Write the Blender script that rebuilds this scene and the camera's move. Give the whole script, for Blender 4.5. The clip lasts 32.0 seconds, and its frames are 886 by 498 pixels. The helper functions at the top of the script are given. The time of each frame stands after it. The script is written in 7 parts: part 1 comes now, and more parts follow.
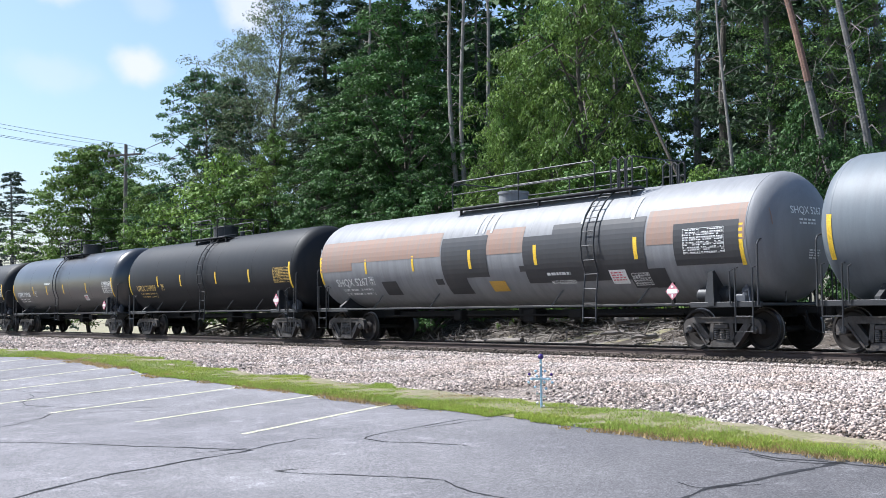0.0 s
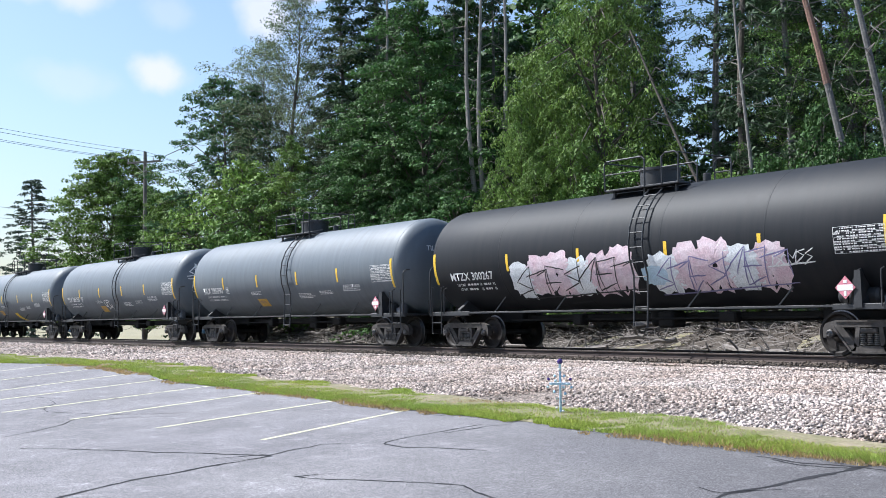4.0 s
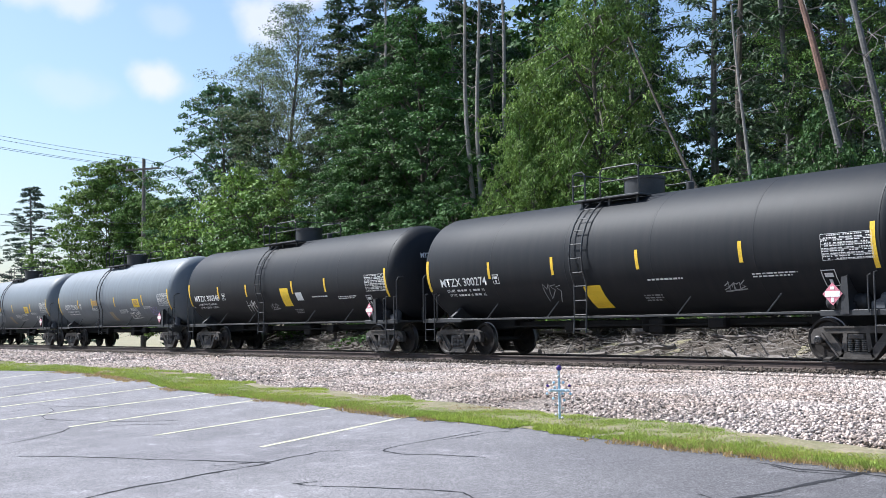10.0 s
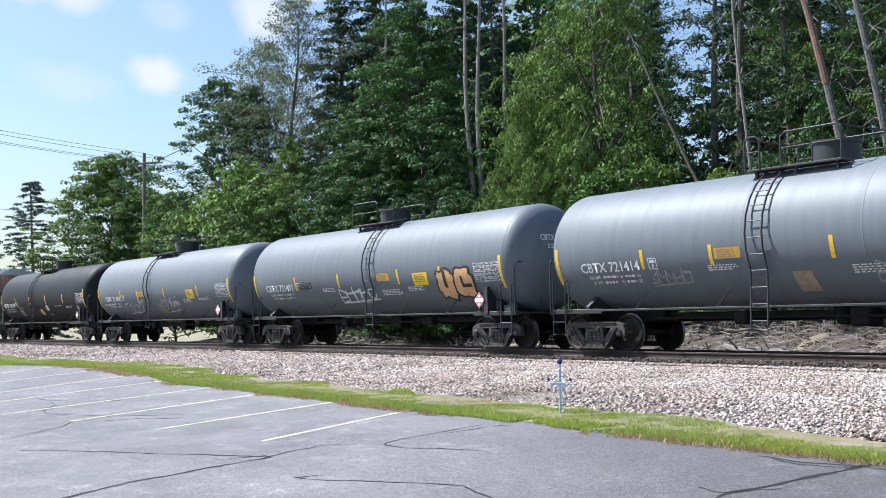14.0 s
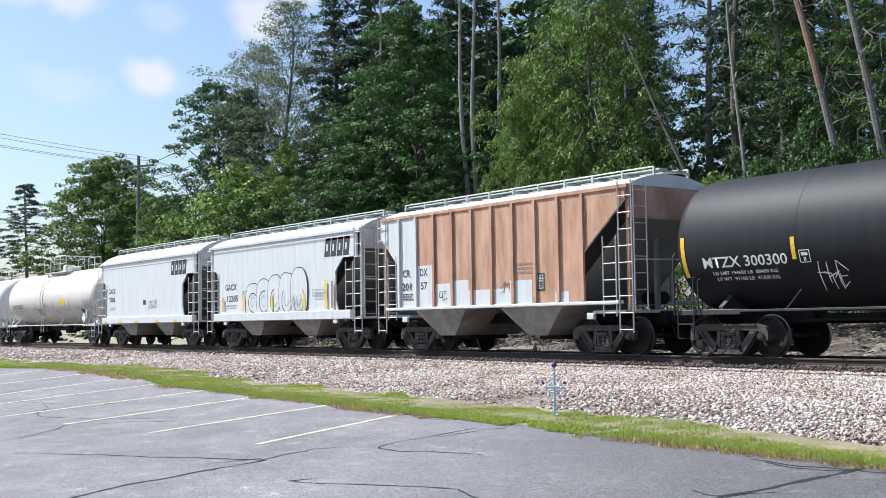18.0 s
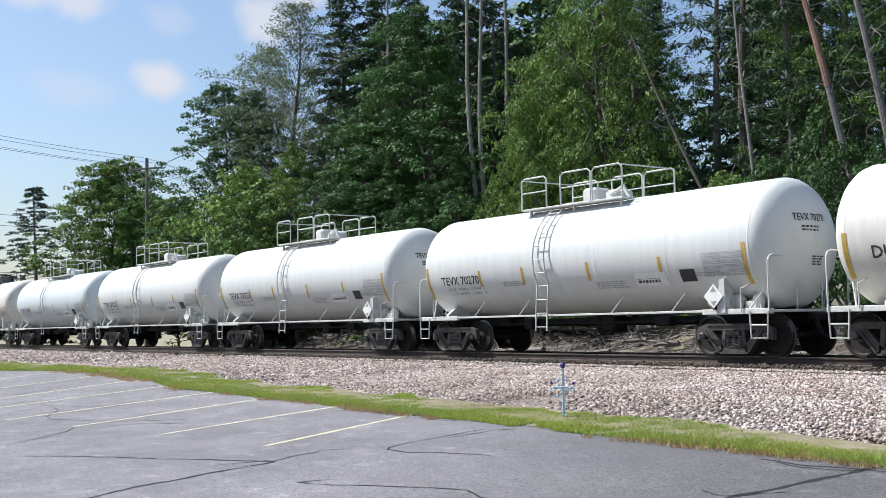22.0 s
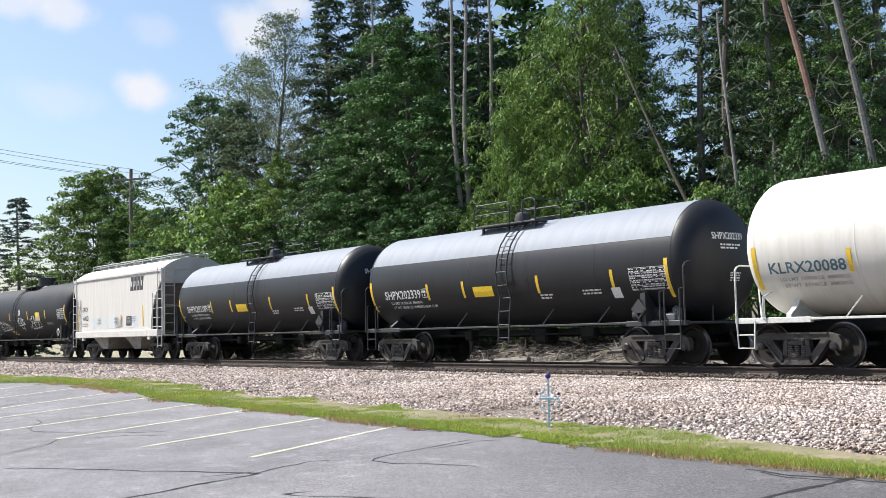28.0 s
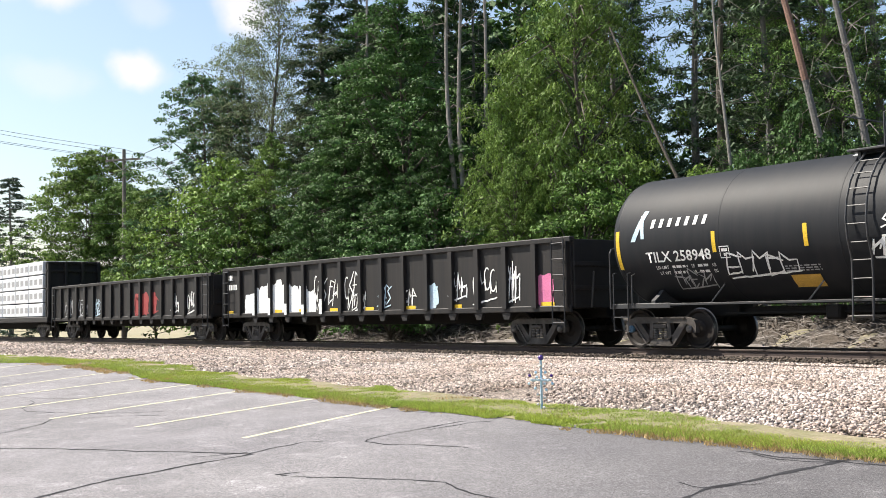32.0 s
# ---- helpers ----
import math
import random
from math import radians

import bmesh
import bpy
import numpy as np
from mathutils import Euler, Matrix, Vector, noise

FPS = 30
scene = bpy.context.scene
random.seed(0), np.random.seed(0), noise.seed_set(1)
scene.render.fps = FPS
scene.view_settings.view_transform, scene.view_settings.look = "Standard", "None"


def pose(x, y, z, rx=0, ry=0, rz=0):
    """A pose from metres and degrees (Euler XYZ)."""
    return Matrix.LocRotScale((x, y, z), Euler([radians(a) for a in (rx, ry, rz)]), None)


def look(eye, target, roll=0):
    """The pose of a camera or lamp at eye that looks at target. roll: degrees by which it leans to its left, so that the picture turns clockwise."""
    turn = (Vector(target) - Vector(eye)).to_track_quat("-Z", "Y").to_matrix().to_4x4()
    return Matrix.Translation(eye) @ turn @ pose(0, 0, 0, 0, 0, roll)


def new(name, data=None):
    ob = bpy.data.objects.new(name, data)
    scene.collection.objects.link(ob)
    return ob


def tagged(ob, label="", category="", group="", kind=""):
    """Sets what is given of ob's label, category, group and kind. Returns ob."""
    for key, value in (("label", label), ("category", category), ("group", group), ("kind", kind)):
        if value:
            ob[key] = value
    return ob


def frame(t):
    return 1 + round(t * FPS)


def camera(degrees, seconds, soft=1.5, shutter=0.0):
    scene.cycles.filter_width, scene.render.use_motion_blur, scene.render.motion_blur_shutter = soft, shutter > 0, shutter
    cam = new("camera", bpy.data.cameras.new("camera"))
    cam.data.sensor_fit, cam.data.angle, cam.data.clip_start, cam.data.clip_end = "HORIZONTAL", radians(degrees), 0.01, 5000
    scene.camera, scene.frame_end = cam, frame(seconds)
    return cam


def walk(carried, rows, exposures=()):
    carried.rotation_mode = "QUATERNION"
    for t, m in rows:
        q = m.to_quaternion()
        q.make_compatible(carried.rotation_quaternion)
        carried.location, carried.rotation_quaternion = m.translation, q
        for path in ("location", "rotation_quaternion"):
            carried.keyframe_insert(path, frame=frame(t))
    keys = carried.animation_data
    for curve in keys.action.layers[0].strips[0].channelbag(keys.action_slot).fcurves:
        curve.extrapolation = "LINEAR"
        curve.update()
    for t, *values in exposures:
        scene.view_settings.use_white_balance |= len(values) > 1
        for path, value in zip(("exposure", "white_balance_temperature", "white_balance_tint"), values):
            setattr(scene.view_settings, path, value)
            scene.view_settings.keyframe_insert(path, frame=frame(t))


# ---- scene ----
# ---- camera ----
cam = camera(42.78, 32.0, soft=0.8)
EYE = (0.0, -21.186, 0.848)
TURNS = [
    (0, 93.281, 0.445, 52.646), (0.5, 93.255, 0.796, 53.065), (1, 93.234, 0.970, 53.332), (1.5, 93.249, 0.893, 53.453),
    (2, 93.299, 0.835, 53.478), (2.5, 93.376, 0.699, 53.487), (3, 93.457, 0.595, 53.485), (3.5, 93.517, 0.650, 53.513),
    (5.5, 93.539, 0.695, 53.801), (6, 93.484, 0.758, 53.819), (6.5, 93.479, 0.779, 53.819), (7, 93.531, 0.785, 53.828),
    (7.5, 93.620, 0.736, 53.844), (8, 93.711, 0.709, 53.812), (8.5, 93.753, 0.717, 53.750), (9, 93.793, 0.737, 53.654),
    (9.5, 93.834, 0.763, 53.578), (10, 93.886, 0.767, 53.531), (10.5, 93.929, 0.755, 53.522), (11, 93.934, 0.767, 53.550),
    (11.5, 93.935, 0.759, 53.588), (12, 93.921, 0.769, 53.625), (12.5, 93.888, 0.768, 53.635), (13, 93.810, 0.819, 53.643),
    (13.5, 93.694, 0.831, 53.623), (14, 93.577, 0.867, 53.570), (14.5, 93.495, 0.876, 53.546), (16.5, 93.483, 0.828, 53.295),
    (17, 93.544, 0.827, 53.248), (17.5, 93.640, 0.822, 53.253), (18, 93.737, 0.804, 53.292), (18.5, 93.808, 0.838, 53.344),
    (19, 93.856, 0.875, 53.424), (19.5, 93.890, 0.874, 53.472), (20, 93.889, 0.941, 53.546), (20.5, 93.864, 0.997, 53.587),
    (21, 93.822, 0.987, 53.625), (21.5, 93.784, 1.011, 53.668), (22, 93.789, 1.050, 53.714), (22.5, 93.813, 1.183, 53.739),
    (23, 93.856, 1.186, 53.739), (23.5, 93.886, 1.265, 53.695), (24, 93.899, 1.244, 53.610), (24.5, 93.931, 1.240, 53.536),
    (25, 93.981, 1.246, 53.459), (25.5, 94.108, 1.223, 53.366), (27.5, 94.319, 1.153, 53.069), (28, 94.316, 1.164, 52.965),
    (28.5, 94.307, 1.214, 52.869), (29, 94.267, 1.192, 52.789), (29.5, 94.186, 1.160, 52.685), (30, 94.083, 1.093, 52.618),
    (30.5, 93.891, 1.009, 52.577), (31, 93.707, 1.036, 52.565), (31.5, 93.511, 0.963, 52.584), (32, 93.383, 0.960, 52.626),
]
walk(cam, [(t, pose(*EYE, rx, ry, rz)) for t, rx, ry, rz in TURNS],
     exposures=[(0, 0.97, 5850, 10), (14, 0.95, 5850, 10), (18, 0.87, 6000, 10), (21, 0.66, 6050, 10), (25, 0.64, 6100, 10), (28, 0.88, 6300, 10), (30, 1.06, 6420, 10), (32, 1.1, 6800, 10)])

# ---- light ----
SUN_TO = Vector((-0.74, -0.45, 1.1)).normalized()
sun = new("sun", bpy.data.lights.new("sun", "SUN"))
sun.data.energy, sun.data.angle, sun.data.color = 5.0, radians(0.6), (1.0, 0.955, 0.88)
sun.matrix_world = look((0, 0, 60), Vector((0, 0, 60)) - SUN_TO)
world = bpy.data.worlds.new("sky")
scene.world = world
world.use_nodes = True
wn, wl = world.node_tree.nodes, world.node_tree.links
sky = wn.new("ShaderNodeTexSky")
sky.sky_type, sky.sun_disc = "NISHITA", False
sky.sun_elevation = math.asin(SUN_TO.z)
sky.sun_rotation = math.atan2(SUN_TO.x, SUN_TO.y)
sky.air_density, sky.dust_density, sky.ozone_density = 1.1, 1.7, 2.0
wl.new(sky.outputs[0], wn["Background"].inputs[0])
wn["Background"].inputs[1].default_value = 0.088


# ---- small tools ----
class Geo:
    """Collects vertices and faces of one mesh."""

    def __init__(self):
        self.v, self.f = [], []

    def add(self, verts, faces):
        n = len(self.v)
        self.v += [tuple(p) for p in verts]
        self.f += [tuple(i + n for i in q) for q in faces]
        return self

    def box(self, cx, cy, cz, sx, sy, sz, turn=None):
        c = [Vector((x * sx / 2, y * sy / 2, z * sz / 2)) for x in (-1, 1) for y in (-1, 1) for z in (-1, 1)]
        if turn is not None:
            c = [turn @ p for p in c]
        return self.add([p + Vector((cx, cy, cz)) for p in c],
                        [(0, 1, 3, 2), (4, 6, 7, 5), (0, 4, 5, 1), (2, 3, 7, 6), (0, 2, 6, 4), (1, 5, 7, 3)])

    def cbox(self, cx, cy, cz, sx, sy, sz, ch=0.01):
        bm = bmesh.new()
        for ax in range(3):
            for s in ((a, b, c) for a in (-1, 1) for b in (-1, 1) for c in (-1, 1)):
                h = [sx / 2 - ch, sy / 2 - ch, sz / 2 - ch]
                h[ax] += ch
                bm.verts.new((cx + s[0] * h[0], cy + s[1] * h[1], cz + s[2] * h[2]))
        bmesh.ops.convex_hull(bm, input=bm.verts)
        return self.bm(bm)

    def bm(self, bm):
        bm.verts.index_update()
        self.add([v.co for v in bm.verts], [[v.index for v in f.verts] for f in bm.faces])
        bm.free()
        return self

    def tube(self, pts, r, n=6, r2=None, caps=True):
        pts = [Vector(p) for p in pts]
        r2 = r if r2 is None else r2
        base = len(self.v)
        up = None
        for i, p in enumerate(pts):
            d = (pts[min(i + 1, len(pts) - 1)] - pts[max(i - 1, 0)]).normalized()
            if up is None:
                up = d.orthogonal().normalized()
            up = (up - d * up.dot(d))
            up = up.normalized() if up.length > 1e-6 else d.orthogonal().normalized()
            side = d.cross(up)
            k = i / max(1, len(pts) - 1)
            rr = r + (r2 - r) * k
            self.v += [tuple(p + (up * math.cos(a) + side * math.sin(a)) * rr) for a in (2 * math.pi * j / n for j in range(n))]
        for i in range(len(pts) - 1):
            for j in range(n):
                a, b = base + i * n + j, base + i * n + (j + 1) % n
                self.f.append((a, b, b + n, a + n))
        if caps:
            self.f.append(tuple(base + j for j in reversed(range(n))))
            self.f.append(tuple(base + (len(pts) - 1) * n + j for j in range(n)))
        return self

    def rev(self, prof, n=32, axis="x", at=(0, 0, 0)):
        """prof: (along, radius) rows, turned about an axis through at."""
        base = len(self.v)
        for a, r in prof:
            for j in range(n):
                c, s = r * math.cos(2 * math.pi * j / n), r * math.sin(2 * math.pi * j / n)
                p = (a, c, s) if axis == "x" else ((s, a, c) if axis == "y" else (c, s, a))
                self.v.append((p[0] + at[0], p[1] + at[1], p[2] + at[2]))
        for i in range(len(prof) - 1):
            for j in range(n):
                a, b = base + i * n + j, base + i * n + (j + 1) % n
                self.f.append((a, b, b + n, a + n))
        if prof[0][1] > 1e-6:
            self.f.append(tuple(base + j for j in reversed(range(n))))
        if prof[-1][1] > 1e-6:
            self.f.append(tuple(base + (len(prof) - 1) * n + j for j in range(n)))
        return self

    def prism(self, poly, y0, y1, plane="xz"):
        """An outline extruded from y0 to y1 across its plane."""
        n = len(poly)
        def put(a, b, h):
            return (a, h, b) if plane == "xz" else ((h, a, b) if plane == "yz" else (a, b, h))
        vs = [put(a, b, y0) for a, b in poly] + [put(a, b, y1) for a, b in poly]
        fs = [tuple(range(n)), tuple(reversed(range(n, 2 * n)))]
        fs += [(j, j + n, (j + 1) % n + n, (j + 1) % n) for j in range(n)]
        return self.add(vs, fs)

    def mesh(self, name, smooth=False, fix=True):
        me = bpy.data.meshes.new(name)
        me.from_pydata(self.v, [], self.f)
        if fix:
            bm = bmesh.new()
            bm.from_mesh(me)
            bmesh.ops.recalc_face_normals(bm, faces=bm.faces)
            bm.to_mesh(me)
            bm.free()
        if smooth:
            me.polygons.foreach_set("use_smooth", [True] * len(me.polygons))
            me.set_sharp_from_angle(angle=radians(38))
        return me


def fast_mesh(name, verts, faces):
    """A mesh from numpy arrays: n x 3 places and m x k corners."""
    me = bpy.data.meshes.new(name)
    k = faces.shape[1]
    me.vertices.add(len(verts))
    me.vertices.foreach_set("co", np.ascontiguousarray(verts, dtype=np.float32).ravel())
    me.loops.add(faces.size)
    me.loops.foreach_set("vertex_index", np.ascontiguousarray(faces, dtype=np.int32).ravel())
    me.polygons.add(len(faces))
    me.polygons.foreach_set("loop_start", np.arange(0, faces.size, k, dtype=np.int32))
    me.update(calc_edges=True)
    return me


def part(name, shape, material, parent, label="", smooth=False, at=None):
    """Links a shape (Geo or mesh) as one mesh object under a thing or part."""
    me = shape.mesh(name, smooth) if isinstance(shape, Geo) else shape
    if material is not None and not me.materials:
        me.materials.append(material)
    ob = new(name, me)
    ob.parent = parent
    if at is not None:
        ob.matrix_basis = at
    if material is not None and me.materials[0] is not material:
        ob.material_slots[0].link = "OBJECT"
        ob.material_slots[0].material = material
    return tagged(ob, label=label)


def thing(name, label, category, group="", at=None, shape=None, material=None, kind="", smooth=False):
    me = None
    if shape is not None:
        me = shape.mesh(name, smooth) if isinstance(shape, Geo) else shape
        if material is not None and not me.materials:
            me.materials.append(material)
    ob = new(name, me)
    if at is not None:
        ob.matrix_basis = at
    return tagged(ob, label, category, group, kind)


# ---- lettering, made while the scene is still empty ----
WORDS = ["SHPX202339", "SHPX202189", "KLRX20088", "MTZX 300348", "MTZX 300300", "UTLX 64", "SHQX 5267", "UTLX 210959", "CBTX 739308", "MTZX 300267", "TILX 285090",
         "TILX 285150", "TILX 285115", "TILX 285016", "MTZX 300274", "CBTX 721426", "CBTX 721414", "CBTX 721491", "CBTX 721498", "DUPX 73837", "TEVX 70270",
         "TEVX 70323", "TEVX 70271", "TEVX 70303", "KLRX 20090", "TILX 258948", "LB", "KG", "NOT-ODORIZED", "AAR ST-420", "CR", "DX", "201", "57", "GACX", "12285",
         "9206", "64621", "LD LMT 195500 LB  88450KG", "LT WT  68000 LB  30850KG NEW 12-99", "LD LMT 195500 LB  88700KG", "LT WT  67500 LB  30600KG",
         "LD LMT 195900 LB  88850KG", "LT WT  67100 LB  30450KG", "LD LMT 194600 LB  88350 KG", "LT WT  91200 LB  41350 KG", "LD LMT 194600 LB  88400 KG",
         "LT WT  91100 LB  41330 KG", "LD LMT", "LT WT"]
LETTERS = {}
def text_mesh(s, height):
    """Lettering as a flat mesh, x along, y up, origin at its lower left."""
    if s not in LETTERS:
        cu = bpy.data.curves.new("lettering", "FONT")
        cu.body, cu.size, cu.resolution_u, cu.offset = s, 1 / 0.70, 2, 0.02
        ob = bpy.data.objects.new("lettering", cu)
        scene.collection.objects.link(ob)
        LETTERS[s] = bpy.data.meshes.new_from_object(ob.evaluated_get(bpy.context.evaluated_depsgraph_get()))
        bpy.data.objects.remove(ob)
    me = LETTERS[s].copy()
    for v in me.vertices:
        v.co = v.co * height
    return me


for word in WORDS:
    text_mesh(word, 1.0)


# ---- materials ----
def mat(name, base, rough=0.6, metal=0.0, second=None, scale=3.0, amount=0.5, grain=60.0, bump=0.15, streak=None,
        island=None, spec=0.5, coord="Object", dist=0.01, worn=1.0):
    """Paint, stone or earth: two colours mixed by coarse stains, fine grain in colour and relief, streaks if any."""
    m = bpy.data.materials.new(name)
    m.use_nodes = True
    n, l = m.node_tree.nodes, m.node_tree.links
    b = n["Principled BSDF"]
    b.inputs["Metallic"].default_value = metal
    b.inputs["Specular IOR Level"].default_value = spec
    tc = n.new("ShaderNodeTexCoord")
    src = tc.outputs[coord]
    if streak:
        mp = n.new("ShaderNodeMapping")
        mp.inputs["Scale"].default_value = streak
        l.new(src, mp.inputs[0])
        src2 = mp.outputs[0]
    else:
        src2 = src
    big = n.new("ShaderNodeTexNoise")
    big.inputs["Scale"].default_value, big.inputs["Detail"].default_value, big.inputs["Roughness"].default_value = scale, 6, 0.62
    l.new(src2, big.inputs["Vector"])
    fine = n.new("ShaderNodeTexNoise")
    fine.inputs["Scale"].default_value, fine.inputs["Detail"].default_value = grain, 4
    l.new(src, fine.inputs["Vector"])
    ramp = n.new("ShaderNodeMapRange")
    ramp.inputs[1].default_value, ramp.inputs[2].default_value = 0.38, 0.68
    l.new(big.outputs[0], ramp.inputs[0])
    mul = n.new("ShaderNodeMath")
    mul.operation = "MULTIPLY"
    mul.inputs[1].default_value = amount
    l.new(ramp.outputs[0], mul.inputs[0])
    mix = n.new("ShaderNodeMix")
    mix.data_type = "RGBA"
    mix.inputs[6].default_value = (*base, 1)
    sec = second or tuple(c * 0.6 for c in base)
    mix.inputs[7].default_value = (*sec, 1)
    l.new(mul.outputs[0], mix.inputs[0])
    out = mix.outputs[2]
    g = n.new("ShaderNodeMapRange")
    g.inputs[1].default_value, g.inputs[2].default_value, g.inputs[3].default_value, g.inputs[4].default_value = 0.3, 0.7, 1 - 0.22 * worn, 1 + 0.2 * worn
    l.new(fine.outputs[0], g.inputs[0])
    vm = n.new("ShaderNodeVectorMath")
    vm.operation = "SCALE"
    l.new(out, vm.inputs[0])
    l.new(g.outputs[0], vm.inputs[3])
    out = vm.outputs[0]
    if island:
        geo = n.new("ShaderNodeNewGeometry")
        r = n.new("ShaderNodeMapRange")
        r.inputs[3].default_value, r.inputs[4].default_value = island
        l.new(geo.outputs["Random Per Island"], r.inputs[0])
        vm2 = n.new("ShaderNodeVectorMath")
        vm2.operation = "SCALE"
        l.new(out, vm2.inputs[0])
        l.new(r.outputs[0], vm2.inputs[3])
        out = vm2.outputs[0]
    l.new(out, b.inputs["Base Color"])
    rr = n.new("ShaderNodeMapRange")
    rr.inputs[3].default_value, rr.inputs[4].default_value = max(0.05, rough - 0.1 * worn), min(1, rough + 0.12 * worn)
    l.new(big.outputs[0], rr.inputs[0])
    l.new(rr.outputs[0], b.inputs["Roughness"])
    bp = n.new("ShaderNodeBump")
    bp.inputs["Strength"].default_value, bp.inputs["Distance"].default_value = bump, dist
    l.new(fine.outputs[0], bp.inputs["Height"])
    l.new(bp.outputs[0], b.inputs["Normal"])
    return m


def leaf_mat(name, base, light=(0.6, 1.45), trans=0.3):
    m = bpy.data.materials.new(name)
    m.use_nodes = True
    n, l = m.node_tree.nodes, m.node_tree.links
    b = n["Principled BSDF"]
    b.inputs["Roughness"].default_value = 0.65
    b.inputs["Specular IOR Level"].default_value = 0.22
    geo = n.new("ShaderNodeNewGeometry")
    r = n.new("ShaderNodeMapRange")
    r.inputs[3].default_value, r.inputs[4].default_value = light
    l.new(geo.outputs["Random Per Island"], r.inputs[0])
    tc = n.new("ShaderNodeTexCoord")
    ns = n.new("ShaderNodeTexNoise")
    ns.inputs["Scale"].default_value = 0.5
    l.new(tc.outputs["Object"], ns.inputs["Vector"])
    mix = n.new("ShaderNodeMix")
    mix.data_type = "RGBA"
    mix.inputs[6].default_value = (base[0] * 0.75, base[1] * 0.85, base[2] * 1.1, 1)
    mix.inputs[7].default_value = (base[0] * 1.35, base[1] * 1.15, base[2] * 0.8, 1)
    l.new(ns.outputs[0], mix.inputs[0])
    oi = n.new("ShaderNodeObjectInfo")
    r2 = n.new("ShaderNodeMapRange")
    r2.inputs[3].default_value, r2.inputs[4].default_value = 0.85, 1.2
    l.new(oi.outputs["Random"], r2.inputs[0])
    mm = n.new("ShaderNodeMath")
    mm.operation = "MULTIPLY"
    l.new(r.outputs[0], mm.inputs[0])
    l.new(r2.outputs[0], mm.inputs[1])
    vm = n.new("ShaderNodeVectorMath")
    vm.operation = "SCALE"
    l.new(mix.outputs[2], vm.inputs[0])
    l.new(mm.outputs[0], vm.inputs[3])
    l.new(vm.outputs[0], b.inputs["Base Color"])
    tr = n.new("ShaderNodeBsdfTranslucent")
    l.new(vm.outputs[0], tr.inputs[0])
    ms = n.new("ShaderNodeMixShader")
    ms.inputs[0].default_value = trans
    l.new(b.outputs[0], ms.inputs[1])
    l.new(tr.outputs[0], ms.inputs[2])
    l.new(ms.outputs[0], n["Material Output"].inputs[0])
    return m


def node(m, kind, **sockets):
    n = m.node_tree.nodes.new(kind)
    for k, v in sockets.items():
        n.inputs[k].default_value = v
    return n


def ranged(m, src, a, b, c, d):
    """A value mapped from a..b to c..d."""
    r = m.node_tree.nodes.new("ShaderNodeMapRange")
    for k, v in enumerate((a, b, c, d)):
        r.inputs[k + 1].default_value = v
    m.node_tree.links.new(src, r.inputs[0])
    return r.outputs[0]


def scaled(m, *factors):
    """Multiplies the base colour by the factors."""
    l = m.node_tree.links
    b = m.node_tree.nodes["Principled BSDF"]
    for f in factors:
        old = b.inputs["Base Color"].links[0].from_socket
        vm = m.node_tree.nodes.new("ShaderNodeVectorMath")
        vm.operation = "SCALE"
        l.new(old, vm.inputs[0])
        l.new(f, vm.inputs[3])
        l.new(vm.outputs[0], b.inputs["Base Color"])


def asphalt_mat():
    """Old sealed asphalt: pale worn areas, a darker newer coat to the east and bright aggregate specks."""
    m = mat("asphalt", (0.15, 0.144, 0.153), 0.9, second=(0.188, 0.181, 0.187), scale=0.35, amount=0.8, grain=70, bump=0.5, dist=0.006, spec=0.3)
    l = m.node_tree.links
    tc = node(m, "ShaderNodeTexCoord")
    ob = tc.outputs["Object"]
    specks = []
    for scale, lo, hi in ((70, 0.72, 1.3), (130, 0.6, 1.45)):
        vo = node(m, "ShaderNodeTexVoronoi", Scale=scale)
        l.new(ob, vo.inputs["Vector"])
        sep = node(m, "ShaderNodeSeparateColor")
        l.new(vo.outputs["Color"], sep.inputs[0])
        specks.append(ranged(m, sep.outputs[0], 0, 1, lo, hi))
    st = node(m, "ShaderNodeTexNoise", Scale=0.8, Detail=9, Roughness=0.68)
    l.new(ob, st.inputs["Vector"])
    scuff = node(m, "ShaderNodeTexNoise", Scale=3.2, Detail=8, Roughness=0.7)
    l.new(ob, scuff.inputs["Vector"])
    xyz = node(m, "ShaderNodeSeparateXYZ")
    l.new(ob, xyz.inputs[0])
    edge = node(m, "ShaderNodeMath")
    edge.operation = "MULTIPLY_ADD"
    edge.inputs[1].default_value = 7.0
    l.new(st.outputs[0], edge.inputs[0])
    l.new(xyz.outputs[0], edge.inputs[2])
    near = node(m, "ShaderNodeMath")
    near.operation = "MULTIPLY_ADD"
    near.inputs[1].default_value = 0.9
    l.new(xyz.outputs[1], near.inputs[0])
    l.new(edge.outputs[0], near.inputs[2])
    scaled(m, *specks, ranged(m, st.outputs[0], 0.37, 0.63, 0.83, 1.13), ranged(m, scuff.outputs[0], 0.56, 0.72, 0.96, 1.38),
           ranged(m, near.outputs[0], -20, -14.5, 1.03, 0.58))
    return m


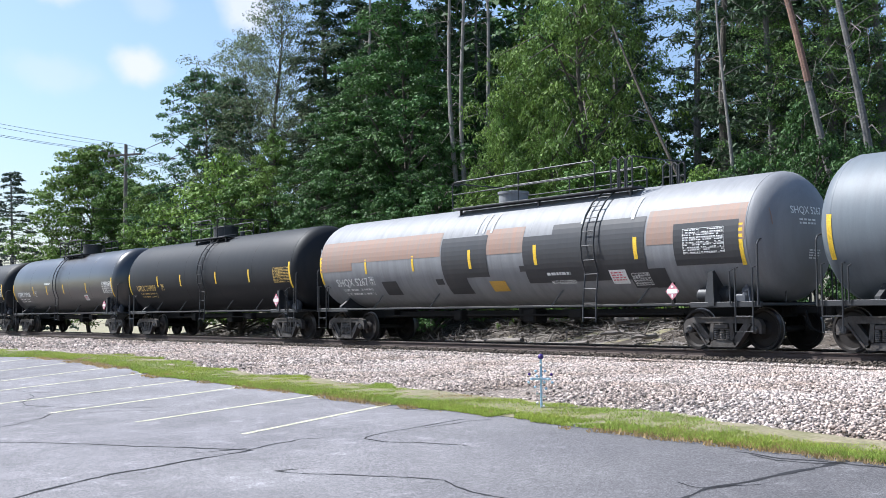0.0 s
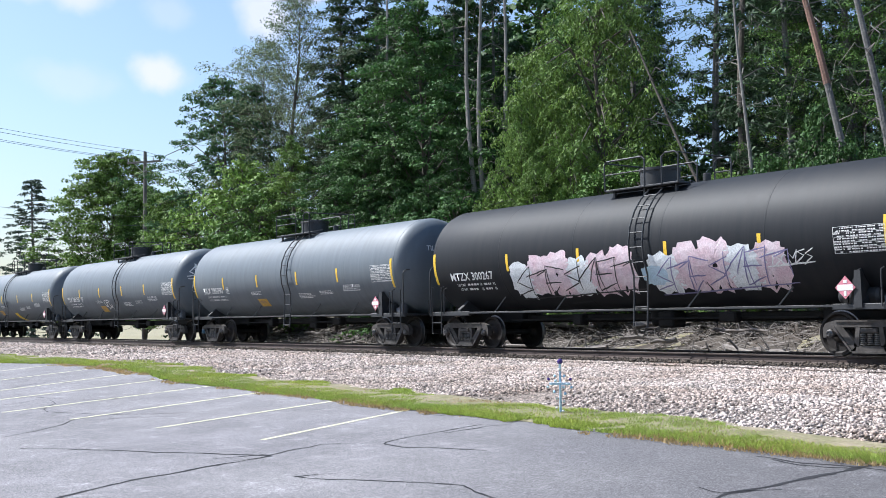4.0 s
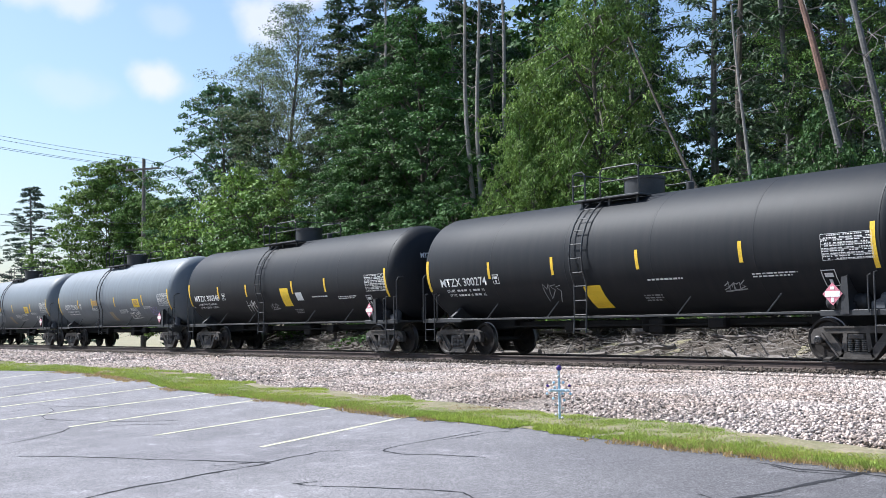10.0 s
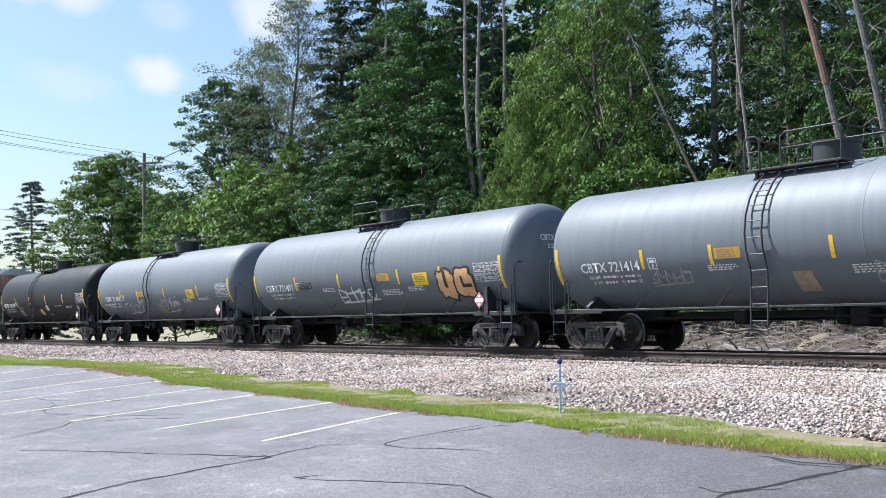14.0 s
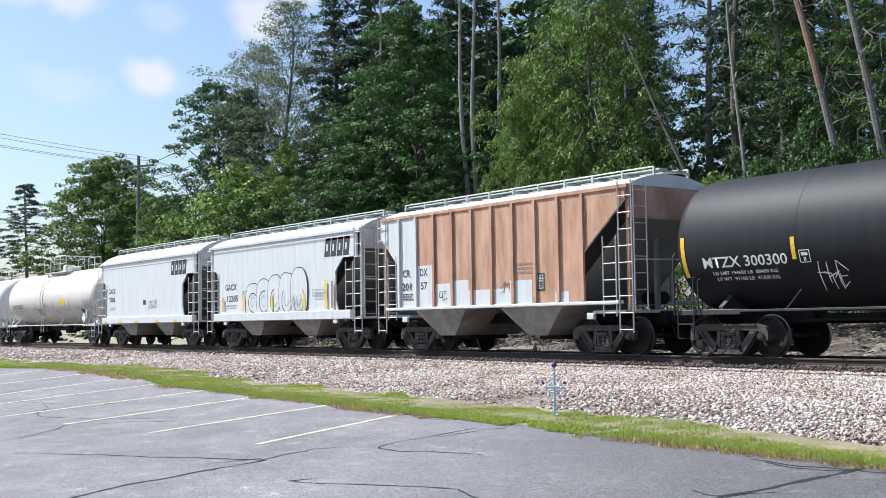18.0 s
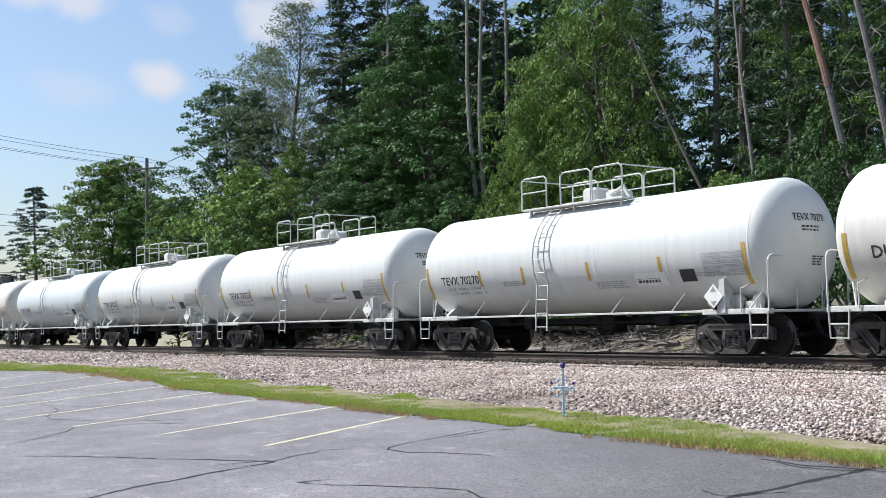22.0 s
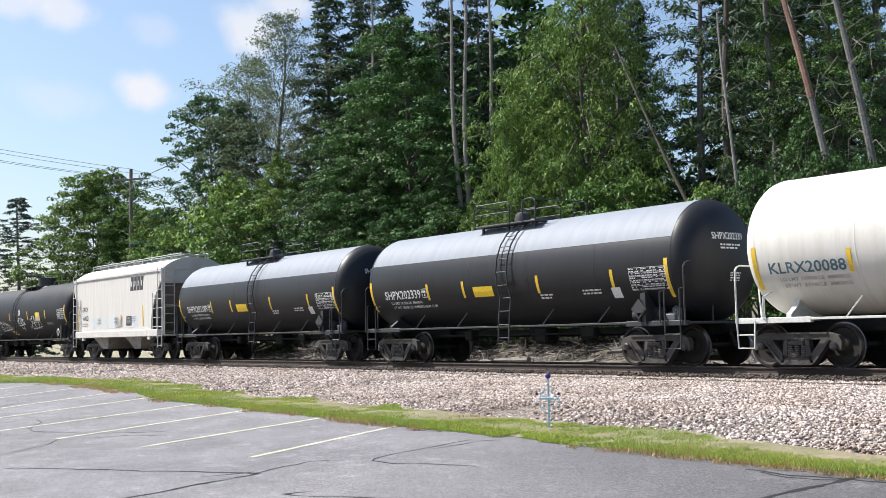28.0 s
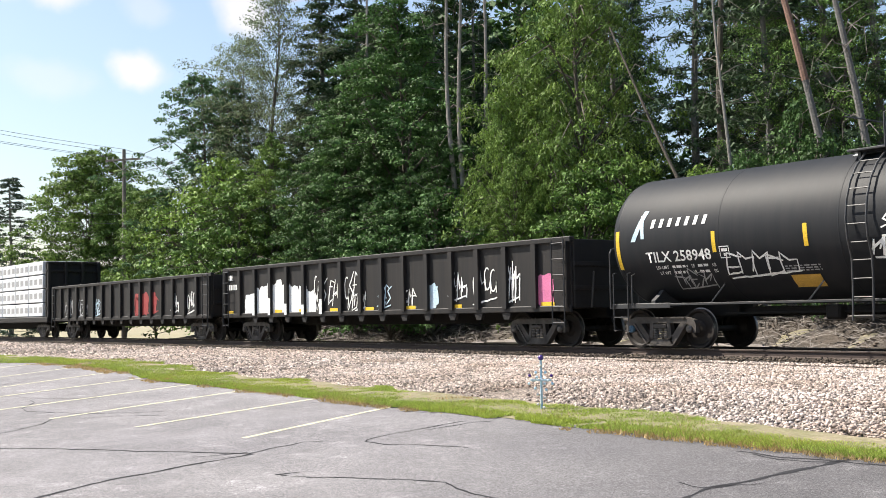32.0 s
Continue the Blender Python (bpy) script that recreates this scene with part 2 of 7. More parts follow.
def gravel_mat():
    """Crushed stone seen as single cells with deep gaps between them, shade painted in."""
    m = mat("gravel_bed", (0.5, 0.43, 0.385), 0.95, second=(0.35, 0.28, 0.23), scale=0.5, amount=0.9, grain=25, bump=0.4, dist=0.02)
    l = m.node_tree.links
    tc = node(m, "ShaderNodeTexCoord")
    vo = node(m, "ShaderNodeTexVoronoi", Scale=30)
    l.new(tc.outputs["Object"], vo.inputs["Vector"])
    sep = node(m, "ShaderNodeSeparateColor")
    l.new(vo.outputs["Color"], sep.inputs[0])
    # random tone per stone, then cell edges darkened as shade between stones
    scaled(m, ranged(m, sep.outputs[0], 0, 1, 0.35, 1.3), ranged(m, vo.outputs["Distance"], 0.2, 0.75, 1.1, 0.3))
    bp = node(m, "ShaderNodeBump", Strength=1.0, Distance=0.03)
    bp.invert = True
    l.new(vo.outputs["Distance"], bp.inputs["Height"])
    l.new(bp.outputs[0], m.node_tree.nodes["Principled BSDF"].inputs["Normal"])
    return m


ASPHALT = asphalt_mat()
TAR = mat("crack_tar", (0.03, 0.03, 0.033), 0.85, scale=4, grain=50, spec=0.15)
LINE = mat("line_paint", (0.56, 0.54, 0.36), 0.8, second=(0.2, 0.195, 0.17), scale=9, amount=0.85, grain=40)
LITTER = mat("leaf_litter", (0.075, 0.058, 0.044), 0.95, second=(0.035, 0.028, 0.023), scale=1.5, grain=20, island=(0.4, 1.7), bump=0.4)
SOIL = mat("soil", (0.045, 0.037, 0.03), 0.95, second=(0.1, 0.078, 0.06), scale=0.6, grain=9, bump=0.8, dist=0.08)
FIELD = mat("field", (0.2, 0.18, 0.1), 0.95, second=(0.28, 0.25, 0.19), scale=0.05, grain=2, bump=0.3)
GRAVEL = gravel_mat()
VERGE = mat("verge_soil", (0.14, 0.135, 0.06), 0.95, second=(0.27, 0.22, 0.155), scale=2.2, amount=0.9, grain=22, bump=0.8, dist=0.03)
STONE = mat("ballast_stone", (0.54, 0.46, 0.415), 0.9, second=(0.38, 0.29, 0.235), scale=0.5, amount=0.9, grain=30, island=(0.22, 1.42), bump=0.3)
BALLAST_DARK = mat("oiled_ballast", (0.06, 0.05, 0.045), 0.9, second=(0.03, 0.027, 0.025), scale=3, grain=20, bump=0.8, dist=0.03)
RAIL = mat("rail_rust", (0.055, 0.036, 0.03), 0.75, second=(0.03, 0.022, 0.019), scale=4, grain=40)
RAILTOP = mat("rail_polish", (0.45, 0.44, 0.43), 0.25, metal=1.0, grain=80, bump=0.03)
TIE = mat("tie_timber", (0.06, 0.048, 0.04), 0.9, second=(0.04, 0.034, 0.03), scale=4, grain=30, bump=0.5)
BLACKSTEEL = mat("running_gear", (0.008, 0.008, 0.008), 0.75, second=(0.018, 0.015, 0.013), scale=3, amount=0.7, grain=40, spec=0.2)
TRUCK = mat("truck_casting", (0.078, 0.07, 0.064), 0.62, second=(0.03, 0.025, 0.022), scale=5, amount=0.8, grain=40, bump=0.3, spec=0.35)
CAPBLUE = mat("blue_cap", (0.06, 0.16, 0.26), 0.5, second=(0.1, 0.14, 0.17), scale=9, amount=0.5, grain=40)
WHEEL = mat("wheel_steel", (0.02, 0.016, 0.014), 0.65, second=(0.014, 0.011, 0.01), scale=4, grain=40, spec=0.3)
TREAD = mat("wheel_tread", (0.2, 0.19, 0.185), 0.45, metal=1.0, grain=60, bump=0.03)
SPRING = mat("spring_steel", (0.13, 0.12, 0.112), 0.5, metal=0.3, grain=50)
YELLOW = mat("reflector_yellow", (0.72, 0.47, 0.03), 0.5, grain=30, bump=0.05, amount=0.15)
WHITEMARK = mat("stencil_white", (0.72, 0.73, 0.72), 0.6, amount=0.25, grain=40, bump=0.05)
BLACKMARK = mat("stencil_black", (0.03, 0.03, 0.032), 0.6, amount=0.25, grain=40, bump=0.05)
GREYMARK = mat("stencil_grey", (0.3, 0.31, 0.32), 0.6, amount=0.4, grain=40, bump=0.05)
BARK = mat("bark", (0.1, 0.085, 0.07), 0.95, second=(0.05, 0.042, 0.035), scale=2.5, grain=16, bump=1.0, dist=0.03, streak=(3, 3, 0.6))
REDBARK = mat("red_bark", (0.2, 0.115, 0.085), 0.95, second=(0.11, 0.075, 0.06), scale=3, grain=18, bump=0.8, dist=0.03)
PINEBARK = mat("pine_bark", (0.135, 0.13, 0.123), 0.95, second=(0.08, 0.074, 0.069), scale=2.5, grain=14, bump=1.0, dist=0.03, streak=(3, 3, 0.7))
DEADWOOD = mat("dead_wood", (0.2, 0.18, 0.165), 0.95, second=(0.12, 0.1, 0.088), scale=3, grain=22, bump=0.8, dist=0.02)
GREYWOOD = mat("weathered_wood", (0.23, 0.215, 0.2), 0.95, second=(0.13, 0.115, 0.105), scale=3, grain=22, bump=0.8, dist=0.02)
LEAF_DARK = leaf_mat("leaf_dark", (0.046, 0.104, 0.029), (0.45, 1.55), 0.16)
LEAF_MID = leaf_mat("leaf_mid", (0.094, 0.18, 0.043), (0.45, 1.55), 0.18)
LEAF_BLUE = leaf_mat("leaf_blue_green", (0.062, 0.128, 0.056), (0.5, 1.5), 0.22)
LEAF_LIGHT = leaf_mat("leaf_light", (0.12, 0.205, 0.046), (0.45, 1.55), 0.2)
LEAF_PALE = leaf_mat("leaf_pale", (0.14, 0.19, 0.11), (0.5, 1.4), 0.3)
NEEDLE = leaf_mat("needle", (0.044, 0.08, 0.04), (0.45, 1.6), 0.1)
SPRUCE = leaf_mat("spruce_needle", (0.042, 0.072, 0.05), (0.6, 1.4), 0.1)
GRASS = leaf_mat("grass_blade", (0.26, 0.345, 0.07), (0.5, 1.45), 0.3)
DRYGRASS = leaf_mat("dry_grass_blade", (0.36, 0.27, 0.13), (0.6, 1.3), 0.3)


def grey_paint(name, base, rough=0.5, dirt=(0.2, 0.2, 0.2), amount=0.55, scale=1.1, spec=0.4):
    return mat(name, base, rough, second=dirt, scale=scale, amount=amount, grain=45, bump=0.02, streak=(4.5, 1.2, 0.3), spec=spec, worn=0.25)


P_GREY = grey_paint("tank_paint_grey", (0.118, 0.138, 0.158), 0.55, (0.086, 0.098, 0.11))
P_LGREY = grey_paint("tank_paint_light_grey", (0.136, 0.157, 0.178), 0.55, (0.102, 0.115, 0.128))
P_BLACK = grey_paint("tank_paint_black", (0.0095, 0.0115, 0.015), 0.58, (0.02, 0.02, 0.022), spec=0.22)
P_GLOSS = grey_paint("tank_paint_gloss_black", (0.016, 0.018, 0.022), 0.3, (0.024, 0.025, 0.029), spec=1.0)
P_JET = grey_paint("tank_paint_jet_black", (0.010, 0.011, 0.014), 0.45, (0.018, 0.018, 0.021), spec=0.35)
P_WHITE_B = grey_paint("tank_paint_cool_white", (0.52, 0.57, 0.595), 0.55, (0.5, 0.53, 0.53), spec=0.35)
P_WHITE = grey_paint("tank_paint_white", (0.585, 0.6, 0.59), 0.55, (0.5, 0.5, 0.47), spec=0.35)
P_CREAM = grey_paint("tank_paint_cream", (0.58, 0.565, 0.53), 0.58, (0.45, 0.42, 0.37), spec=0.35)
P_BAND = grey_paint("tank_band_grey", (0.078, 0.083, 0.097), 0.4, (0.12, 0.12, 0.125))
P_TOPGREY = grey_paint("tank_top_grey", (0.22, 0.24, 0.275), 0.6, (0.18, 0.195, 0.22), spec=0.25)
P_FADED = grey_paint("tank_paint_faded", (0.21, 0.215, 0.225), 0.55, (0.15, 0.15, 0.16), 0.7)
P_RUSTFADE = grey_paint("faded_orange_paint", (0.255, 0.16, 0.12), 0.65, (0.2, 0.17, 0.15), 0.8, 1.8)
P_PATCH = grey_paint("black_patch", (0.035, 0.036, 0.04), 0.5, (0.05, 0.05, 0.052))
P_HOPPER = grey_paint("hopper_white", (0.54, 0.575, 0.595), 0.5, (0.42, 0.43, 0.42))
P_HOPPER_B = grey_paint("hopper_warm_white", (0.6, 0.575, 0.545), 0.5, (0.46, 0.42, 0.37))
P_RUST = mat("hopper_rust", (0.47, 0.29, 0.2), 0.8, second=(0.27, 0.145, 0.09), scale=1.3, amount=0.9, grain=30, bump=0.12, streak=(2, 1, 0.5))
P_BAY = mat("hopper_bay_grime", (0.36, 0.335, 0.31), 0.75, second=(0.16, 0.135, 0.115), scale=1.5, amount=0.8, grain=30, bump=0.1)
# shade under the hopper ends is put into this darker grey
P_SHADE = mat("hopper_end_shade", (0.16, 0.16, 0.16), 0.6, second=(0.1, 0.095, 0.09), scale=1.5, grain=40)
P_GON = grey_paint("gondola_black", (0.012, 0.012, 0.013), 0.6, (0.028, 0.024, 0.022), 0.8, spec=0.3)
S_BLACK = mat("fittings_black", (0.036, 0.037, 0.04), 0.5, grain=40, spec=0.4)
S_WHITE = mat("fittings_white", (0.56, 0.57, 0.55), 0.55, second=(0.4, 0.36, 0.3), scale=4, amount=0.5, grain=40)
S_GALV = mat("fittings_galvanised", (0.42, 0.45, 0.43), 0.5, second=(0.3, 0.3, 0.28), scale=4, amount=0.5, grain=40)
ORANGE = mat("sign_orange", (0.52, 0.31, 0.05), 0.6, second=(0.38, 0.24, 0.07), scale=8, amount=0.4, grain=40, bump=0.03)
SIGNYELLOW = mat("sign_yellow", (0.8, 0.55, 0.02), 0.55, second=(0.6, 0.42, 0.05), scale=8, amount=0.3, grain=40, bump=0.03)
PLACARD = mat("placard_pink", (0.56, 0.2, 0.25), 0.5, grain=40, bump=0.03)
PINK = mat("placard_red", (0.62, 0.12, 0.16), 0.5, grain=40, bump=0.03)
TANMARK = mat("weathered_notice", (0.26, 0.21, 0.13), 0.7, second=(0.34, 0.3, 0.24), scale=7, amount=0.8, grain=40, bump=0.05)
TEALMARK = mat("stencil_teal", (0.05, 0.12, 0.15), 0.6, amount=0.25, grain=40, bump=0.05)
G_PINK = mat("graffiti_pink_white", (0.66, 0.56, 0.6), 0.6, second=(0.55, 0.36, 0.42), scale=2.5, amount=0.8, grain=30, bump=0.03)
G_WHITE = mat("graffiti_white", (0.7, 0.73, 0.75), 0.6, second=(0.5, 0.52, 0.54), scale=3, amount=0.5, grain=30, bump=0.03)
G_BLUE = mat("graffiti_pale_blue", (0.4, 0.55, 0.66), 0.6, second=(0.55, 0.62, 0.68), scale=3, amount=0.5, grain=30, bump=0.03)
G_MAGENTA = mat("graffiti_magenta", (0.6, 0.16, 0.32), 0.6, grain=30, bump=0.03)
G_RED = mat("graffiti_dull_red", (0.3, 0.04, 0.04), 0.6, grain=30, bump=0.03)
G_PURPLE = mat("graffiti_violet", (0.22, 0.2, 0.36), 0.6, grain=30, bump=0.03)
G_ORANGE = mat("graffiti_orange", (0.72, 0.42, 0.2), 0.6, grain=30, bump=0.03)
UTL_YELLOW = mat("stencil_ochre", (0.55, 0.38, 0.1), 0.6, grain=40, bump=0.03)
PALE_YELLOW = mat("reflector_faded", (0.5, 0.33, 0.06), 0.6, grain=40, bump=0.03)


# ---- ground ----
def smooth(a, b, x):
    k = min(1.0, max(0.0, (x - a) / (b - a)))
    return k * k * (3 - 2 * k)


def lot(x, y):
    return -0.952 - 0.0106 * min(8, max(-32, x)) + 0.0472 * (max(-36, y) + 21.186)


def gz(x, y):
    """Height of the finished ground."""
    if y < -11.2:
        return lot(x, y)
    if y < -2.6:
        k = smooth(-11.2, -8.8, y)
        e = lot(x, -11.2)
        return e + (-0.24 - e) * k * 0.75 + (-0.24 - e) * 0.25 * smooth(-8.8, -2.6, y)
    if y < 2.4:
        return -0.21
    bank = 1.5 * smooth(3.6, 9.5, y) * smooth(-74, -46, x)
    return -0.21 - 0.35 * smooth(2.4, 3.6, y) + bank + 0.012 * max(0, y - 12) * smooth(-74, -46, x)


def sheet(xs, ys, lift, rough=0.0, seed=0):
    g = Geo()
    for x in xs:
        for y in ys:
            z = gz(x, y) + lift
            if rough:
                z += rough * noise.noise(Vector((x * 1.3, y * 1.3, seed))) + rough * 0.5 * noise.noise(Vector((x * 4, y * 4, seed)))
            g.v.append((x, y, z))
    n = len(ys)
    for i in range(len(xs) - 1):
        for j in range(n - 1):
            g.f.append((i * n + j, (i + 1) * n + j, (i + 1) * n + j + 1, i * n + j + 1))
    return g


def steps(a, b, d):
    n = max(1, round((b - a) / d))
    return [a + (b - a) * i / n for i in range(n + 1)]


FAR_X = [-3000, -1200, -600, -300, -180]
ys = [-3000, -800, -200, -60, -34, -20, -12.2, -11.2, -8.8, -6, -2.6, -2.0, 2.0, 2.4, 3.6, 5, 7, 9.5, 14, 30, 80, 300, 1200, 3000]
thing("ground", "green and straw coloured open ground reaching to the horizon", "ground", kind="structure",
      shape=sheet(FAR_X + steps(-120, 60, 6) + [150, 500, 1200, 3000], ys, -0.07), material=FIELD, smooth=True)
thing("parking_lot", "weathered grey asphalt parking lot with sealed cracks", "parking lot", kind="structure",
      shape=sheet(steps(-95, 40, 3), steps(-36, -11.2, 2), 0.0), material=ASPHALT, smooth=True)
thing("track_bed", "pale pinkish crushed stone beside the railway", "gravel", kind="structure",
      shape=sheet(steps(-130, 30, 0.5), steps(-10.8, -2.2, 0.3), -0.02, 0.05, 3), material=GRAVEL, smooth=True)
thing("track_bed_middle", "dark oily ballast between the rails", "gravel", kind="structure",
      shape=sheet(steps(-560, 470, 2), steps(-2.35, 3.4, 0.25), -0.005, 0.02, 5), material=BALLAST_DARK, smooth=True)
thing("forest_floor", "brown leaf litter and soil on a low bank under trees", "ground", kind="structure",
      shape=sheet(steps(-75, 45, 0.8), steps(3.3, 34, 0.8), -0.01, 0.16, 7), material=SOIL, smooth=True)
def edge_y(x):
    """Where the asphalt ends: it draws back where the grass swells."""
    return -12.14 + 0.6 * smooth(-20.5, -25.5, x) - 1.1 * smooth(-28.5, -33, x) + 0.07 * noise.noise(Vector((x * 1.1, 0, 3))) + 0.05 * noise.noise(Vector((x * 4.5, 0, 7)))


def grass_y(x):
    """Where the grass gives way to crushed stone."""
    return -11.0 + 1.05 * smooth(-20.5, -26, x) - 1.1 * smooth(-29, -33, x) - 0.35 * smooth(-9.5, -6.5, x) + 0.4 * noise.noise(Vector((x * 0.6, 0, 11))) + 0.15 * noise.noise(Vector((x * 2.1, 0, 5)))


vg = Geo()
vx = steps(-95, 40, 0.25)
for x in vx:
    e, t = edge_y(x), grass_y(x) + 0.25
    for j in range(9):
        y = e + (t - e) * j / 8
        vg.v.append((x, y, gz(x, y) + 0.006 + 0.035 * smooth(0, 0.4, y - e) * (1 - smooth(0.75, 1, j / 8)) + 0.02 * noise.noise(Vector((x * 3, y * 3, 9))) * min(1, j / 2)))
for i in range(len(vx) - 1):
    for j in range(8):
        vg.f.append((i * 9 + j, i * 9 + 9 + j, i * 9 + 10 + j, i * 9 + j + 1))
thing("verge", "strip of green grass and bare soil along the asphalt edge", "grass", kind="structure", shape=vg, material=VERGE, smooth=True)

# parking lines and sealed cracks lie on the asphalt
def ribbon(pts, w, lift, wob=0.0):
    g = Geo()
    pts = [Vector((x, y, 0)) for x, y in pts]
    fine = []
    for a, b in zip(pts, pts[1:]):
        k = max(1, int((b - a).length / 0.08))
        fine += [a.lerp(b, i / k) for i in range(k)]
    fine.append(pts[-1])
    for i, p in enumerate(fine):
        d = (fine[min(i + 1, len(fine) - 1)] - fine[max(i - 1, 0)]).normalized()
        s = Vector((-d.y, d.x, 0))
        q = p + s * wob * (noise.noise(Vector((p.x * 1.7, p.y * 1.7, w * 50))) + 0.5 * noise.noise(Vector((p.x * 7, p.y * 7, w * 50))))
        ww = w * (1 + (1.1 * noise.noise(Vector((p.x * 5, p.y * 5, 4))) if wob else 0))
        for e in (-1, 1):
            c = q + s * e * ww / 2
            g.v.append((c.x, c.y, lot(c.x, c.y) + lift))
    for i in range(len(fine) - 1):
        g.f.append((2 * i, 2 * i + 1, 2 * i + 3, 2 * i + 2))
    return g


STALLS = [(-12.98, -12.08, -11.96, -15.0), (-14.92, -12.13, -14.19, -15.39), (-17.28, -12.1, -16.31, -15.8), (-19.35, -12.06, -18.34, -16.2), (-21.79, -12.0, -20.6, -15.8),
          (-24.2, -11.67, -22.6, -15.2), (-26.83, -11.5, -25.2, -14.9), (-29.3, -12.0, -27.7, -15.4), (-31.8, -12.6, -30.2, -15.9)]
for x0, y0, x1, y1 in STALLS:
    thing("parking_line", "faded yellow painted parking bay line", "road marking", "parking bay lines", kind="structure",
          shape=ribbon([(x0, y0), (x1, y1)], 0.085, 0.004), material=LINE)
# black seams: the wide ones are sealed, the rest are open hairline cracks
CRACKS = [[(-9.78, -18.63), (-10.29, -17.72), (-10.51, -17.11), (-10.63, -16.49), (-10.78, -15.51)],
          [(-13.81, -17.21), (-13.12, -16.77), (-12.42, -16.38), (-11.57, -15.95), (-10.8, -15.53)],
          [(-10.86, -12.6), (-10.76, -13.19), (-10.7, -13.71), (-10.57, -14.21), (-10.47, -14.29), (-10.12, -14.27), (-9.66, -14.0), (-9.18, -13.86)],
          [(-9.28, -15.61), (-9.45, -15.98), (-8.99, -15.79), (-8.53, -15.54), (-8.19, -15.35), (-7.83, -15.19), (-7.53, -15.32), (-7.25, -15.4), (-6.81, -15.36)],
          [(-5.78, -14.62), (-5.93, -14.12), (-5.86, -13.5), (-5.84, -13.08), (-5.84, -12.67), (-5.83, -12.36), (-5.73, -12.2)],
          [(-6.87, -12.5), (-6.33, -12.55), (-5.79, -12.41), (-5.33, -12.38)],
          [(-15.12, -17.08), (-15.36, -16.58), (-15.81, -16.10), (-16.31, -15.73)],
          [(-18.22, -15.63), (-17.67, -15.70), (-16.99, -15.42), (-16.32, -15.15), (-15.90, -14.80), (-15.54, -14.35), (-15.43, -14.13)],
          [(-20.43, -15.06), (-19.88, -14.94), (-19.35, -14.72), (-18.99, -14.51), (-18.62, -14.20)],
          [(-19.68, -15.84), (-19.63, -15.63), (-19.73, -15.41)],
          [(-19.59, -15.05), (-18.91, -15.20), (-18.49, -15.46), (-18.22, -15.63)],
          [(-15.87, -15.44), (-15.70, -15.05), (-15.03, -14.61)],
          [(-11.12, -16.04), (-11.02, -15.83), (-10.89, -15.50)],
          [(-23.07, -14.71), (-23.70, -14.08), (-23.61, -13.53)],
          [(-14.47, -12.60), (-14.09, -12.45), (-13.59, -12.38), (-12.95, -12.43), (-12.58, -12.12)],
          [(-12.47, -12.48), (-12.10, -12.38), (-11.80, -12.32)],
          [(-10.78, -15.55), (-10.95, -15.12), (-11.04, -14.75), (-10.92, -14.56)],
          [(-10.62, -13.35), (-10.63, -12.96), (-10.63, -12.61), (-10.53, -12.43)],
          [(-6.66, -12.56), (-6.30, -12.63), (-5.99, -12.57), (-5.79, -12.45)],
          [(-6.26, -13.96), (-6.00, -14.05), (-5.86, -13.82), (-5.72, -13.64)],]
for n, c in enumerate(CRACKS):
    thing("crack_seal", "black tar seal over a crack in asphalt", "crack", "sealed cracks", kind="structure",
          shape=ribbon(c, (0.045, 0.03, 0.022, 0.022, 0.06, 0.03)[n] if n < 6 else 0.02, 0.003, 0.05), material=TAR)

# ---- railway track ----
prof = [(-0.07, -0.172), (0.07, -0.172), (0.07, -0.158), (0.014, -0.135), (0.012, -0.045), (0.036, -0.035), (0.036, -0.006), (0.03, 0),
        (-0.03, 0), (-0.036, -0.006), (-0.036, -0.035), (-0.012, -0.045), (-0.014, -0.135), (-0.07, -0.158)]
track = thing("railway_track", "single railway track with rusty rails on timber ties", "railway track", kind="structure")
for yy in (-0.755, 0.755):
    g = Geo().prism([(a + yy, b) for a, b in prof], -560, 470, "yz")
    part("rail", g, RAIL, track)
    part("rail_head", Geo().box(-45, yy, 0.001, 1030, 0.05, 0.003), RAILTOP, track, "polished running surface")
tie_me = Geo().cbox(0, 0, -0.26, 0.23, 2.6, 0.17, 0.015).mesh("tie")
plate_me = Geo().cbox(0, -0.755, -0.172, 0.19, 0.34, 0.012, 0.003).cbox(0, 0.755, -0.172, 0.19, 0.34, 0.012, 0.003) \
    .cbox(0.06, -0.85, -0.15, 0.02, 0.03, 0.05, 0.003).cbox(-0.06, -0.66, -0.15, 0.02, 0.03, 0.05, 0.003).mesh("tie_plate")
for i in range(190):
    x = 8 - i * 0.53
    tie = part("tie", tie_me, TIE, track, at=pose(x + random.uniform(-.02, .02), random.uniform(-.04, .04), 0, 0, 0, random.uniform(-1, 1)))
    part("tie_plate", plate_me, RAIL, tie)

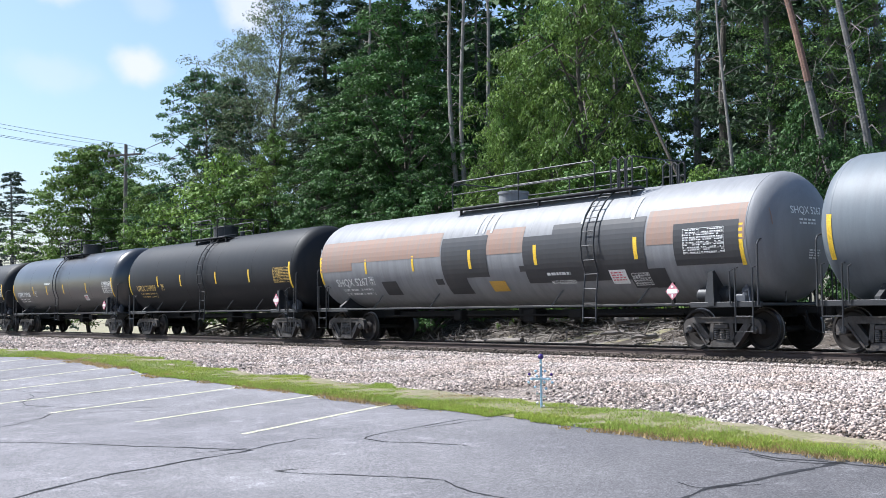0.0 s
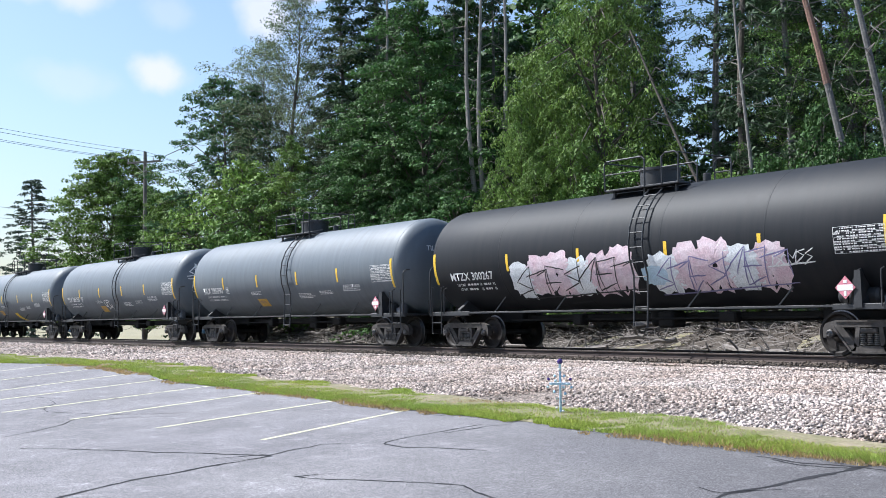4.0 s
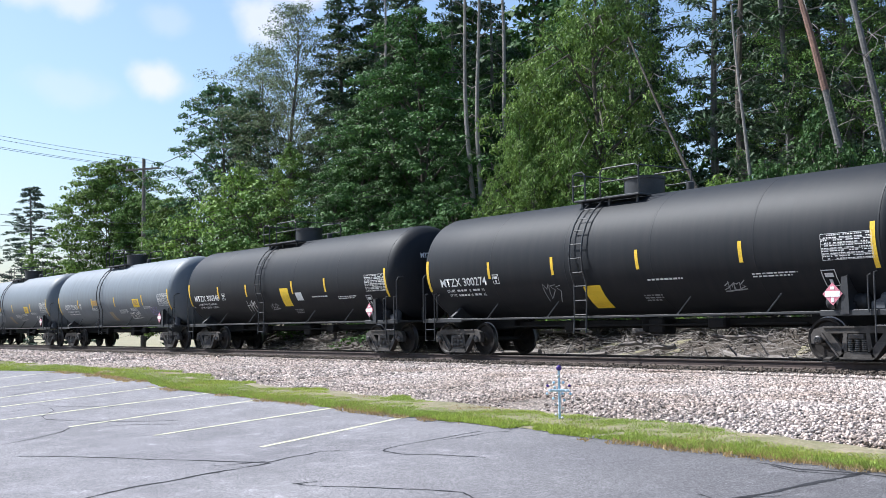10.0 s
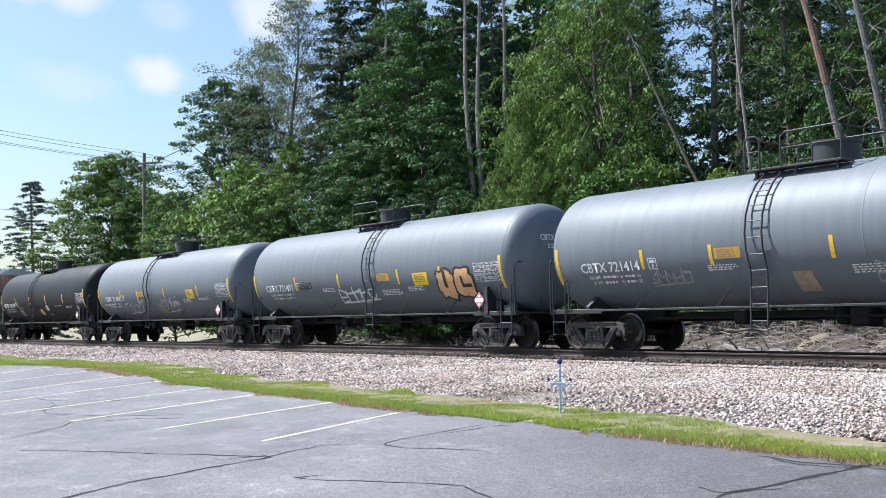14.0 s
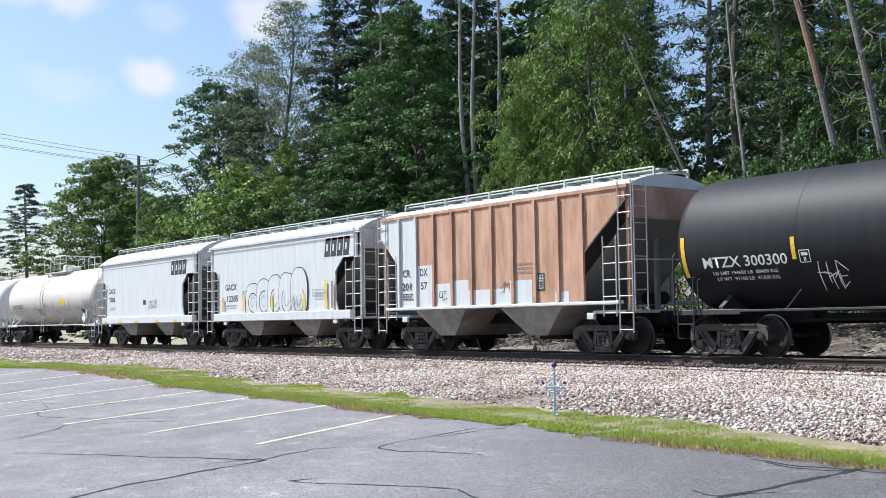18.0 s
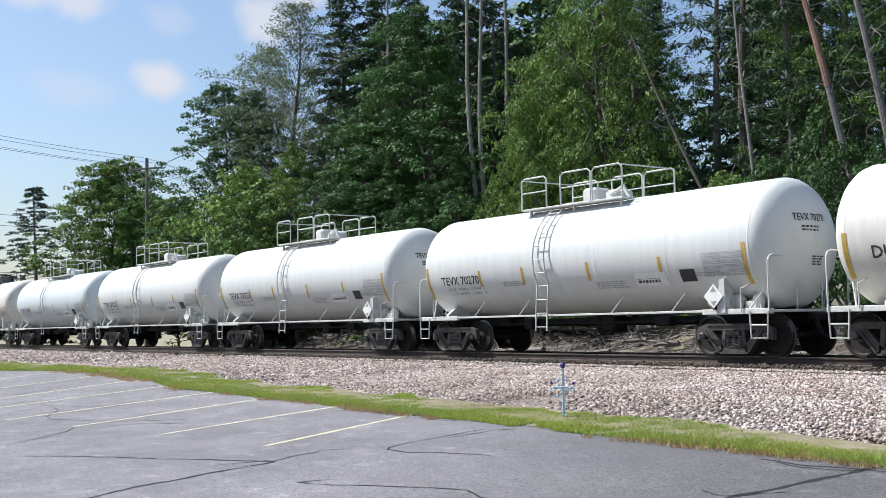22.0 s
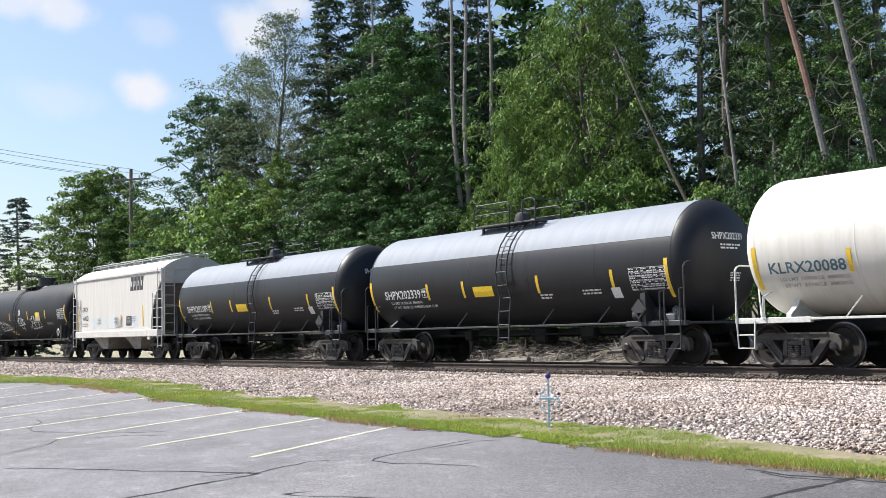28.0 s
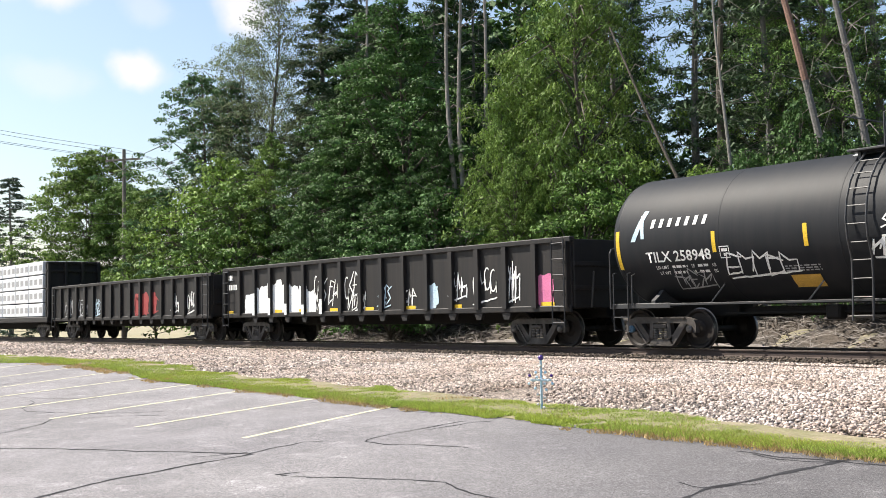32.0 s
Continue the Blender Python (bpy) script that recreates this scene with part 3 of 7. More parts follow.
# ---- loose stones ----
def stones(name, n, area, size, label, material, seed, lift=0.0, bare=False, flat=0.75):
    rng = np.random.default_rng(seed)
    x = area[0] + (area[1] - area[0]) * rng.random(n)
    y = area[2] + (area[3] - area[2]) * rng.random(n)
    if bare:
        keep = np.array([noise.noise(Vector((p * 0.35, r * 0.5, seed))) + 0.4 * noise.noise(Vector((p * 1.6, r * 1.6, seed))) for p, r in zip(x, y)]) > -0.25 + 0.5 * (rng.random(n) - 0.5) - 0.55 * np.clip((y + 9.8) / 1.5, 0, 1)
        x, y = x[keep], y[keep]
        n = len(x)
    s = size * (0.45 + 1.1 * rng.random(n) ** 2.2)
    o = np.array([(1, 0, 0), (-1, 0, 0), (0, 1, 0), (0, -1, 0), (0, 0, 1), (0, 0, -1)], float)
    f = np.array([(0, 2, 4), (2, 1, 4), (1, 3, 4), (3, 0, 4), (2, 0, 5), (1, 2, 5), (3, 1, 5), (0, 3, 5)])
    v = o[None] * (s[:, None, None] * (0.65 + 0.6 * rng.random((n, 6, 1)))) * (0.7 + 0.5 * rng.random((n, 1, 3)))
    q = rng.normal(size=(n, 4))
    q /= np.linalg.norm(q, axis=1)[:, None]
    w, a, b, c = q.T
    R = np.stack([1 - 2 * (b * b + c * c), 2 * (a * b - c * w), 2 * (a * c + b * w), 2 * (a * b + c * w), 1 - 2 * (a * a + c * c),
                  2 * (b * c - a * w), 2 * (a * c - b * w), 2 * (b * c + a * w), 1 - 2 * (a * a + b * b)], 1).reshape(n, 3, 3)
    v = np.einsum("nij,nkj->nki", R, v)
    v[:, :, 2] *= flat
    z = np.array([gz(p, r) for p, r in zip(x, y)]) + s * 0.15 + lift
    v += np.stack([x, y, z], 1)[:, None]
    fa = (f[None] + 6 * np.arange(n)[:, None, None]).reshape(-1, 3)
    ob = thing(name, label, "gravel", kind="stuff", shape=fast_mesh(name, v.reshape(-1, 3), fa), material=material)
    return ob


stones("ballast_stones", 95000, (-21, -4.0, -11.2, -1.95), 0.025, "loose pale pink and grey crushed stones", STONE, 11, 0, True)
stones("ballast_stones", 30000, (-38, -21, -11.0, -1.95), 0.034, "loose pale pink and grey crushed stones", STONE, 14, 0, True)
stones("shoulder_stones", 9000, (-62, -4.0, -2.3, -0.9), 0.036, "dusty brown crushed stones against the rail", LITTER, 15, 0.045)
stones("leaf_litter", 16000, (-58, -12, 3.3, 10), 0.05, "brown dead leaves and twigs on the bank", LITTER, 16, 0.02, False, 0.4)
stones("ballast_stones", 16000, (-90, -38, -11.1, -1.95), 0.055, "loose pale pink and grey crushed stones", STONE, 12)


# ---- grass ----
def blades(name, n, x0, x1, tall, label, material, seed, bare, over):
    """Blades between the asphalt edge and the stones, in clumps with bare soil between."""
    rng = np.random.default_rng(seed)
    x = x0 + (x1 - x0) * rng.random(n)
    lo = np.array([edge_y(p) for p in x])
    hi = np.array([grass_y(p) for p in x])
    u = rng.random(n) * (1 + over) - over * 0.4
    y = lo + (hi - lo) * u
    clump = np.array([noise.noise(Vector((p * 0.7, r * 1.1, seed))) + 0.6 * noise.noise(Vector((p * 3.1, r * 3.1, seed))) for p, r in zip(x, y)])
    keep = clump > bare + 1.5 * np.clip(u - 0.5, 0, 1) + 0.5 * np.clip(0.1 - u, 0, 1)
    x, y, clump = x[keep], y[keep], clump[keep]
    n = len(x)
    z = np.array([gz(p, r) for p, r in zip(x, y)]) + 0.01
    h = tall * (0.35 + 0.75 * rng.random(n) + 0.5 * np.clip(clump, 0, 1))
    a = rng.random(n) * 6.283
    w = 0.004 + 0.005 * rng.random(n)
    lean = h * (0.3 + 0.8 * rng.random(n))
    b = rng.random(n) * 6.283
    dx, dy = np.cos(a) * w, np.sin(a) * w
    base = np.stack([x, y, z], 1)
    v = np.stack([base + np.stack([-dx, -dy, 0 * x], 1), base + np.stack([dx, dy, 0 * x], 1), base + np.stack([np.cos(b) * lean, np.sin(b) * lean, h], 1)], 1)
    return thing(name, label, "grass", kind="stuff", shape=fast_mesh(name, v.reshape(-1, 3), np.arange(3 * n).reshape(n, 3)), material=material)


blades("grass", 210000, -22, -4.2, 0.05, "short bright green mown grass in clumps", GRASS, 21, -0.42, 0.35)
blades("grass", 80000, -42, -22, 0.07, "bright green mown grass", GRASS, 22, -0.45, 0.2)
blades("grass", 16000, -92, -42, 0.12, "bright green mown grass", GRASS, 24, -0.5, 0.1)
blades("dry_grass", 70000, -30, -4.2, 0.045, "straw coloured dry grass at the gravel edge", DRYGRASS, 23, -0.25, 0.8)


# ---- trees ----
def leaf_tris(cent, out, size, rng, narrow=0.6, hang=0.0):
    """Small pointed leaves at the given places, facing out of their tuft and up."""
    n = len(cent)
    nv = rng.normal(size=(n, 3)) * 0.5 + out
    nv[:, 2] += 0.4
    nv /= np.linalg.norm(nv, axis=1)[:, None]
    t = rng.normal(size=(n, 3))
    t[:, 2] -= hang * 2.5
    t -= nv * (t * nv).sum(1)[:, None] * (1 - 0.6 * min(1, hang))
    t /= np.linalg.norm(t, axis=1)[:, None]
    b = np.cross(nv, t)
    b /= np.maximum(1e-6, np.linalg.norm(b, axis=1))[:, None]
    s = (size * (0.55 + 0.9 * rng.random(n)))[:, None]
    v = np.stack([cent + t * s, cent - t * s * .7 + b * s * narrow, cent - t * s * .7 - b * s * narrow], 1).reshape(-1, 3)
    return fast_mesh("crown", v, np.arange(len(v)).reshape(-1, 3))


def tufts(cent, rad, per, size, rng, squash=0.6, narrow=0.6, hang=0.0, under=0.22):
    """Leafy tufts: domes of leaves, thick on top and thin below."""
    n = np.maximum(3, (per * (rad / rad.mean()) ** 2).astype(int))
    at, r = np.repeat(cent, n, 0), np.repeat(rad, n)
    d = rng.normal(size=(len(at), 3))
    d /= np.linalg.norm(d, axis=1)[:, None]
    d[:, 2] = np.where(rng.random(len(at)) < under, d[:, 2], np.abs(d[:, 2]))
    p = d * (r * rng.random(len(at)) ** 0.35)[:, None] * np.array([1, 1, squash])
    if hang:
        p[:, 2] -= hang * (p[:, 0] ** 2 + p[:, 1] ** 2) / np.maximum(r, 0.05) * 1.2
    return leaf_tris(at + p, d, size, rng, narrow, hang)


def broad_tree(seed, H, base, wide, boughs, per, size, lean=0.0, power=0.75, thick=0.42, spread=5, sag=0.25, hang=0.0, narrow=0.62, rise=0.35, wood=2, ragged=0.3, fine=1.0):
    """Trunk, forked limbs and a crown of boughs, each with a few tufts of leaves."""
    rng = np.random.default_rng(seed)
    g = Geo()
    tr = max(0.1, H * 0.012)
    def axis(z):
        return np.array([lean * (max(0, z) / H) ** 1.5 + 0.25 * math.sin(z * 0.5 + seed), 0.25 * math.cos(z * 0.4 + seed * 2), z])
    g.tube([tuple(axis(z)) for z in steps(-0.6, H * 0.93, H / 10)], tr, 8, tr * 0.15)
    cents, rads = [], []
    for i in range(boughs):
        k = (i + rng.random()) / boughs
        a = i * 2.39996 + rng.normal() * 0.35
        shape = math.sin(math.pi * min(1, (0.16 + 0.84 * k) ** 0.8)) ** power + 0.08
        R = wide * shape * (1 + ragged * math.sin(a * 3 + seed + k * 5) * math.sin(k * 9 + seed)) * (0.75 + 0.4 * rng.random())
        z = base + (H - base) * k
        way = np.array([math.cos(a), math.sin(a), 0])
        side = np.array([-way[1], way[0], 0])
        tip = None
        for j in range(spread):
            t = 0.3 + 0.75 * (j + rng.random()) / spread
            c = axis(z) + way * R * t + side * rng.normal() * 0.2 * R * (0.4 + t)
            c[2] += rise * R * t - sag * R * t * t * 1.5 + rng.normal() * 0.12
            cents.append(c)
            rads.append(thick * (0.6 + 0.8 * rng.random()) * (1.15 - 0.35 * t) * (0.5 + 0.5 * min(1, R / (wide * 0.6))))
            tip = c if tip is None or t > 0.8 else tip
            if wood > 2:
                m = axis(z) + way * R * 0.3
                g.tube([tuple(m), tuple((m + c) / 2 + rng.normal(size=3) * .1), tuple(c)], tr * 0.13 * fine, 4, 0.008, caps=False)
        if i % 3 < wood:
            z0 = max(base * 0.5, z - R * 0.5)
            g.tube([tuple(axis(z0)), tuple((axis(z) + tip) / 2 + np.array([0, 0, 0.1 * R])), tuple(tip)], tr * 0.3 * fine, 5, 0.012, caps=False)
    return g, tufts(np.array(cents), np.array(rads), per, size, rng, 0.6, narrow, hang)


def pine_tree(seed, H, base, wide, whorls, per, droop=0.1, thick=0.3, size=0.19, lift=0.0, bare=14):
    """Straight trunk, dead stubs below, needle sprays in tiers above."""
    rng = np.random.default_rng(seed)
    rr = random.Random(seed)
    g = Geo()
    g.tube([(0.12 * math.sin(z * 0.3 + seed), 0.1 * math.cos(z * 0.27 + seed), z) for z in steps(-0.6, H, H / 12)], H * 0.0105, 8, 0.02)
    for i in range(bare):
        z, a, ln = rr.uniform(2, base + 5), rr.uniform(0, 6.28), rr.uniform(0.5, 2.2)
        g.tube([(0, 0, z), (ln * .5 * math.cos(a), ln * .5 * math.sin(a), z + rr.uniform(-.1, .2)), (ln * math.cos(a), ln * math.sin(a), z + rr.uniform(-.5, .3))], 0.028, 4, 0.006, caps=False)
    cents, rads = [], []
    for i in range(whorls):
        k = (i + rng.random()) / whorls
        z = base + (H - base) * k
        r = wide * (1 - k) ** 0.75 * (0.5 + 0.6 * rng.random()) + 0.2
        a = i * 2.39996 + rng.normal() * 0.4
        way = np.array([math.cos(a), math.sin(a), 0])
        end = np.array([0, 0, z]) + way * r + np.array([0, 0, (-droop + lift * rng.random()) * r])
        g.tube([(0, 0, z), tuple(np.array([0, 0, z]) * .5 + end * .5 + np.array([0, 0, 0.05 * r])), tuple(end)], 0.03, 4, 0.008, caps=False)
        m = max(2, int(r * 2.2))
        for j in range(m):
            t = 0.3 + 0.75 * (j + rng.random()) / m
            c = np.array([0, 0, z]) * (1 - t) + end * t + np.array([-way[1], way[0], 0]) * rng.normal() * 0.13 * r
            c[2] += 0.05 * r * math.sin(math.pi * t) + rng.normal() * 0.05
            cents.append(c)
            rads.append(thick * (0.7 + 0.6 * rng.random()) * (1.2 - 0.4 * t))
    return g, tufts(np.array(cents), np.array(rads), per, size, rng, 0.4, 0.2, 0.25, 0.4)


def dead_tree(ob, seed, H, lean, thick, twigs, material, low=0.25):
    """Bare trunk with crooked dead branches, each branch a part."""
    rr = random.Random(seed)
    pts = [(lean * z / H + 0.1 * math.sin(z * .5 + seed), 0.1 * math.cos(z * .4), z) for z in steps(-0.6, H, H / 12)]
    part("trunk", Geo().tube(pts, H * thick, 8, 0.03), material, ob, smooth=True)
    for i in range(twigs):
        z = rr.uniform(H * low, H * 0.97)
        a = rr.uniform(0, 6.28)
        ln = rr.uniform(0.4, 2.4) * (1.1 - z / H * 0.5)
        x0 = lean * z / H + 0.1 * math.sin(z * .5 + seed)
        p = [(x0, 0, z), (x0 + ln * .4 * math.cos(a), ln * .4 * math.sin(a), z + rr.uniform(0, .3)),
             (x0 + ln * .75 * math.cos(a + .2), ln * .75 * math.sin(a + .2), z + rr.uniform(-.3, .5)), (x0 + ln * math.cos(a), ln * math.sin(a), z + rr.uniform(-.7, .7))]
        r = 0.014 + 0.012 * rr.random()
        part("branch", Geo().tube(p, r, 4, 0.005, caps=False), DEADWOOD, ob)


KINDS = {}
def kind_of(key):
    if key not in KINDS:
        made = {
            "maple": lambda: broad_tree(3, 15, 1.6, 4.0, 90, 90, 0.08, thick=0.6, spread=5, ragged=0.4),
            "maple_b": lambda: broad_tree(8, 15, 1.4, 4.0, 95, 84, 0.076, 0.4, thick=0.56, spread=5, ragged=0.45),
            "back": lambda: broad_tree(14, 17, 1.6, 4.4, 80, 26, 0.2, thick=0.7, spread=5),
            "flank": lambda: broad_tree(5, 15, 2.2, 3.9, 74, 70, 0.085, -0.5, 0.5, 0.5, 5, 0.3, rise=0.2, wood=3, ragged=0.45, fine=0.6),
            "thin": lambda: broad_tree(6, 19, 4.0, 4.2, 80, 92, 0.06, -0.5, 0.75, 0.8, 4, 0.1, rise=0.5, wood=3, fine=0.25),
            "round": lambda: broad_tree(12, 12, 1.4, 4.5, 90, 92, 0.09, 0.0, 0.42, 0.62, 6, 0.3, wood=3, fine=0.6),
            "shrub": lambda: broad_tree(7, 5, 0.2, 2.4, 50, 36, 0.064, thick=0.36, spread=5),
            "hemlock": lambda: broad_tree(21, 17, 1.2, 4.6, 86, 92, 0.105, 0.3, 0.75, 0.62, 5, 0.5, 0.7, 0.3, 0.3, ragged=0.45),
            "pine": lambda: pine_tree(4, 22, 3.5, 3.6, 130, 34, 0.16, 0.36),
            "pine_r": lambda: pine_tree(9, 22, 2.6, 3.9, 72, 26, 0.05, 0.42, 0.2, 0.3, 22),
            "spruce": lambda: pine_tree(2, 13, 0.5, 3.7, 105, 34, 0.22, 0.24, 0.15, 0.0, 0),
        }[key]()
        KINDS[key] = (made[0].mesh("trunk", True, False), made[1])
    return KINDS[key]


TREE_TEXT = {
    "maple": ("maple_tree", "dense dark green broadleaf tree in full summer leaf", LEAF_DARK, BARK),
    "maple_b": ("maple_tree", "full green broadleaf tree with leafy boughs to the ground", LEAF_MID, BARK),
    "flank": ("ash_tree", "dark green broadleaf tree with open boughs against the sky", LEAF_BLUE, BARK),
    "thin": ("poplar_tree", "tall thin broadleaf tree with sparse pale leaves", LEAF_PALE, BARK),
    "round": ("maple_tree", "rounded leafy green tree with a full crown", LEAF_MID, BARK),
    "back": ("maple_tree", "dense green broadleaf tree deep in the woods", LEAF_DARK, BARK),
    "shrub": ("shrub", "leafy green shrub at the edge of the woods", LEAF_MID, BARK),
    "hemlock": ("ash_tree", "tall light green tree with drooping feathery leaves", LEAF_LIGHT, BARK),
    "pine": ("pine_tree", "tall dark green pine with drooping needle sprays", NEEDLE, PINEBARK),
    "pine_r": ("pine_tree", "dark pine with dead lower stubs and ragged boughs", NEEDLE, PINEBARK),
    "spruce": ("spruce_tree", "conical blue-green spruce beside the railway", SPRUCE, PINEBARK),
}


def tree(key, x, y, size, turn=0.0, leaf=None, wide=1.0):
    name, label, lm, bm_ = TREE_TEXT[key]
    trunk, crown = kind_of(key)
    ob = thing(name, label, "shrub" if key == "shrub" else "tree", "trees along the railway",
               at=pose(x, y, gz(x, y), 0, 0, turn) @ Matrix.Diagonal((size * wide, size * wide, size, 1)))
    part("trunk", trunk, bm_, ob)
    part("crown", crown, leaf or lm, ob)
    return ob


TREES = [
    ("spruce", -95.4, 7, 1.03, 150, None, 1.6), ("round", -78.6, 7.5, 1.11, 190, LEAF_LIGHT, 1.00), ("round", -74.6, 8.6, 0.88, 60, None, 0.80),
    ("round", -67.2, 7.5, 0.78, 250, LEAF_LIGHT, 0.75), ("flank", -61.7, 8, 1.04, 300, None, 1.00), ("flank", -60.2, 9.5, 0.97, 90, None, 0.80),
    ("shrub", -55.5, 6.4, 1.91, 50, LEAF_LIGHT, 0.85), ("shrub", -59.2, 6.6, 1.70, 40, LEAF_LIGHT, 1.00), ("maple_b", -51.3, 7, 0.66, 10, LEAF_LIGHT, 0.85),
    ("shrub", -52.2, 6, 1.57, 250, LEAF_MID, 1.00), ("thin", -56.0, 10, 0.99, 350, None, 1.00), ("thin", -62.7, 11.5, 0.95, 180, None, 0.90),
    ("pine", -55.9, 13, 0.95, 330, None, 1.50),
    ("pine", -54.4, 14.5, 0.97, 340, None, 1.50), ("pine", -49.3, 13, 0.84, 230, None, 1.50), ("maple", -41.4, 8.2, 0.96, 170, None, 1.00),
    ("maple_b", -46.4, 9.2, 0.87, 110, LEAF_DARK, 0.85), ("maple", -45.1, 7.4, 0.71, 60, None, 0.95), ("maple", -41.7, 7, 0.57, 160, None, 0.90),
    ("maple_b", -46.4, 6.6, 0.52, 130, LEAF_DARK, 0.95), ("maple", -42.3, 6.2, 0.45, 10, LEAF_DARK, 1.00), ("maple_b", -38.3, 6.4, 0.46, 160, LEAF_DARK, 0.90),
    ("maple", -37.3, 7.2, 0.52, 170, LEAF_DARK, 0.80), ("pine", -43.9, 12, 0.81, 120, None, 1.00), ("pine", -42.7, 13.5, 0.84, 100, None, 1.00),
    ("maple", -37.9, 9.6, 0.59, 190, None, 0.80), ("shrub", -36.0, 5.9, 1.18, 180, LEAF_DARK, 0.95), ("shrub", -38.5, 5.7, 1.22, 230, LEAF_DARK, 0.95),
    ("hemlock", -33.6, 8.8, 0.64, 50, None, 0.90), ("hemlock", -31.3, 9.8, 0.86, 210, None, 1.05), ("hemlock", -31.1, 8, 0.47, 240, None, 0.75),
    ("hemlock", -33.6, 7.6, 0.54, 320, None, 0.60), ("maple_b", -32.0, 6.8, 0.45, 150, LEAF_LIGHT, 0.72), ("shrub", -27.7, 7.8, 1.10, 110, None, 0.90),
    ("shrub", -28.8, 7, 1.13, 150, None, 0.90), ("pine_r", -32.9, 13, 0.84, 300, None, 1.10), ("pine", -35.4, 17, 0.69, 170, None, 1.00),
    ("pine_r", -27.7, 12.2, 0.84, 50, None, 1.10), ("pine", -28.1, 15, 0.84, 350, None, 1.10), ("pine_r", -23.7, 11, 0.84, 190, None, 1.00),
    ("pine", -24.2, 13.5, 0.84, 0, None, 1.00), ("pine_r", -22.0, 12, 0.84, 180, None, 1.10), ("pine_r", -20.5, 12.5, 0.84, 190, None, 1.10),
    ("thin", -20.9, 11.5, 0.58, 320, LEAF_MID, 0.90), ("thin", -23.8, 12, 0.61, 120, LEAF_MID, 0.80), ("shrub", -23.6, 7.6, 0.98, 260, LEAF_LIGHT, 0.7),
    ("shrub", -22.3, 8.2, 1.02, 270, LEAF_DARK, 0.6), ("shrub", -21.0, 8.9, 1.3, 180, LEAF_DARK, 0.6), ("shrub", -19.5, 7.8, 1.05, 270, LEAF_DARK, 0.65),
    ("shrub", -17.9, 7.4, 1.0, 280, LEAF_DARK, 0.6), ("back", -65.1, 22, 1.31, 140, None, 1.00),
    ("back", -56.5, 19, 1.05, 190, None, 1.00), ("back", -54.7, 21, 1.16, 160, None, 1.00), ("back", -47.3, 18, 0.93, 20, None, 1.00),
    ("back", -48.9, 22, 1.15, 50, None, 1.00), ("back", -42.9, 19, 0.92, 20, None, 1.00), ("back", -43.2, 22, 0.99, 290, None, 1.00),
    ("back", -33.9, 24, 0.95, 340, None, 1.00), ("thin", -36.8, 17, 0.9, 10, LEAF_DARK, 1.0),
    ("back", -25.9, 20, 0.73, 210, None, 1.00),
]
for row in TREES:
    tree(*row)
for k, (x, y, h, ln, tk, tw) in enumerate([(-36.4, 7.6, 18, -1.05, .008, 44), (-36.2, 7.8, 18, -0.45, .008, 44), (-38.2, 11, 20, -0.9, .007, 30), (-23.4, 9, 10.5, -5.7, .0085, 6),
                                           (-18.6, 8.5, 17, -4.4, .009, 30), (-17.5, 8.3, 17, -3.0, .009, 36), (-23.2, 8.6, 10.5, -0.6, .0085, 16), (-45.9, 9.6, 19, -0.55, .008, 30),
                                           (-25.5, 11, 16, 0.0, .014, 14)]):
    tree_ob = thing("dead_tree", "bare grey tree trunk with broken dead branches", "tree", "dead trees", at=pose(x, y, gz(x, y), 0, 0, 0))
    dead_tree(tree_ob, k + 31, h, ln, tk, tw, (GREYWOOD, GREYWOOD, GREYWOOD, BARK, PINEBARK, PINEBARK, GREYWOOD, GREYWOOD, BARK)[k])
    if k == 4:
        tree_ob["label"] = "bare tree trunk with a patch of reddish bark"
        seg = [(ln * z / h + 0.1 * math.sin(z * .5 + k + 31), 0.1 * math.cos(z * .4), z) for z in steps(7.0, 12, .5)]
        part("bark_patch", Geo().tube(seg, h * 0.0066, 8, h * 0.0048), REDBARK, tree_ob, "peeled reddish bark", smooth=True)


def sticks(n, area, seed):
    """Thin dead twigs lying about: three-sided slivers."""
    rng = np.random.default_rng(seed)
    x = area[0] + (area[1] - area[0]) * rng.random(n)
    y = area[2] + (area[3] - area[2]) * rng.random(n)
    z = np.array([gz(a, b) for a, b in zip(x, y)]) + 0.05 + 0.12 * rng.random(n)
    c = np.stack([x, y, z], 1)
    d = rng.normal(size=(n, 3)) * np.array([1, 0.8, 0.3])
    d *= ((0.12 + 0.5 * rng.random(n) ** 2) / np.linalg.norm(d, axis=1))[:, None]
    up = np.array([0, 0, 1.0]) * (0.006 + 0.012 * rng.random(n))[:, None]
    side = np.cross(d, [0, 0, 1.0])
    side *= (0.012 / np.linalg.norm(side, axis=1))[:, None]
    v = np.stack([c - d, c - d * 0.9 + side, c + d, c - d * 0.9 - side, c + up * 1.5], 1)
    f = np.array([(0, 1, 4), (1, 2, 4), (2, 3, 4), (3, 0, 4)])
    fa = (f[None] + 5 * np.arange(n)[:, None, None]).reshape(-1, 3)
    thing("dead_twigs", "dry grey-brown twigs scattered on the bank", "twigs", kind="stuff", shape=fast_mesh("dead_twigs", v.reshape(-1, 3), fa), material=DEADWOOD)


sticks(7000, (-58, -12, 3.3, 9.5), 17)

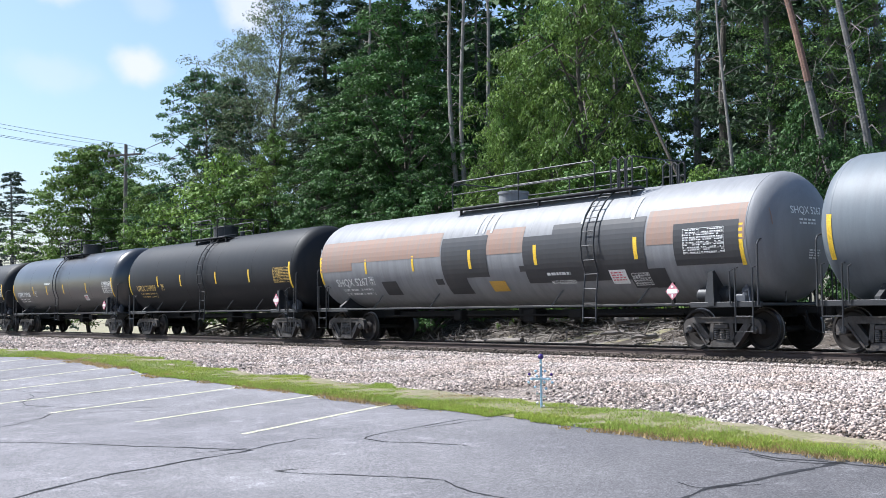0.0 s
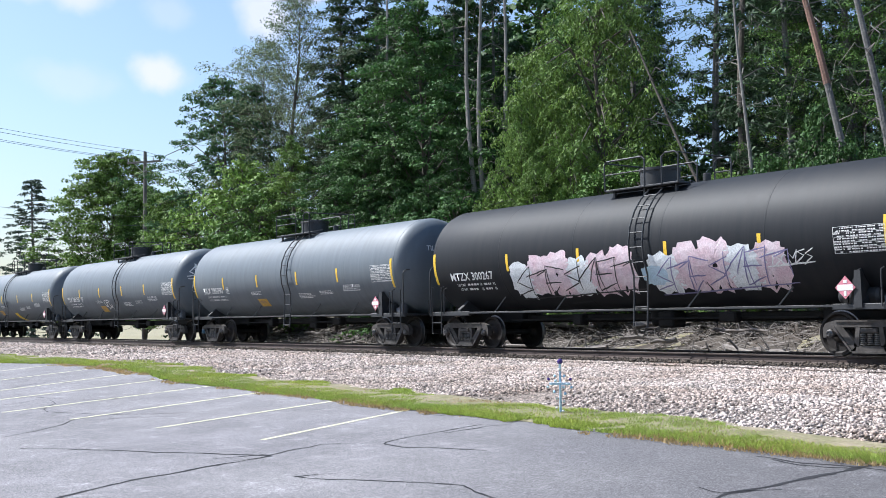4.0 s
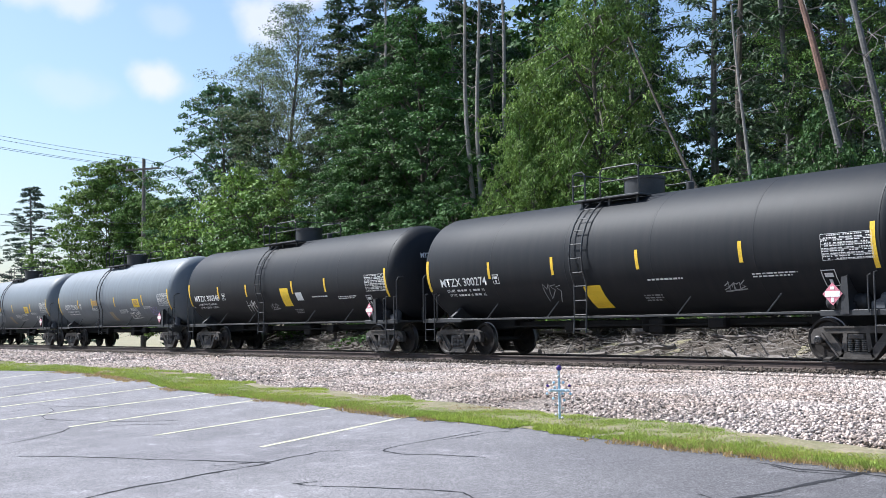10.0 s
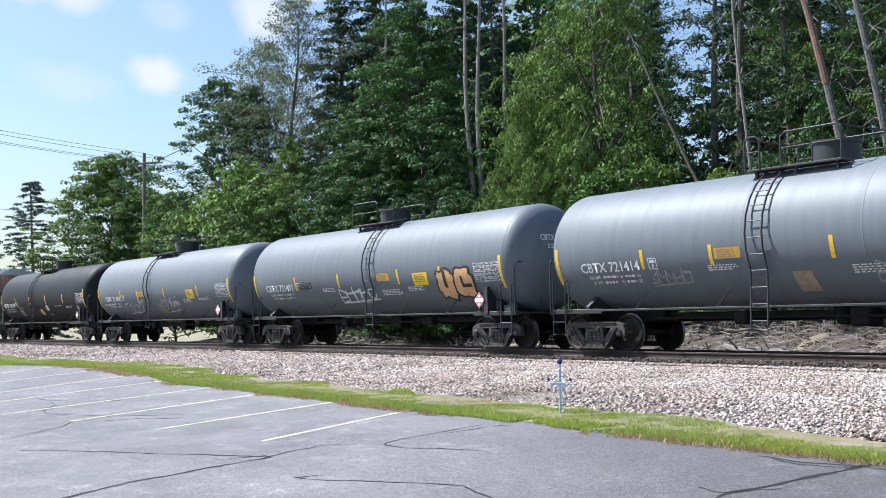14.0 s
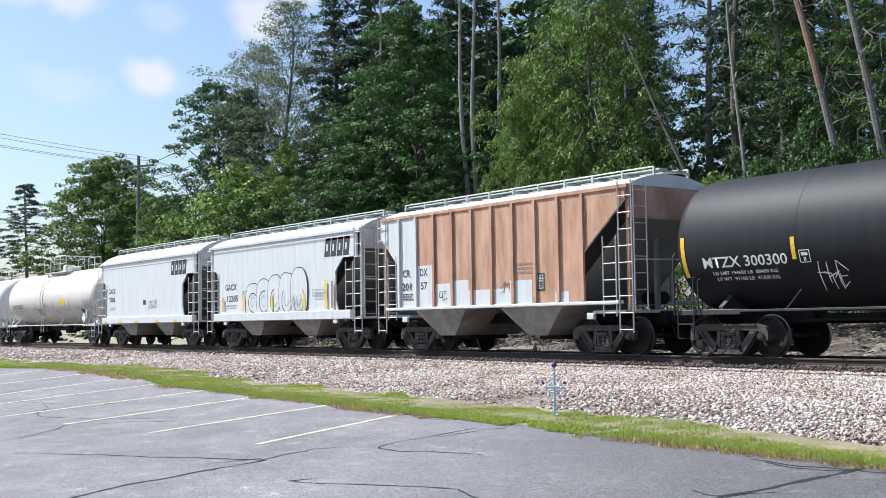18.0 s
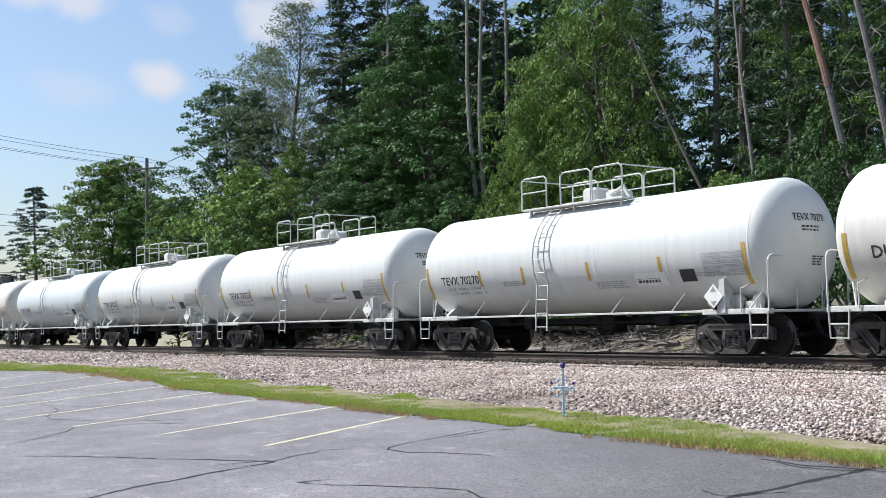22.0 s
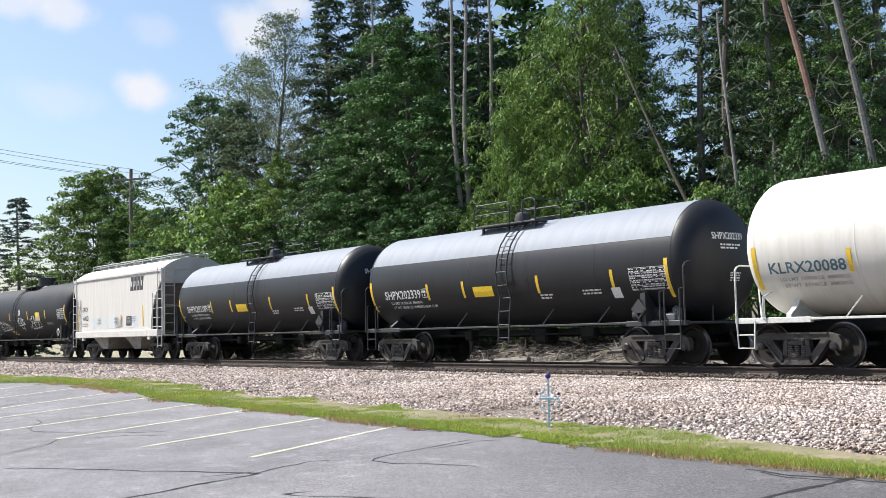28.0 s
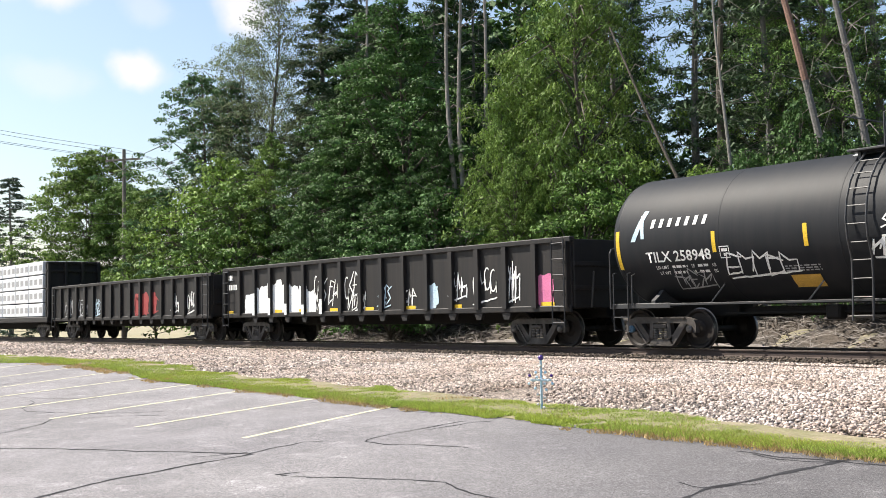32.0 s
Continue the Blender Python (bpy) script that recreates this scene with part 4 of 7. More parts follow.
# fallen timber on the bank
lr = random.Random(5)
for i in range(46):
    x, y = lr.uniform(-48, -12), lr.uniform(3.6, 8.5)
    a, ln = lr.uniform(-0.7, 0.7) + (math.pi if lr.random() < .5 else 0), lr.uniform(0.8, 4.2)
    r = lr.uniform(0.02, 0.11) if i > 8 else lr.uniform(0.1, 0.17)
    p = []
    for s in range(5):
        xx, yy = x + math.cos(a) * ln * (s / 4 - .5), y + math.sin(a) * ln * 0.5 * (s / 4 - .5)
        p.append((xx, yy, gz(xx, yy) + r + 0.09 + lr.uniform(-.02, .06)))
    g = Geo().tube(p, r, 7, r * 0.6)
    if r < 0.1:
        for s in (1, 2, 3):
            q = Vector(p[s])
            g.tube([q, q + Vector((lr.uniform(-.5, .5), lr.uniform(-.4, .2), lr.uniform(.1, .5)))], r * .4, 4, r * .2)
    thing("fallen_log" if r > 0.08 else "fallen_branch", "dry grey-brown fallen wood lying on the bank", "log", "fallen wood", shape=g, material=DEADWOOD, smooth=True)


# ---- utility pole and its wires ----
px, py = -71.0, 7.0
pole = thing("utility_pole", "weathered wooden utility pole with a crossarm", "utility pole", at=pose(px, py, gz(px, py), 0, 0, 33))
part("pole", Geo().tube([(0, 0, -.5), (0, 0, 12.6)], .17, 10, .11), DEADWOOD, pole, smooth=True)
part("crossarm", Geo().cbox(0, -.15, 11.9, 2.6, .1, .13, .01), DEADWOOD, pole)
for a in (-1.2, -.75, .75, 1.2):
    part("insulator", Geo().rev([(11.96, .03), (12.0, .05), (12.1, .05), (12.16, .02)], 10, "z", (a, -.15, 0)), S_GALV, pole)
for e in (-1, 1):
    part("brace", Geo().tube([(e * .75, -.15, 11.85), (0, -.17, 11.2)], .02, 5), S_GALV, pole)
WIRE = mat("wire", (0.12, 0.12, 0.13), 0.6)
base = gz(px, py)
for k, (a, z) in enumerate(((-1.2, 12.15), (-.75, 12.15), (1.2, 12.15), (0, 12.62), (0, 8.3), (0, 7.7))):
    ax, ay = a * math.cos(radians(33)), a * math.sin(radians(33))
    for e, run in ((1, 42), (-1, 40)):
        if e < 0 and k > 3:
            continue
        pts = [(px + ax + e * .545 * run * u, py + ay - e * .838 * run * u, base + z - 2.4 * u * (1 - u)) for u in (j / 12 for j in range(13))]
        thing("overhead_wire", "thin dark overhead wire between poles", "wire", "overhead wires", shape=Geo().tube(pts, .012, 5), material=WIRE)

# ---- small roadside cross ----
BLUE = mat("cross_blue", (0.3, 0.5, 0.66), 0.5, second=(0.62, 0.68, 0.72), scale=14, amount=0.8, grain=40)
VIOLET = mat("ball_violet", (0.06, 0.03, 0.2), 0.25, grain=40)
cx, cy = -10.66, -11.5
cross = thing("roadside_cross", "small pale blue roadside cross with ornaments on the verge", "cross", at=pose(cx, cy, gz(cx, cy) - .02, 0, 0, 36))
part("post", Geo().cbox(0, 0, .33, .028, .025, .7, .005), BLUE, cross)
part("arm", Geo().cbox(0, -.018, .42, .27, .02, .032, .005), BLUE, cross)
part("ball", Geo().rev([(.7 + .036 * -math.cos(a), .036 * math.sin(a)) for a in (math.pi * k / 10 for k in range(11))], 14, "z"), VIOLET, cross, "dark violet ball", smooth=True)
part("foot", Geo().cbox(0, 0, .01, .16, .1, .05, .01), S_WHITE, cross)
for a, z in ((-.14, .48), (.14, .48), (-.15, .38), (.15, .38), (-.06, .52), (.06, .52), (-.1, .42), (.1, .42), (-.05, .46), (.05, .38), (-.07, .32), (.07, .3), (0, .6), (-.04, .24), (.05, .2), (-.04, .12), (.04, .08), (-.08, .03), (.08, .03)):
    part("ornament", Geo().rev([(z - .02, 0), (z - .014, .014), (z, .02), (z + .014, .012), (z + .02, 0)], 7, "z", (a, -.04, 0)), VIOLET if abs(a) > .13 and z > .45 else (S_WHITE if z < .3 or abs(a) < .01 else BLUE), cross)

tree("shrub", -42.2, -11.4, 0.3, 15, LEAF_DARK, 1.1)


# ---- clouds: a far plain backdrop ----
def cloud_mat():
    m = bpy.data.materials.new("cloud")
    m.use_nodes = True
    n, l = m.node_tree.nodes, m.node_tree.links
    n.remove(n["Principled BSDF"])
    tc = n.new("ShaderNodeTexCoord")
    ns = n.new("ShaderNodeTexNoise")
    ns.inputs["Scale"].default_value, ns.inputs["Detail"].default_value = 0.011, 6
    l.new(tc.outputs["Object"], ns.inputs["Vector"])
    ln = n.new("ShaderNodeVectorMath")
    ln.operation = "LENGTH"
    l.new(tc.outputs["Generated"], ln.inputs[0])
    sub = n.new("ShaderNodeVectorMath")
    sub.operation = "SUBTRACT"
    sub.inputs[1].default_value = (0.5, 0.5, 0.5)
    l.new(tc.outputs["Generated"], sub.inputs[0])
    l.new(sub.outputs[0], ln.inputs[0])
    a = n.new("ShaderNodeMath")
    a.operation = "MULTIPLY_ADD"
    a.inputs[1].default_value, a.inputs[2].default_value = 0.55, 0.0
    l.new(ns.outputs[0], a.inputs[0])
    s = n.new("ShaderNodeMath")
    s.operation = "SUBTRACT"
    l.new(a.outputs[0], s.inputs[0])
    l.new(ln.outputs["Value"], s.inputs[1])
    r = n.new("ShaderNodeMapRange")
    r.interpolation_type = "SMOOTHSTEP"
    r.inputs[1].default_value, r.inputs[2].default_value, r.inputs[4].default_value = -0.16, 0.16, 0.85
    l.new(s.outputs[0], r.inputs[0])
    oi = n.new("ShaderNodeObjectInfo")
    k = n.new("ShaderNodeMath")
    k.operation = "MULTIPLY"
    l.new(r.outputs[0], k.inputs[0])
    l.new(oi.outputs["Alpha"], k.inputs[1])
    em = n.new("ShaderNodeEmission")
    em.inputs[0].default_value, em.inputs[1].default_value = (1.0, 0.97, 0.97, 1), 0.52
    tr = n.new("ShaderNodeBsdfTransparent")
    mx = n.new("ShaderNodeMixShader")
    l.new(k.outputs[0], mx.inputs[0])
    l.new(tr.outputs[0], mx.inputs[1])
    l.new(em.outputs[0], mx.inputs[2])
    l.new(mx.outputs[0], n["Material Output"].inputs[0])
    return m


CLOUD = cloud_mat()
for turn, lift, w, h, thick in ((67.7, 12.3, 120, 80, 1.0), (74.0, 16.2, 150, 75, 0.7), (71.6, 15.9, 130, 80, 0.8), (62.5, 15.4, 130, 120, 0.9), (71.8, 11.7, 190, 80, 0.3), (60.5, 16.6, 130, 70, 0.8), (67.2, 15.2, 110, 70, 0.3)):
    d = 2200
    w, h = w * .66, h * .66
    a, e = radians(turn), radians(lift)
    way = Vector((-math.sin(a) * math.cos(e), math.cos(a) * math.cos(e), math.sin(e)))
    at = Vector(EYE) + way * d
    me = Geo().add([(-w, -h, 0), (w, -h, 0), (w, h, 0), (-w, h, 0)], [(0, 1, 2, 3)]).mesh("cloud", fix=False)
    ob = thing("cloud_backdrop", "small soft white summer cloud in the sky", "cloud", "clouds", kind="structure", shape=me, material=CLOUD)
    ob.matrix_basis = look(at, at + way)
    ob.color = (1, 1, 1, thick)
    ob.visible_shadow = False


# ---- rolling stock ----
WHEEL_R = 0.457
def wheelset_mesh():
    g = Geo()
    for s in (-1, 1):
        g.rev([(s * 0.815, 0.0), (s * 0.815, 0.10), (s * 0.80, 0.16), (s * 0.755, 0.20), (s * 0.755, 0.36), (s * 0.805, 0.40), (s * 0.805, 0.452), (s * 0.70, 0.457),
               (s * 0.695, 0.485), (s * 0.67, 0.485), (s * 0.665, 0.40), (s * 0.72, 0.36), (s * 0.72, 0.2), (s * 0.64, 0.12), (s * 0.62, 0.09)], 36, "y")
    g.rev([(-1.06, 0.0), (-1.06, 0.07), (1.06, 0.07), (1.06, 0.0)], 12, "y")
    return g


MESH = {}
def shared(key, make, smooth=False):
    if key not in MESH:
        me = make().mesh(key, smooth)
        if key == "wheelset":
            me.materials.append(WHEEL)
            me.materials.append(TREAD)
            for q in me.polygons:
                r = math.hypot(q.center.x, q.center.z)
                if r > 0.43 and (abs(q.center.y) > 0.69):
                    q.material_index = 1
        MESH[key] = me
    return MESH[key]


def side_frame():
    """Cast side frame: arched top member, pedestal jaws, triangular windows and a deep middle, in the near plane of a bogie."""
    g = Geo()
    y0, y1 = -1.09, -0.95
    g.prism([(-1.06, .37), (-1.07, .56), (-1.0, .67), (-.76, .735), (.76, .735), (1.0, .67), (1.07, .56), (1.06, .37), (.99, .37), (.98, .5), (.8, .565), (.55, .59),
             (-.55, .59), (-.8, .565), (-.98, .5), (-.99, .37)], y0, y1)
    for e in (-1, 1):
        g.prism([(e * .82, .57), (e * .6, .59), (e * .29, .23), (e * .33, .1), (e * .43, .11)], y0, y1)
        g.prism([(e * .36, .2), (e * .24, .2), (e * .21, .6), (e * .3, .6)], y0, y1)
        g.prism([(e * .82, .575), (e * .78, .6), (e * .4, .13), (e * .43, .1)], y0 - .03, y0)
        g.cbox(e * .889, -1.0, 0.5, 0.24, 0.16, 0.14, 0.03)
    g.prism([(-.43, .11), (-.29, .22), (.29, .22), (.43, .11), (.37, .07), (-.37, .07)], y0, y1)
    g.prism([(-.43, .11), (.43, .11), (.37, .07), (-.37, .07)], y0 - .03, y0)
    g.prism([(-.76, .735), (-.76, .7), (.76, .7), (.76, .735)], y0 - .03, y0)
    g.cbox(0, -1.07, .52, .38, .12, .1, .02)
    return g


def springs():
    g = Geo()
    for x in (-.16, 0, .16):
        for k in range(6):
            g.rev([(-.016, .05), (-.01, .066), (.01, .066), (.016, .05)], 10, "z", (x, -1.05, 0.25 + k * 0.04))
    return g


def axle_cap():
    return Geo().rev([(-1.16, 0.0), (-1.16, .05), (-1.15, .06), (-1.13, .085), (-1.06, .09), (-1.06, 0.0)], 14, "y") \
        .box(0.03, -1.163, 0.03, .025, .02, .025).box(-0.03, -1.163, 0.02, .025, .02, .025).box(0, -1.163, -0.035, .025, .02, .025)


def bolster():
    return Geo().cbox(0, 0, 0.52, 0.36, 1.9, 0.26, 0.03).cbox(0, 0, 0.7, 0.5, 0.6, 0.16, 0.03).cbox(-.5, 0, .45, .1, 1.5, .12, .02).cbox(.5, 0, .45, .1, 1.5, .12, .02)


AXLES = []
def bogie(car, x, blue=False):
    for s in (-1, 1):
        turn = pose(x, 0, 0, 0, 0, 0) if s < 0 else pose(x, 0, 0, 0, 0, 180)
        fr = part("side_frame", shared("side_frame", side_frame), TRUCK, car, "cast steel bogie side frame", at=turn)
        part("spring_nest", shared("spring_nest", springs, True), SPRING, fr)
        for a in (-1, 1):
            part("axle_cap", shared("axle_cap", axle_cap, True), CAPBLUE if blue and a == s else SPRING, fr, "blue bearing cap" if blue and a == s else "", at=pose(a * 0.889, 0, WHEEL_R))
    part("bolster", shared("bolster", bolster), BLACKSTEEL, car, at=pose(x, 0, 0))
    for a in (-1, 1):
        w = part("wheelset", shared("wheelset", wheelset_mesh, True), WHEEL, car, "steel wheels on an axle", at=pose(x + a * 0.889, 0, WHEEL_R))
        AXLES.append((w, x + a * 0.889, car))


def coupler_mesh():
    return Geo().cbox(0.25, 0, 0.86, 0.75, 0.16, 0.18, 0.03).cbox(0.62, 0.03, 0.86, 0.22, 0.26, 0.28, 0.05).tube([(0.3, -.22, .75), (.5, -.26, .45), (.7, -.2, .4)], 0.025, 6)


class Marks:
    """Flat marks laid on a tank's near side (bent round it) or on a flat wall."""

    def __init__(self, car, r=None, zc=0, y=None, lift=0.006):
        self.car, self.r, self.zc, self.y, self.lift = car, r, zc, y, lift

    def bend(self, x, z):
        if self.r is None:
            return (x, self.y - self.lift, z)
        rr = self.r + self.lift
        a = (z - self.zc) / self.r
        a = math.asin(max(-0.999, min(0.999, a)))
        return (x, -rr * math.cos(a), self.zc + rr * math.sin(a))

    def geo(self, quads):
        """quads: x0, z0, x1, z1 rectangles, cut so that they follow the round."""
        g = Geo()
        for x0, z0, x1, z1, *sl in quads:
            sl = sl[0] if sl else 0.0
            n = max(1, int(abs(z1 - z0) / 0.12)) if self.r else 1
            for i in range(n):
                a, b = z0 + (z1 - z0) * i / n, z0 + (z1 - z0) * (i + 1) / n
                ka, kb = sl * (a - z0), sl * (b - z0)
                g.add([self.bend(x0 + ka, a), self.bend(x1 + ka, a), self.bend(x1 + kb, b), self.bend(x0 + kb, b)], [(0, 1, 2, 3)])
        return g

    def put(self, name, quads, material, label=""):
        return part(name, self.geo(quads).mesh(name, fix=False), material, self.car, label)

    def lines(self, x, z, w, rows, h, material, seed=0, name="stencil_text"):
        """Small print as rows of short bars."""
        q, rr = [], random.Random(seed + int(x * 10))
        for i in range(rows):
            u, zz = x, z - i * h * 1.9
            end = x + w * rr.uniform(0.75, 1)
            while u < end:
                k = rr.uniform(0.05, 0.16)
                q.append((u, zz, min(end, u + k), zz + h))
                u += k + 0.035
        return self.put(name, q, material)

    def scrawl(self, x, z, w, h, material, seed, thick=0.05, loops=6, label="spray-painted graffiti scrawl", name="graffiti"):
        """A tag of quick letter strokes with overshoots."""
        rr = random.Random(seed)
        n = max(2, loops)
        runs = []
        for k in range(n):
            x0, lw = x + w * k / n, w / n * 1.15
            up, low = z + h * rr.uniform(0.75, 1.1), z + h * rr.uniform(-0.08, 0.2)
            sl = rr.uniform(0.02, 0.16) * h
            a = (x0 + sl, up)
            b = (x0 - sl * .4, low)
            c = (x0 + lw + sl * .5, z + h * rr.uniform(0.5, 1.0))
            d = (x0 + lw * rr.uniform(.6, 1.1), z + h * rr.uniform(-0.05, 0.35))
            m = (x0 + lw * .5, z + h * rr.uniform(0.3, 0.7))
            kind = rr.randrange(5)
            if kind == 0:
                runs.append([b, a, m, c, d])
            elif kind == 1:
                runs += [[a, b], [m, c, d], [(x0 - lw * .1, m[1]), c]]
            elif kind == 2:
                ring = [(m[0] + lw * .42 * math.cos(t), m[1] + h * .3 * math.sin(t)) for t in (radians(60 + 25 * q) for q in range(13))]
                runs.append(ring + [d])
            elif kind == 3:
                runs += [[(c[0], up), (x0 + lw * .2, m[1] + h * .12), (x0 + lw * .9, m[1] - h * .1), b]]
            else:
                runs += [[a, b, d], [a, c], [(x0, m[1]), (x0 + lw * .8, m[1])]]
        if n > 3:
            runs.append([(x, z - h * .05), (x + w * .5, z + h * .02), (x + w * 1.05, z + h * .12)])
        first = None
        for pts in runs:
            fine = []
            for (a, b), (c, d) in zip(pts, pts[1:]):
                k = max(1, int(math.hypot(c - a, d - b) / 0.12))
                fine += [(a + (c - a) * q / k + rr.uniform(-1, 1) * thick * .25, b + (d - b) * q / k + rr.uniform(-1, 1) * thick * .25) for q in range(k)]
            fine.append(pts[-1])
            g = Geo()
            for q, (a, b) in enumerate(fine):
                (u, v), (e, f) = fine[max(0, q - 1)], fine[min(len(fine) - 1, q + 1)]
                ln = math.hypot(e - u, f - v) or 1
                wide = thick * (0.35 + 0.2 * math.sin(math.pi * q / max(1, len(fine) - 1)))
                ox, oz = -(f - v) / ln * wide, (e - u) / ln * wide
                g.v += [self.bend(a + ox, b + oz), self.bend(a - ox, b - oz)]
                if q:
                    g.f.append((2 * q - 2, 2 * q - 1, 2 * q + 1, 2 * q))
            if first is None:
                first = part(name, g.mesh(name, fix=False), material, self.car, label)
            else:
                part("stroke", g.mesh("stroke", fix=False), material, first)
            self.lift += .0004
        self.lift -= .0004 * len(runs)
        return first

    def blob(self, x, z, w, h, material, seed, label="", name="graffiti_fill", lift=0.0, lump=0.13, square=0.6):
        """A rounded, lumpy patch of paint."""
        rr = random.Random(seed)
        n = 28
        k = [rr.uniform(0.95 - lump, 0.95 + lump) for _ in range(n)]
        cx, cz = x + w / 2, z + h / 2
        g = Geo()
        old, self.lift = self.lift, self.lift + lift
        for s in (1.0, 0.66, 0.33):
            for i in range(n):
                a = 2 * math.pi * i / n
                c, d = math.cos(a), math.sin(a)
                c, d = math.copysign(abs(c) ** square, c), math.copysign(abs(d) ** square, d)
                g.v.append(self.bend(cx + w / 2 * s * k[i] * c, cz + h / 2 * s * k[i] * d))
        for j in range(2):
            for i in range(n):
                g.f.append((j * n + i, j * n + (i + 1) % n, (j + 1) * n + (i + 1) % n, (j + 1) * n + i))
        g.f.append(tuple(range(2 * n, 3 * n)))
        self.lift = old
        return part(name, g.mesh(name, fix=False), material, self.car, label)


def hand_wheel(x, y, z, r=.26):
    """A spoked hand wheel facing along the car."""
    g = Geo().tube([(x, y + r * math.cos(a), z + r * math.sin(a)) for a in (2 * math.pi * k / 20 for k in range(21))], .018, 6)
    for a in (0.4, 1.45, 2.5):
        dy, dz = r * math.cos(a), r * math.sin(a)
        g.tube([(x, y - dy, z - dz), (x, y + dy, z + dz)], .012, 5)
    return g


def rung_mesh():
    return Geo().tube([(-.22, 0, 0), (.22, 0, 0)], .013, 5)


def tank_profile(half, r, head):
    p = []
    for i in range(9):
        a = math.pi / 2 * i / 8
        p.append((-half - head * math.cos(a), r * math.sin(a)))
    n = 8
    for i in range(1, n):
        p.append((-half + 2 * half * i / n, r))
    return p + [(-x, rr) for x, rr in reversed(p[:9])]


def tank_car(label, L, TC, r, zc, half, paint, steel, head=0.62, top="hood", ladder=-1.25, sill=1.02, rails="tall", shell_label="", hood_x=-.4, walk_x=(-1.9, 2.4), number=""):
    """One tank wagon; x towards the head of the train, near side at -y."""
    car = thing("tank_car", label, "tank car", "cars of the freight train")
    part("tank_shell", Geo().rev(tank_profile(half, r, head), 64, "x", (0, 0, zc)), paint, car, shell_label, smooth=True)
    for x in (-half, half):
        part("weld_seam", Geo().rev([(x - .02, r + .0005), (x - .01, r + .003), (x + .01, r + .003), (x + .02, r + .0005)], 64, "x", (0, 0, zc)), paint, car, smooth=True)
    for i in range(1, 5):
        x = -half + 2 * half * i / 5
        part("weld_seam", Geo().rev([(x - .02, r + .0005), (x - .01, r + .004), (x + .01, r + .004), (x + .02, r + .0005)], 64, "x", (0, 0, zc)), paint, car, smooth=True)
    bogie(car, -TC / 2, "TILX" in number)
    bogie(car, TC / 2)
    end = L / 2
    pale = steel is S_WHITE
    for s in (-1, 1):
        m = pose(0, 0, 0, 0, 0, 0 if s > 0 else 180)
        part("coupler", shared("coupler", coupler_mesh), BLACKSTEEL, car, at=m @ pose(end - 0.75, 0, 0))
        part("stub_sill", Geo().cbox(TC / 2 - .3, 0, 0.9, 2.9 + (end - TC / 2 - 2.2), 0.55, 0.36, 0.03), BLACKSTEEL, car, at=m)
        part("saddle", Geo().prism([(-1.3, .98), (1.3, .98), (1.3, 1.12), (1.05, 1.3), (0.95, zc - r * .75), (-.95, zc - r * .75), (-1.05, 1.3), (-1.3, 1.12)], TC / 2 - .06, TC / 2 + .06, "yz")
             .prism([(TC / 2 - .22, 1.0), (TC / 2 + .1, 1.0), (TC / 2 - .02, 1.55), (TC / 2 - .14, 1.55)], -1.38, -1.24), steel, car, "bolster plate under the tank", at=m)
        part("end_platform", Geo().cbox(end - 1.15, 0, 1.0, 1.0, 2.75, 0.06, 0.01).cbox(end - 1.62, -1.36, 1.0, 1.9, 0.1, 0.12, .01).cbox(end - 1.62, 1.36, 1.0, 1.9, 0.1, 0.12, .01), steel, car, at=m)
        # hoop rail round the end, corner ladders and steps
        h = 2.2 if pale else 2.4
        x0, x1 = end - 1.75, end - 0.72
        part("handrail", Geo().tube([(x1, -1.42, .98), (x1, -1.42, h - .12), (x1, -1.36, h - .03), (x1, -1.26, h), (x1, 1.26, h), (x1, 1.36, h - .03), (x1, 1.42, h - .12), (x1, 1.42, .98)], 0.021, 6), steel, car, at=m)
        for yy in (-1.44, 1.44):
            inn = yy * .93
            if pale:
                part("step", Geo().tube([(x1 - .5, yy, 1.0), (x1 - .47, yy, .42), (x1 - .05, yy, .42), (x1 - .02, yy, 1.0)], 0.02, 6)
                     .tube([(x1 - .48, yy, .7), (x1 - .03, yy, .7)], .016, 6), steel, car, at=m)
                part("diagonal_brace", Geo().tube([(x1, inn * .5, h), (x1 - .6, inn, 1.02)], .019, 6), steel, car, at=m)
                part("grab_post", Geo().tube([(x1 - .72, yy, 1.0), (x1 - .72, yy, 1.5), (x1 - .72, inn * .8, 1.62)], .017, 6), steel, car, at=m)
            else:
                lad = part("corner_ladder", Geo().tube([(x1 - .58, inn, 1.8), (x1 - .58, yy, 1.78), (x1 - .58, yy, .42), (x1 - .12, yy, .42), (x1 - .12, yy, 1.78), (x1 - .12, inn, 1.8)], 0.019, 6), steel, car, at=m)
                part("rung", Geo().tube([(x1 - .58, yy, .74), (x1 - .12, yy, .74)], .015, 6), steel, lad)
                part("grab_post", Geo().tube([(x1 - .72, yy, 1.0), (x1 - .72, yy, 1.72), (x1 - .72, inn, 1.76)], .017, 6), steel, car, at=m)
        for y in (-.45, .45):
            part("rail_post", Geo().tube([(x1, y, 1.0), (x1, y, h)], .016, 6), steel, car, at=m)
        part("bolster_post", Geo().prism([(TC / 2 - .09, .98), (TC / 2 + .09, .98), (TC / 2 + .07, 1.72), (TC / 2 - .07, 1.72)], -1.44, -1.415)
             .prism([(-1.42, .98), (-1.42, 1.72), (-1.3, 1.76), (-.9, 1.3), (-.9, .98)], TC / 2 - .01, TC / 2 + .01, "yz"), steel, car, "upright bolster gusset", at=m)
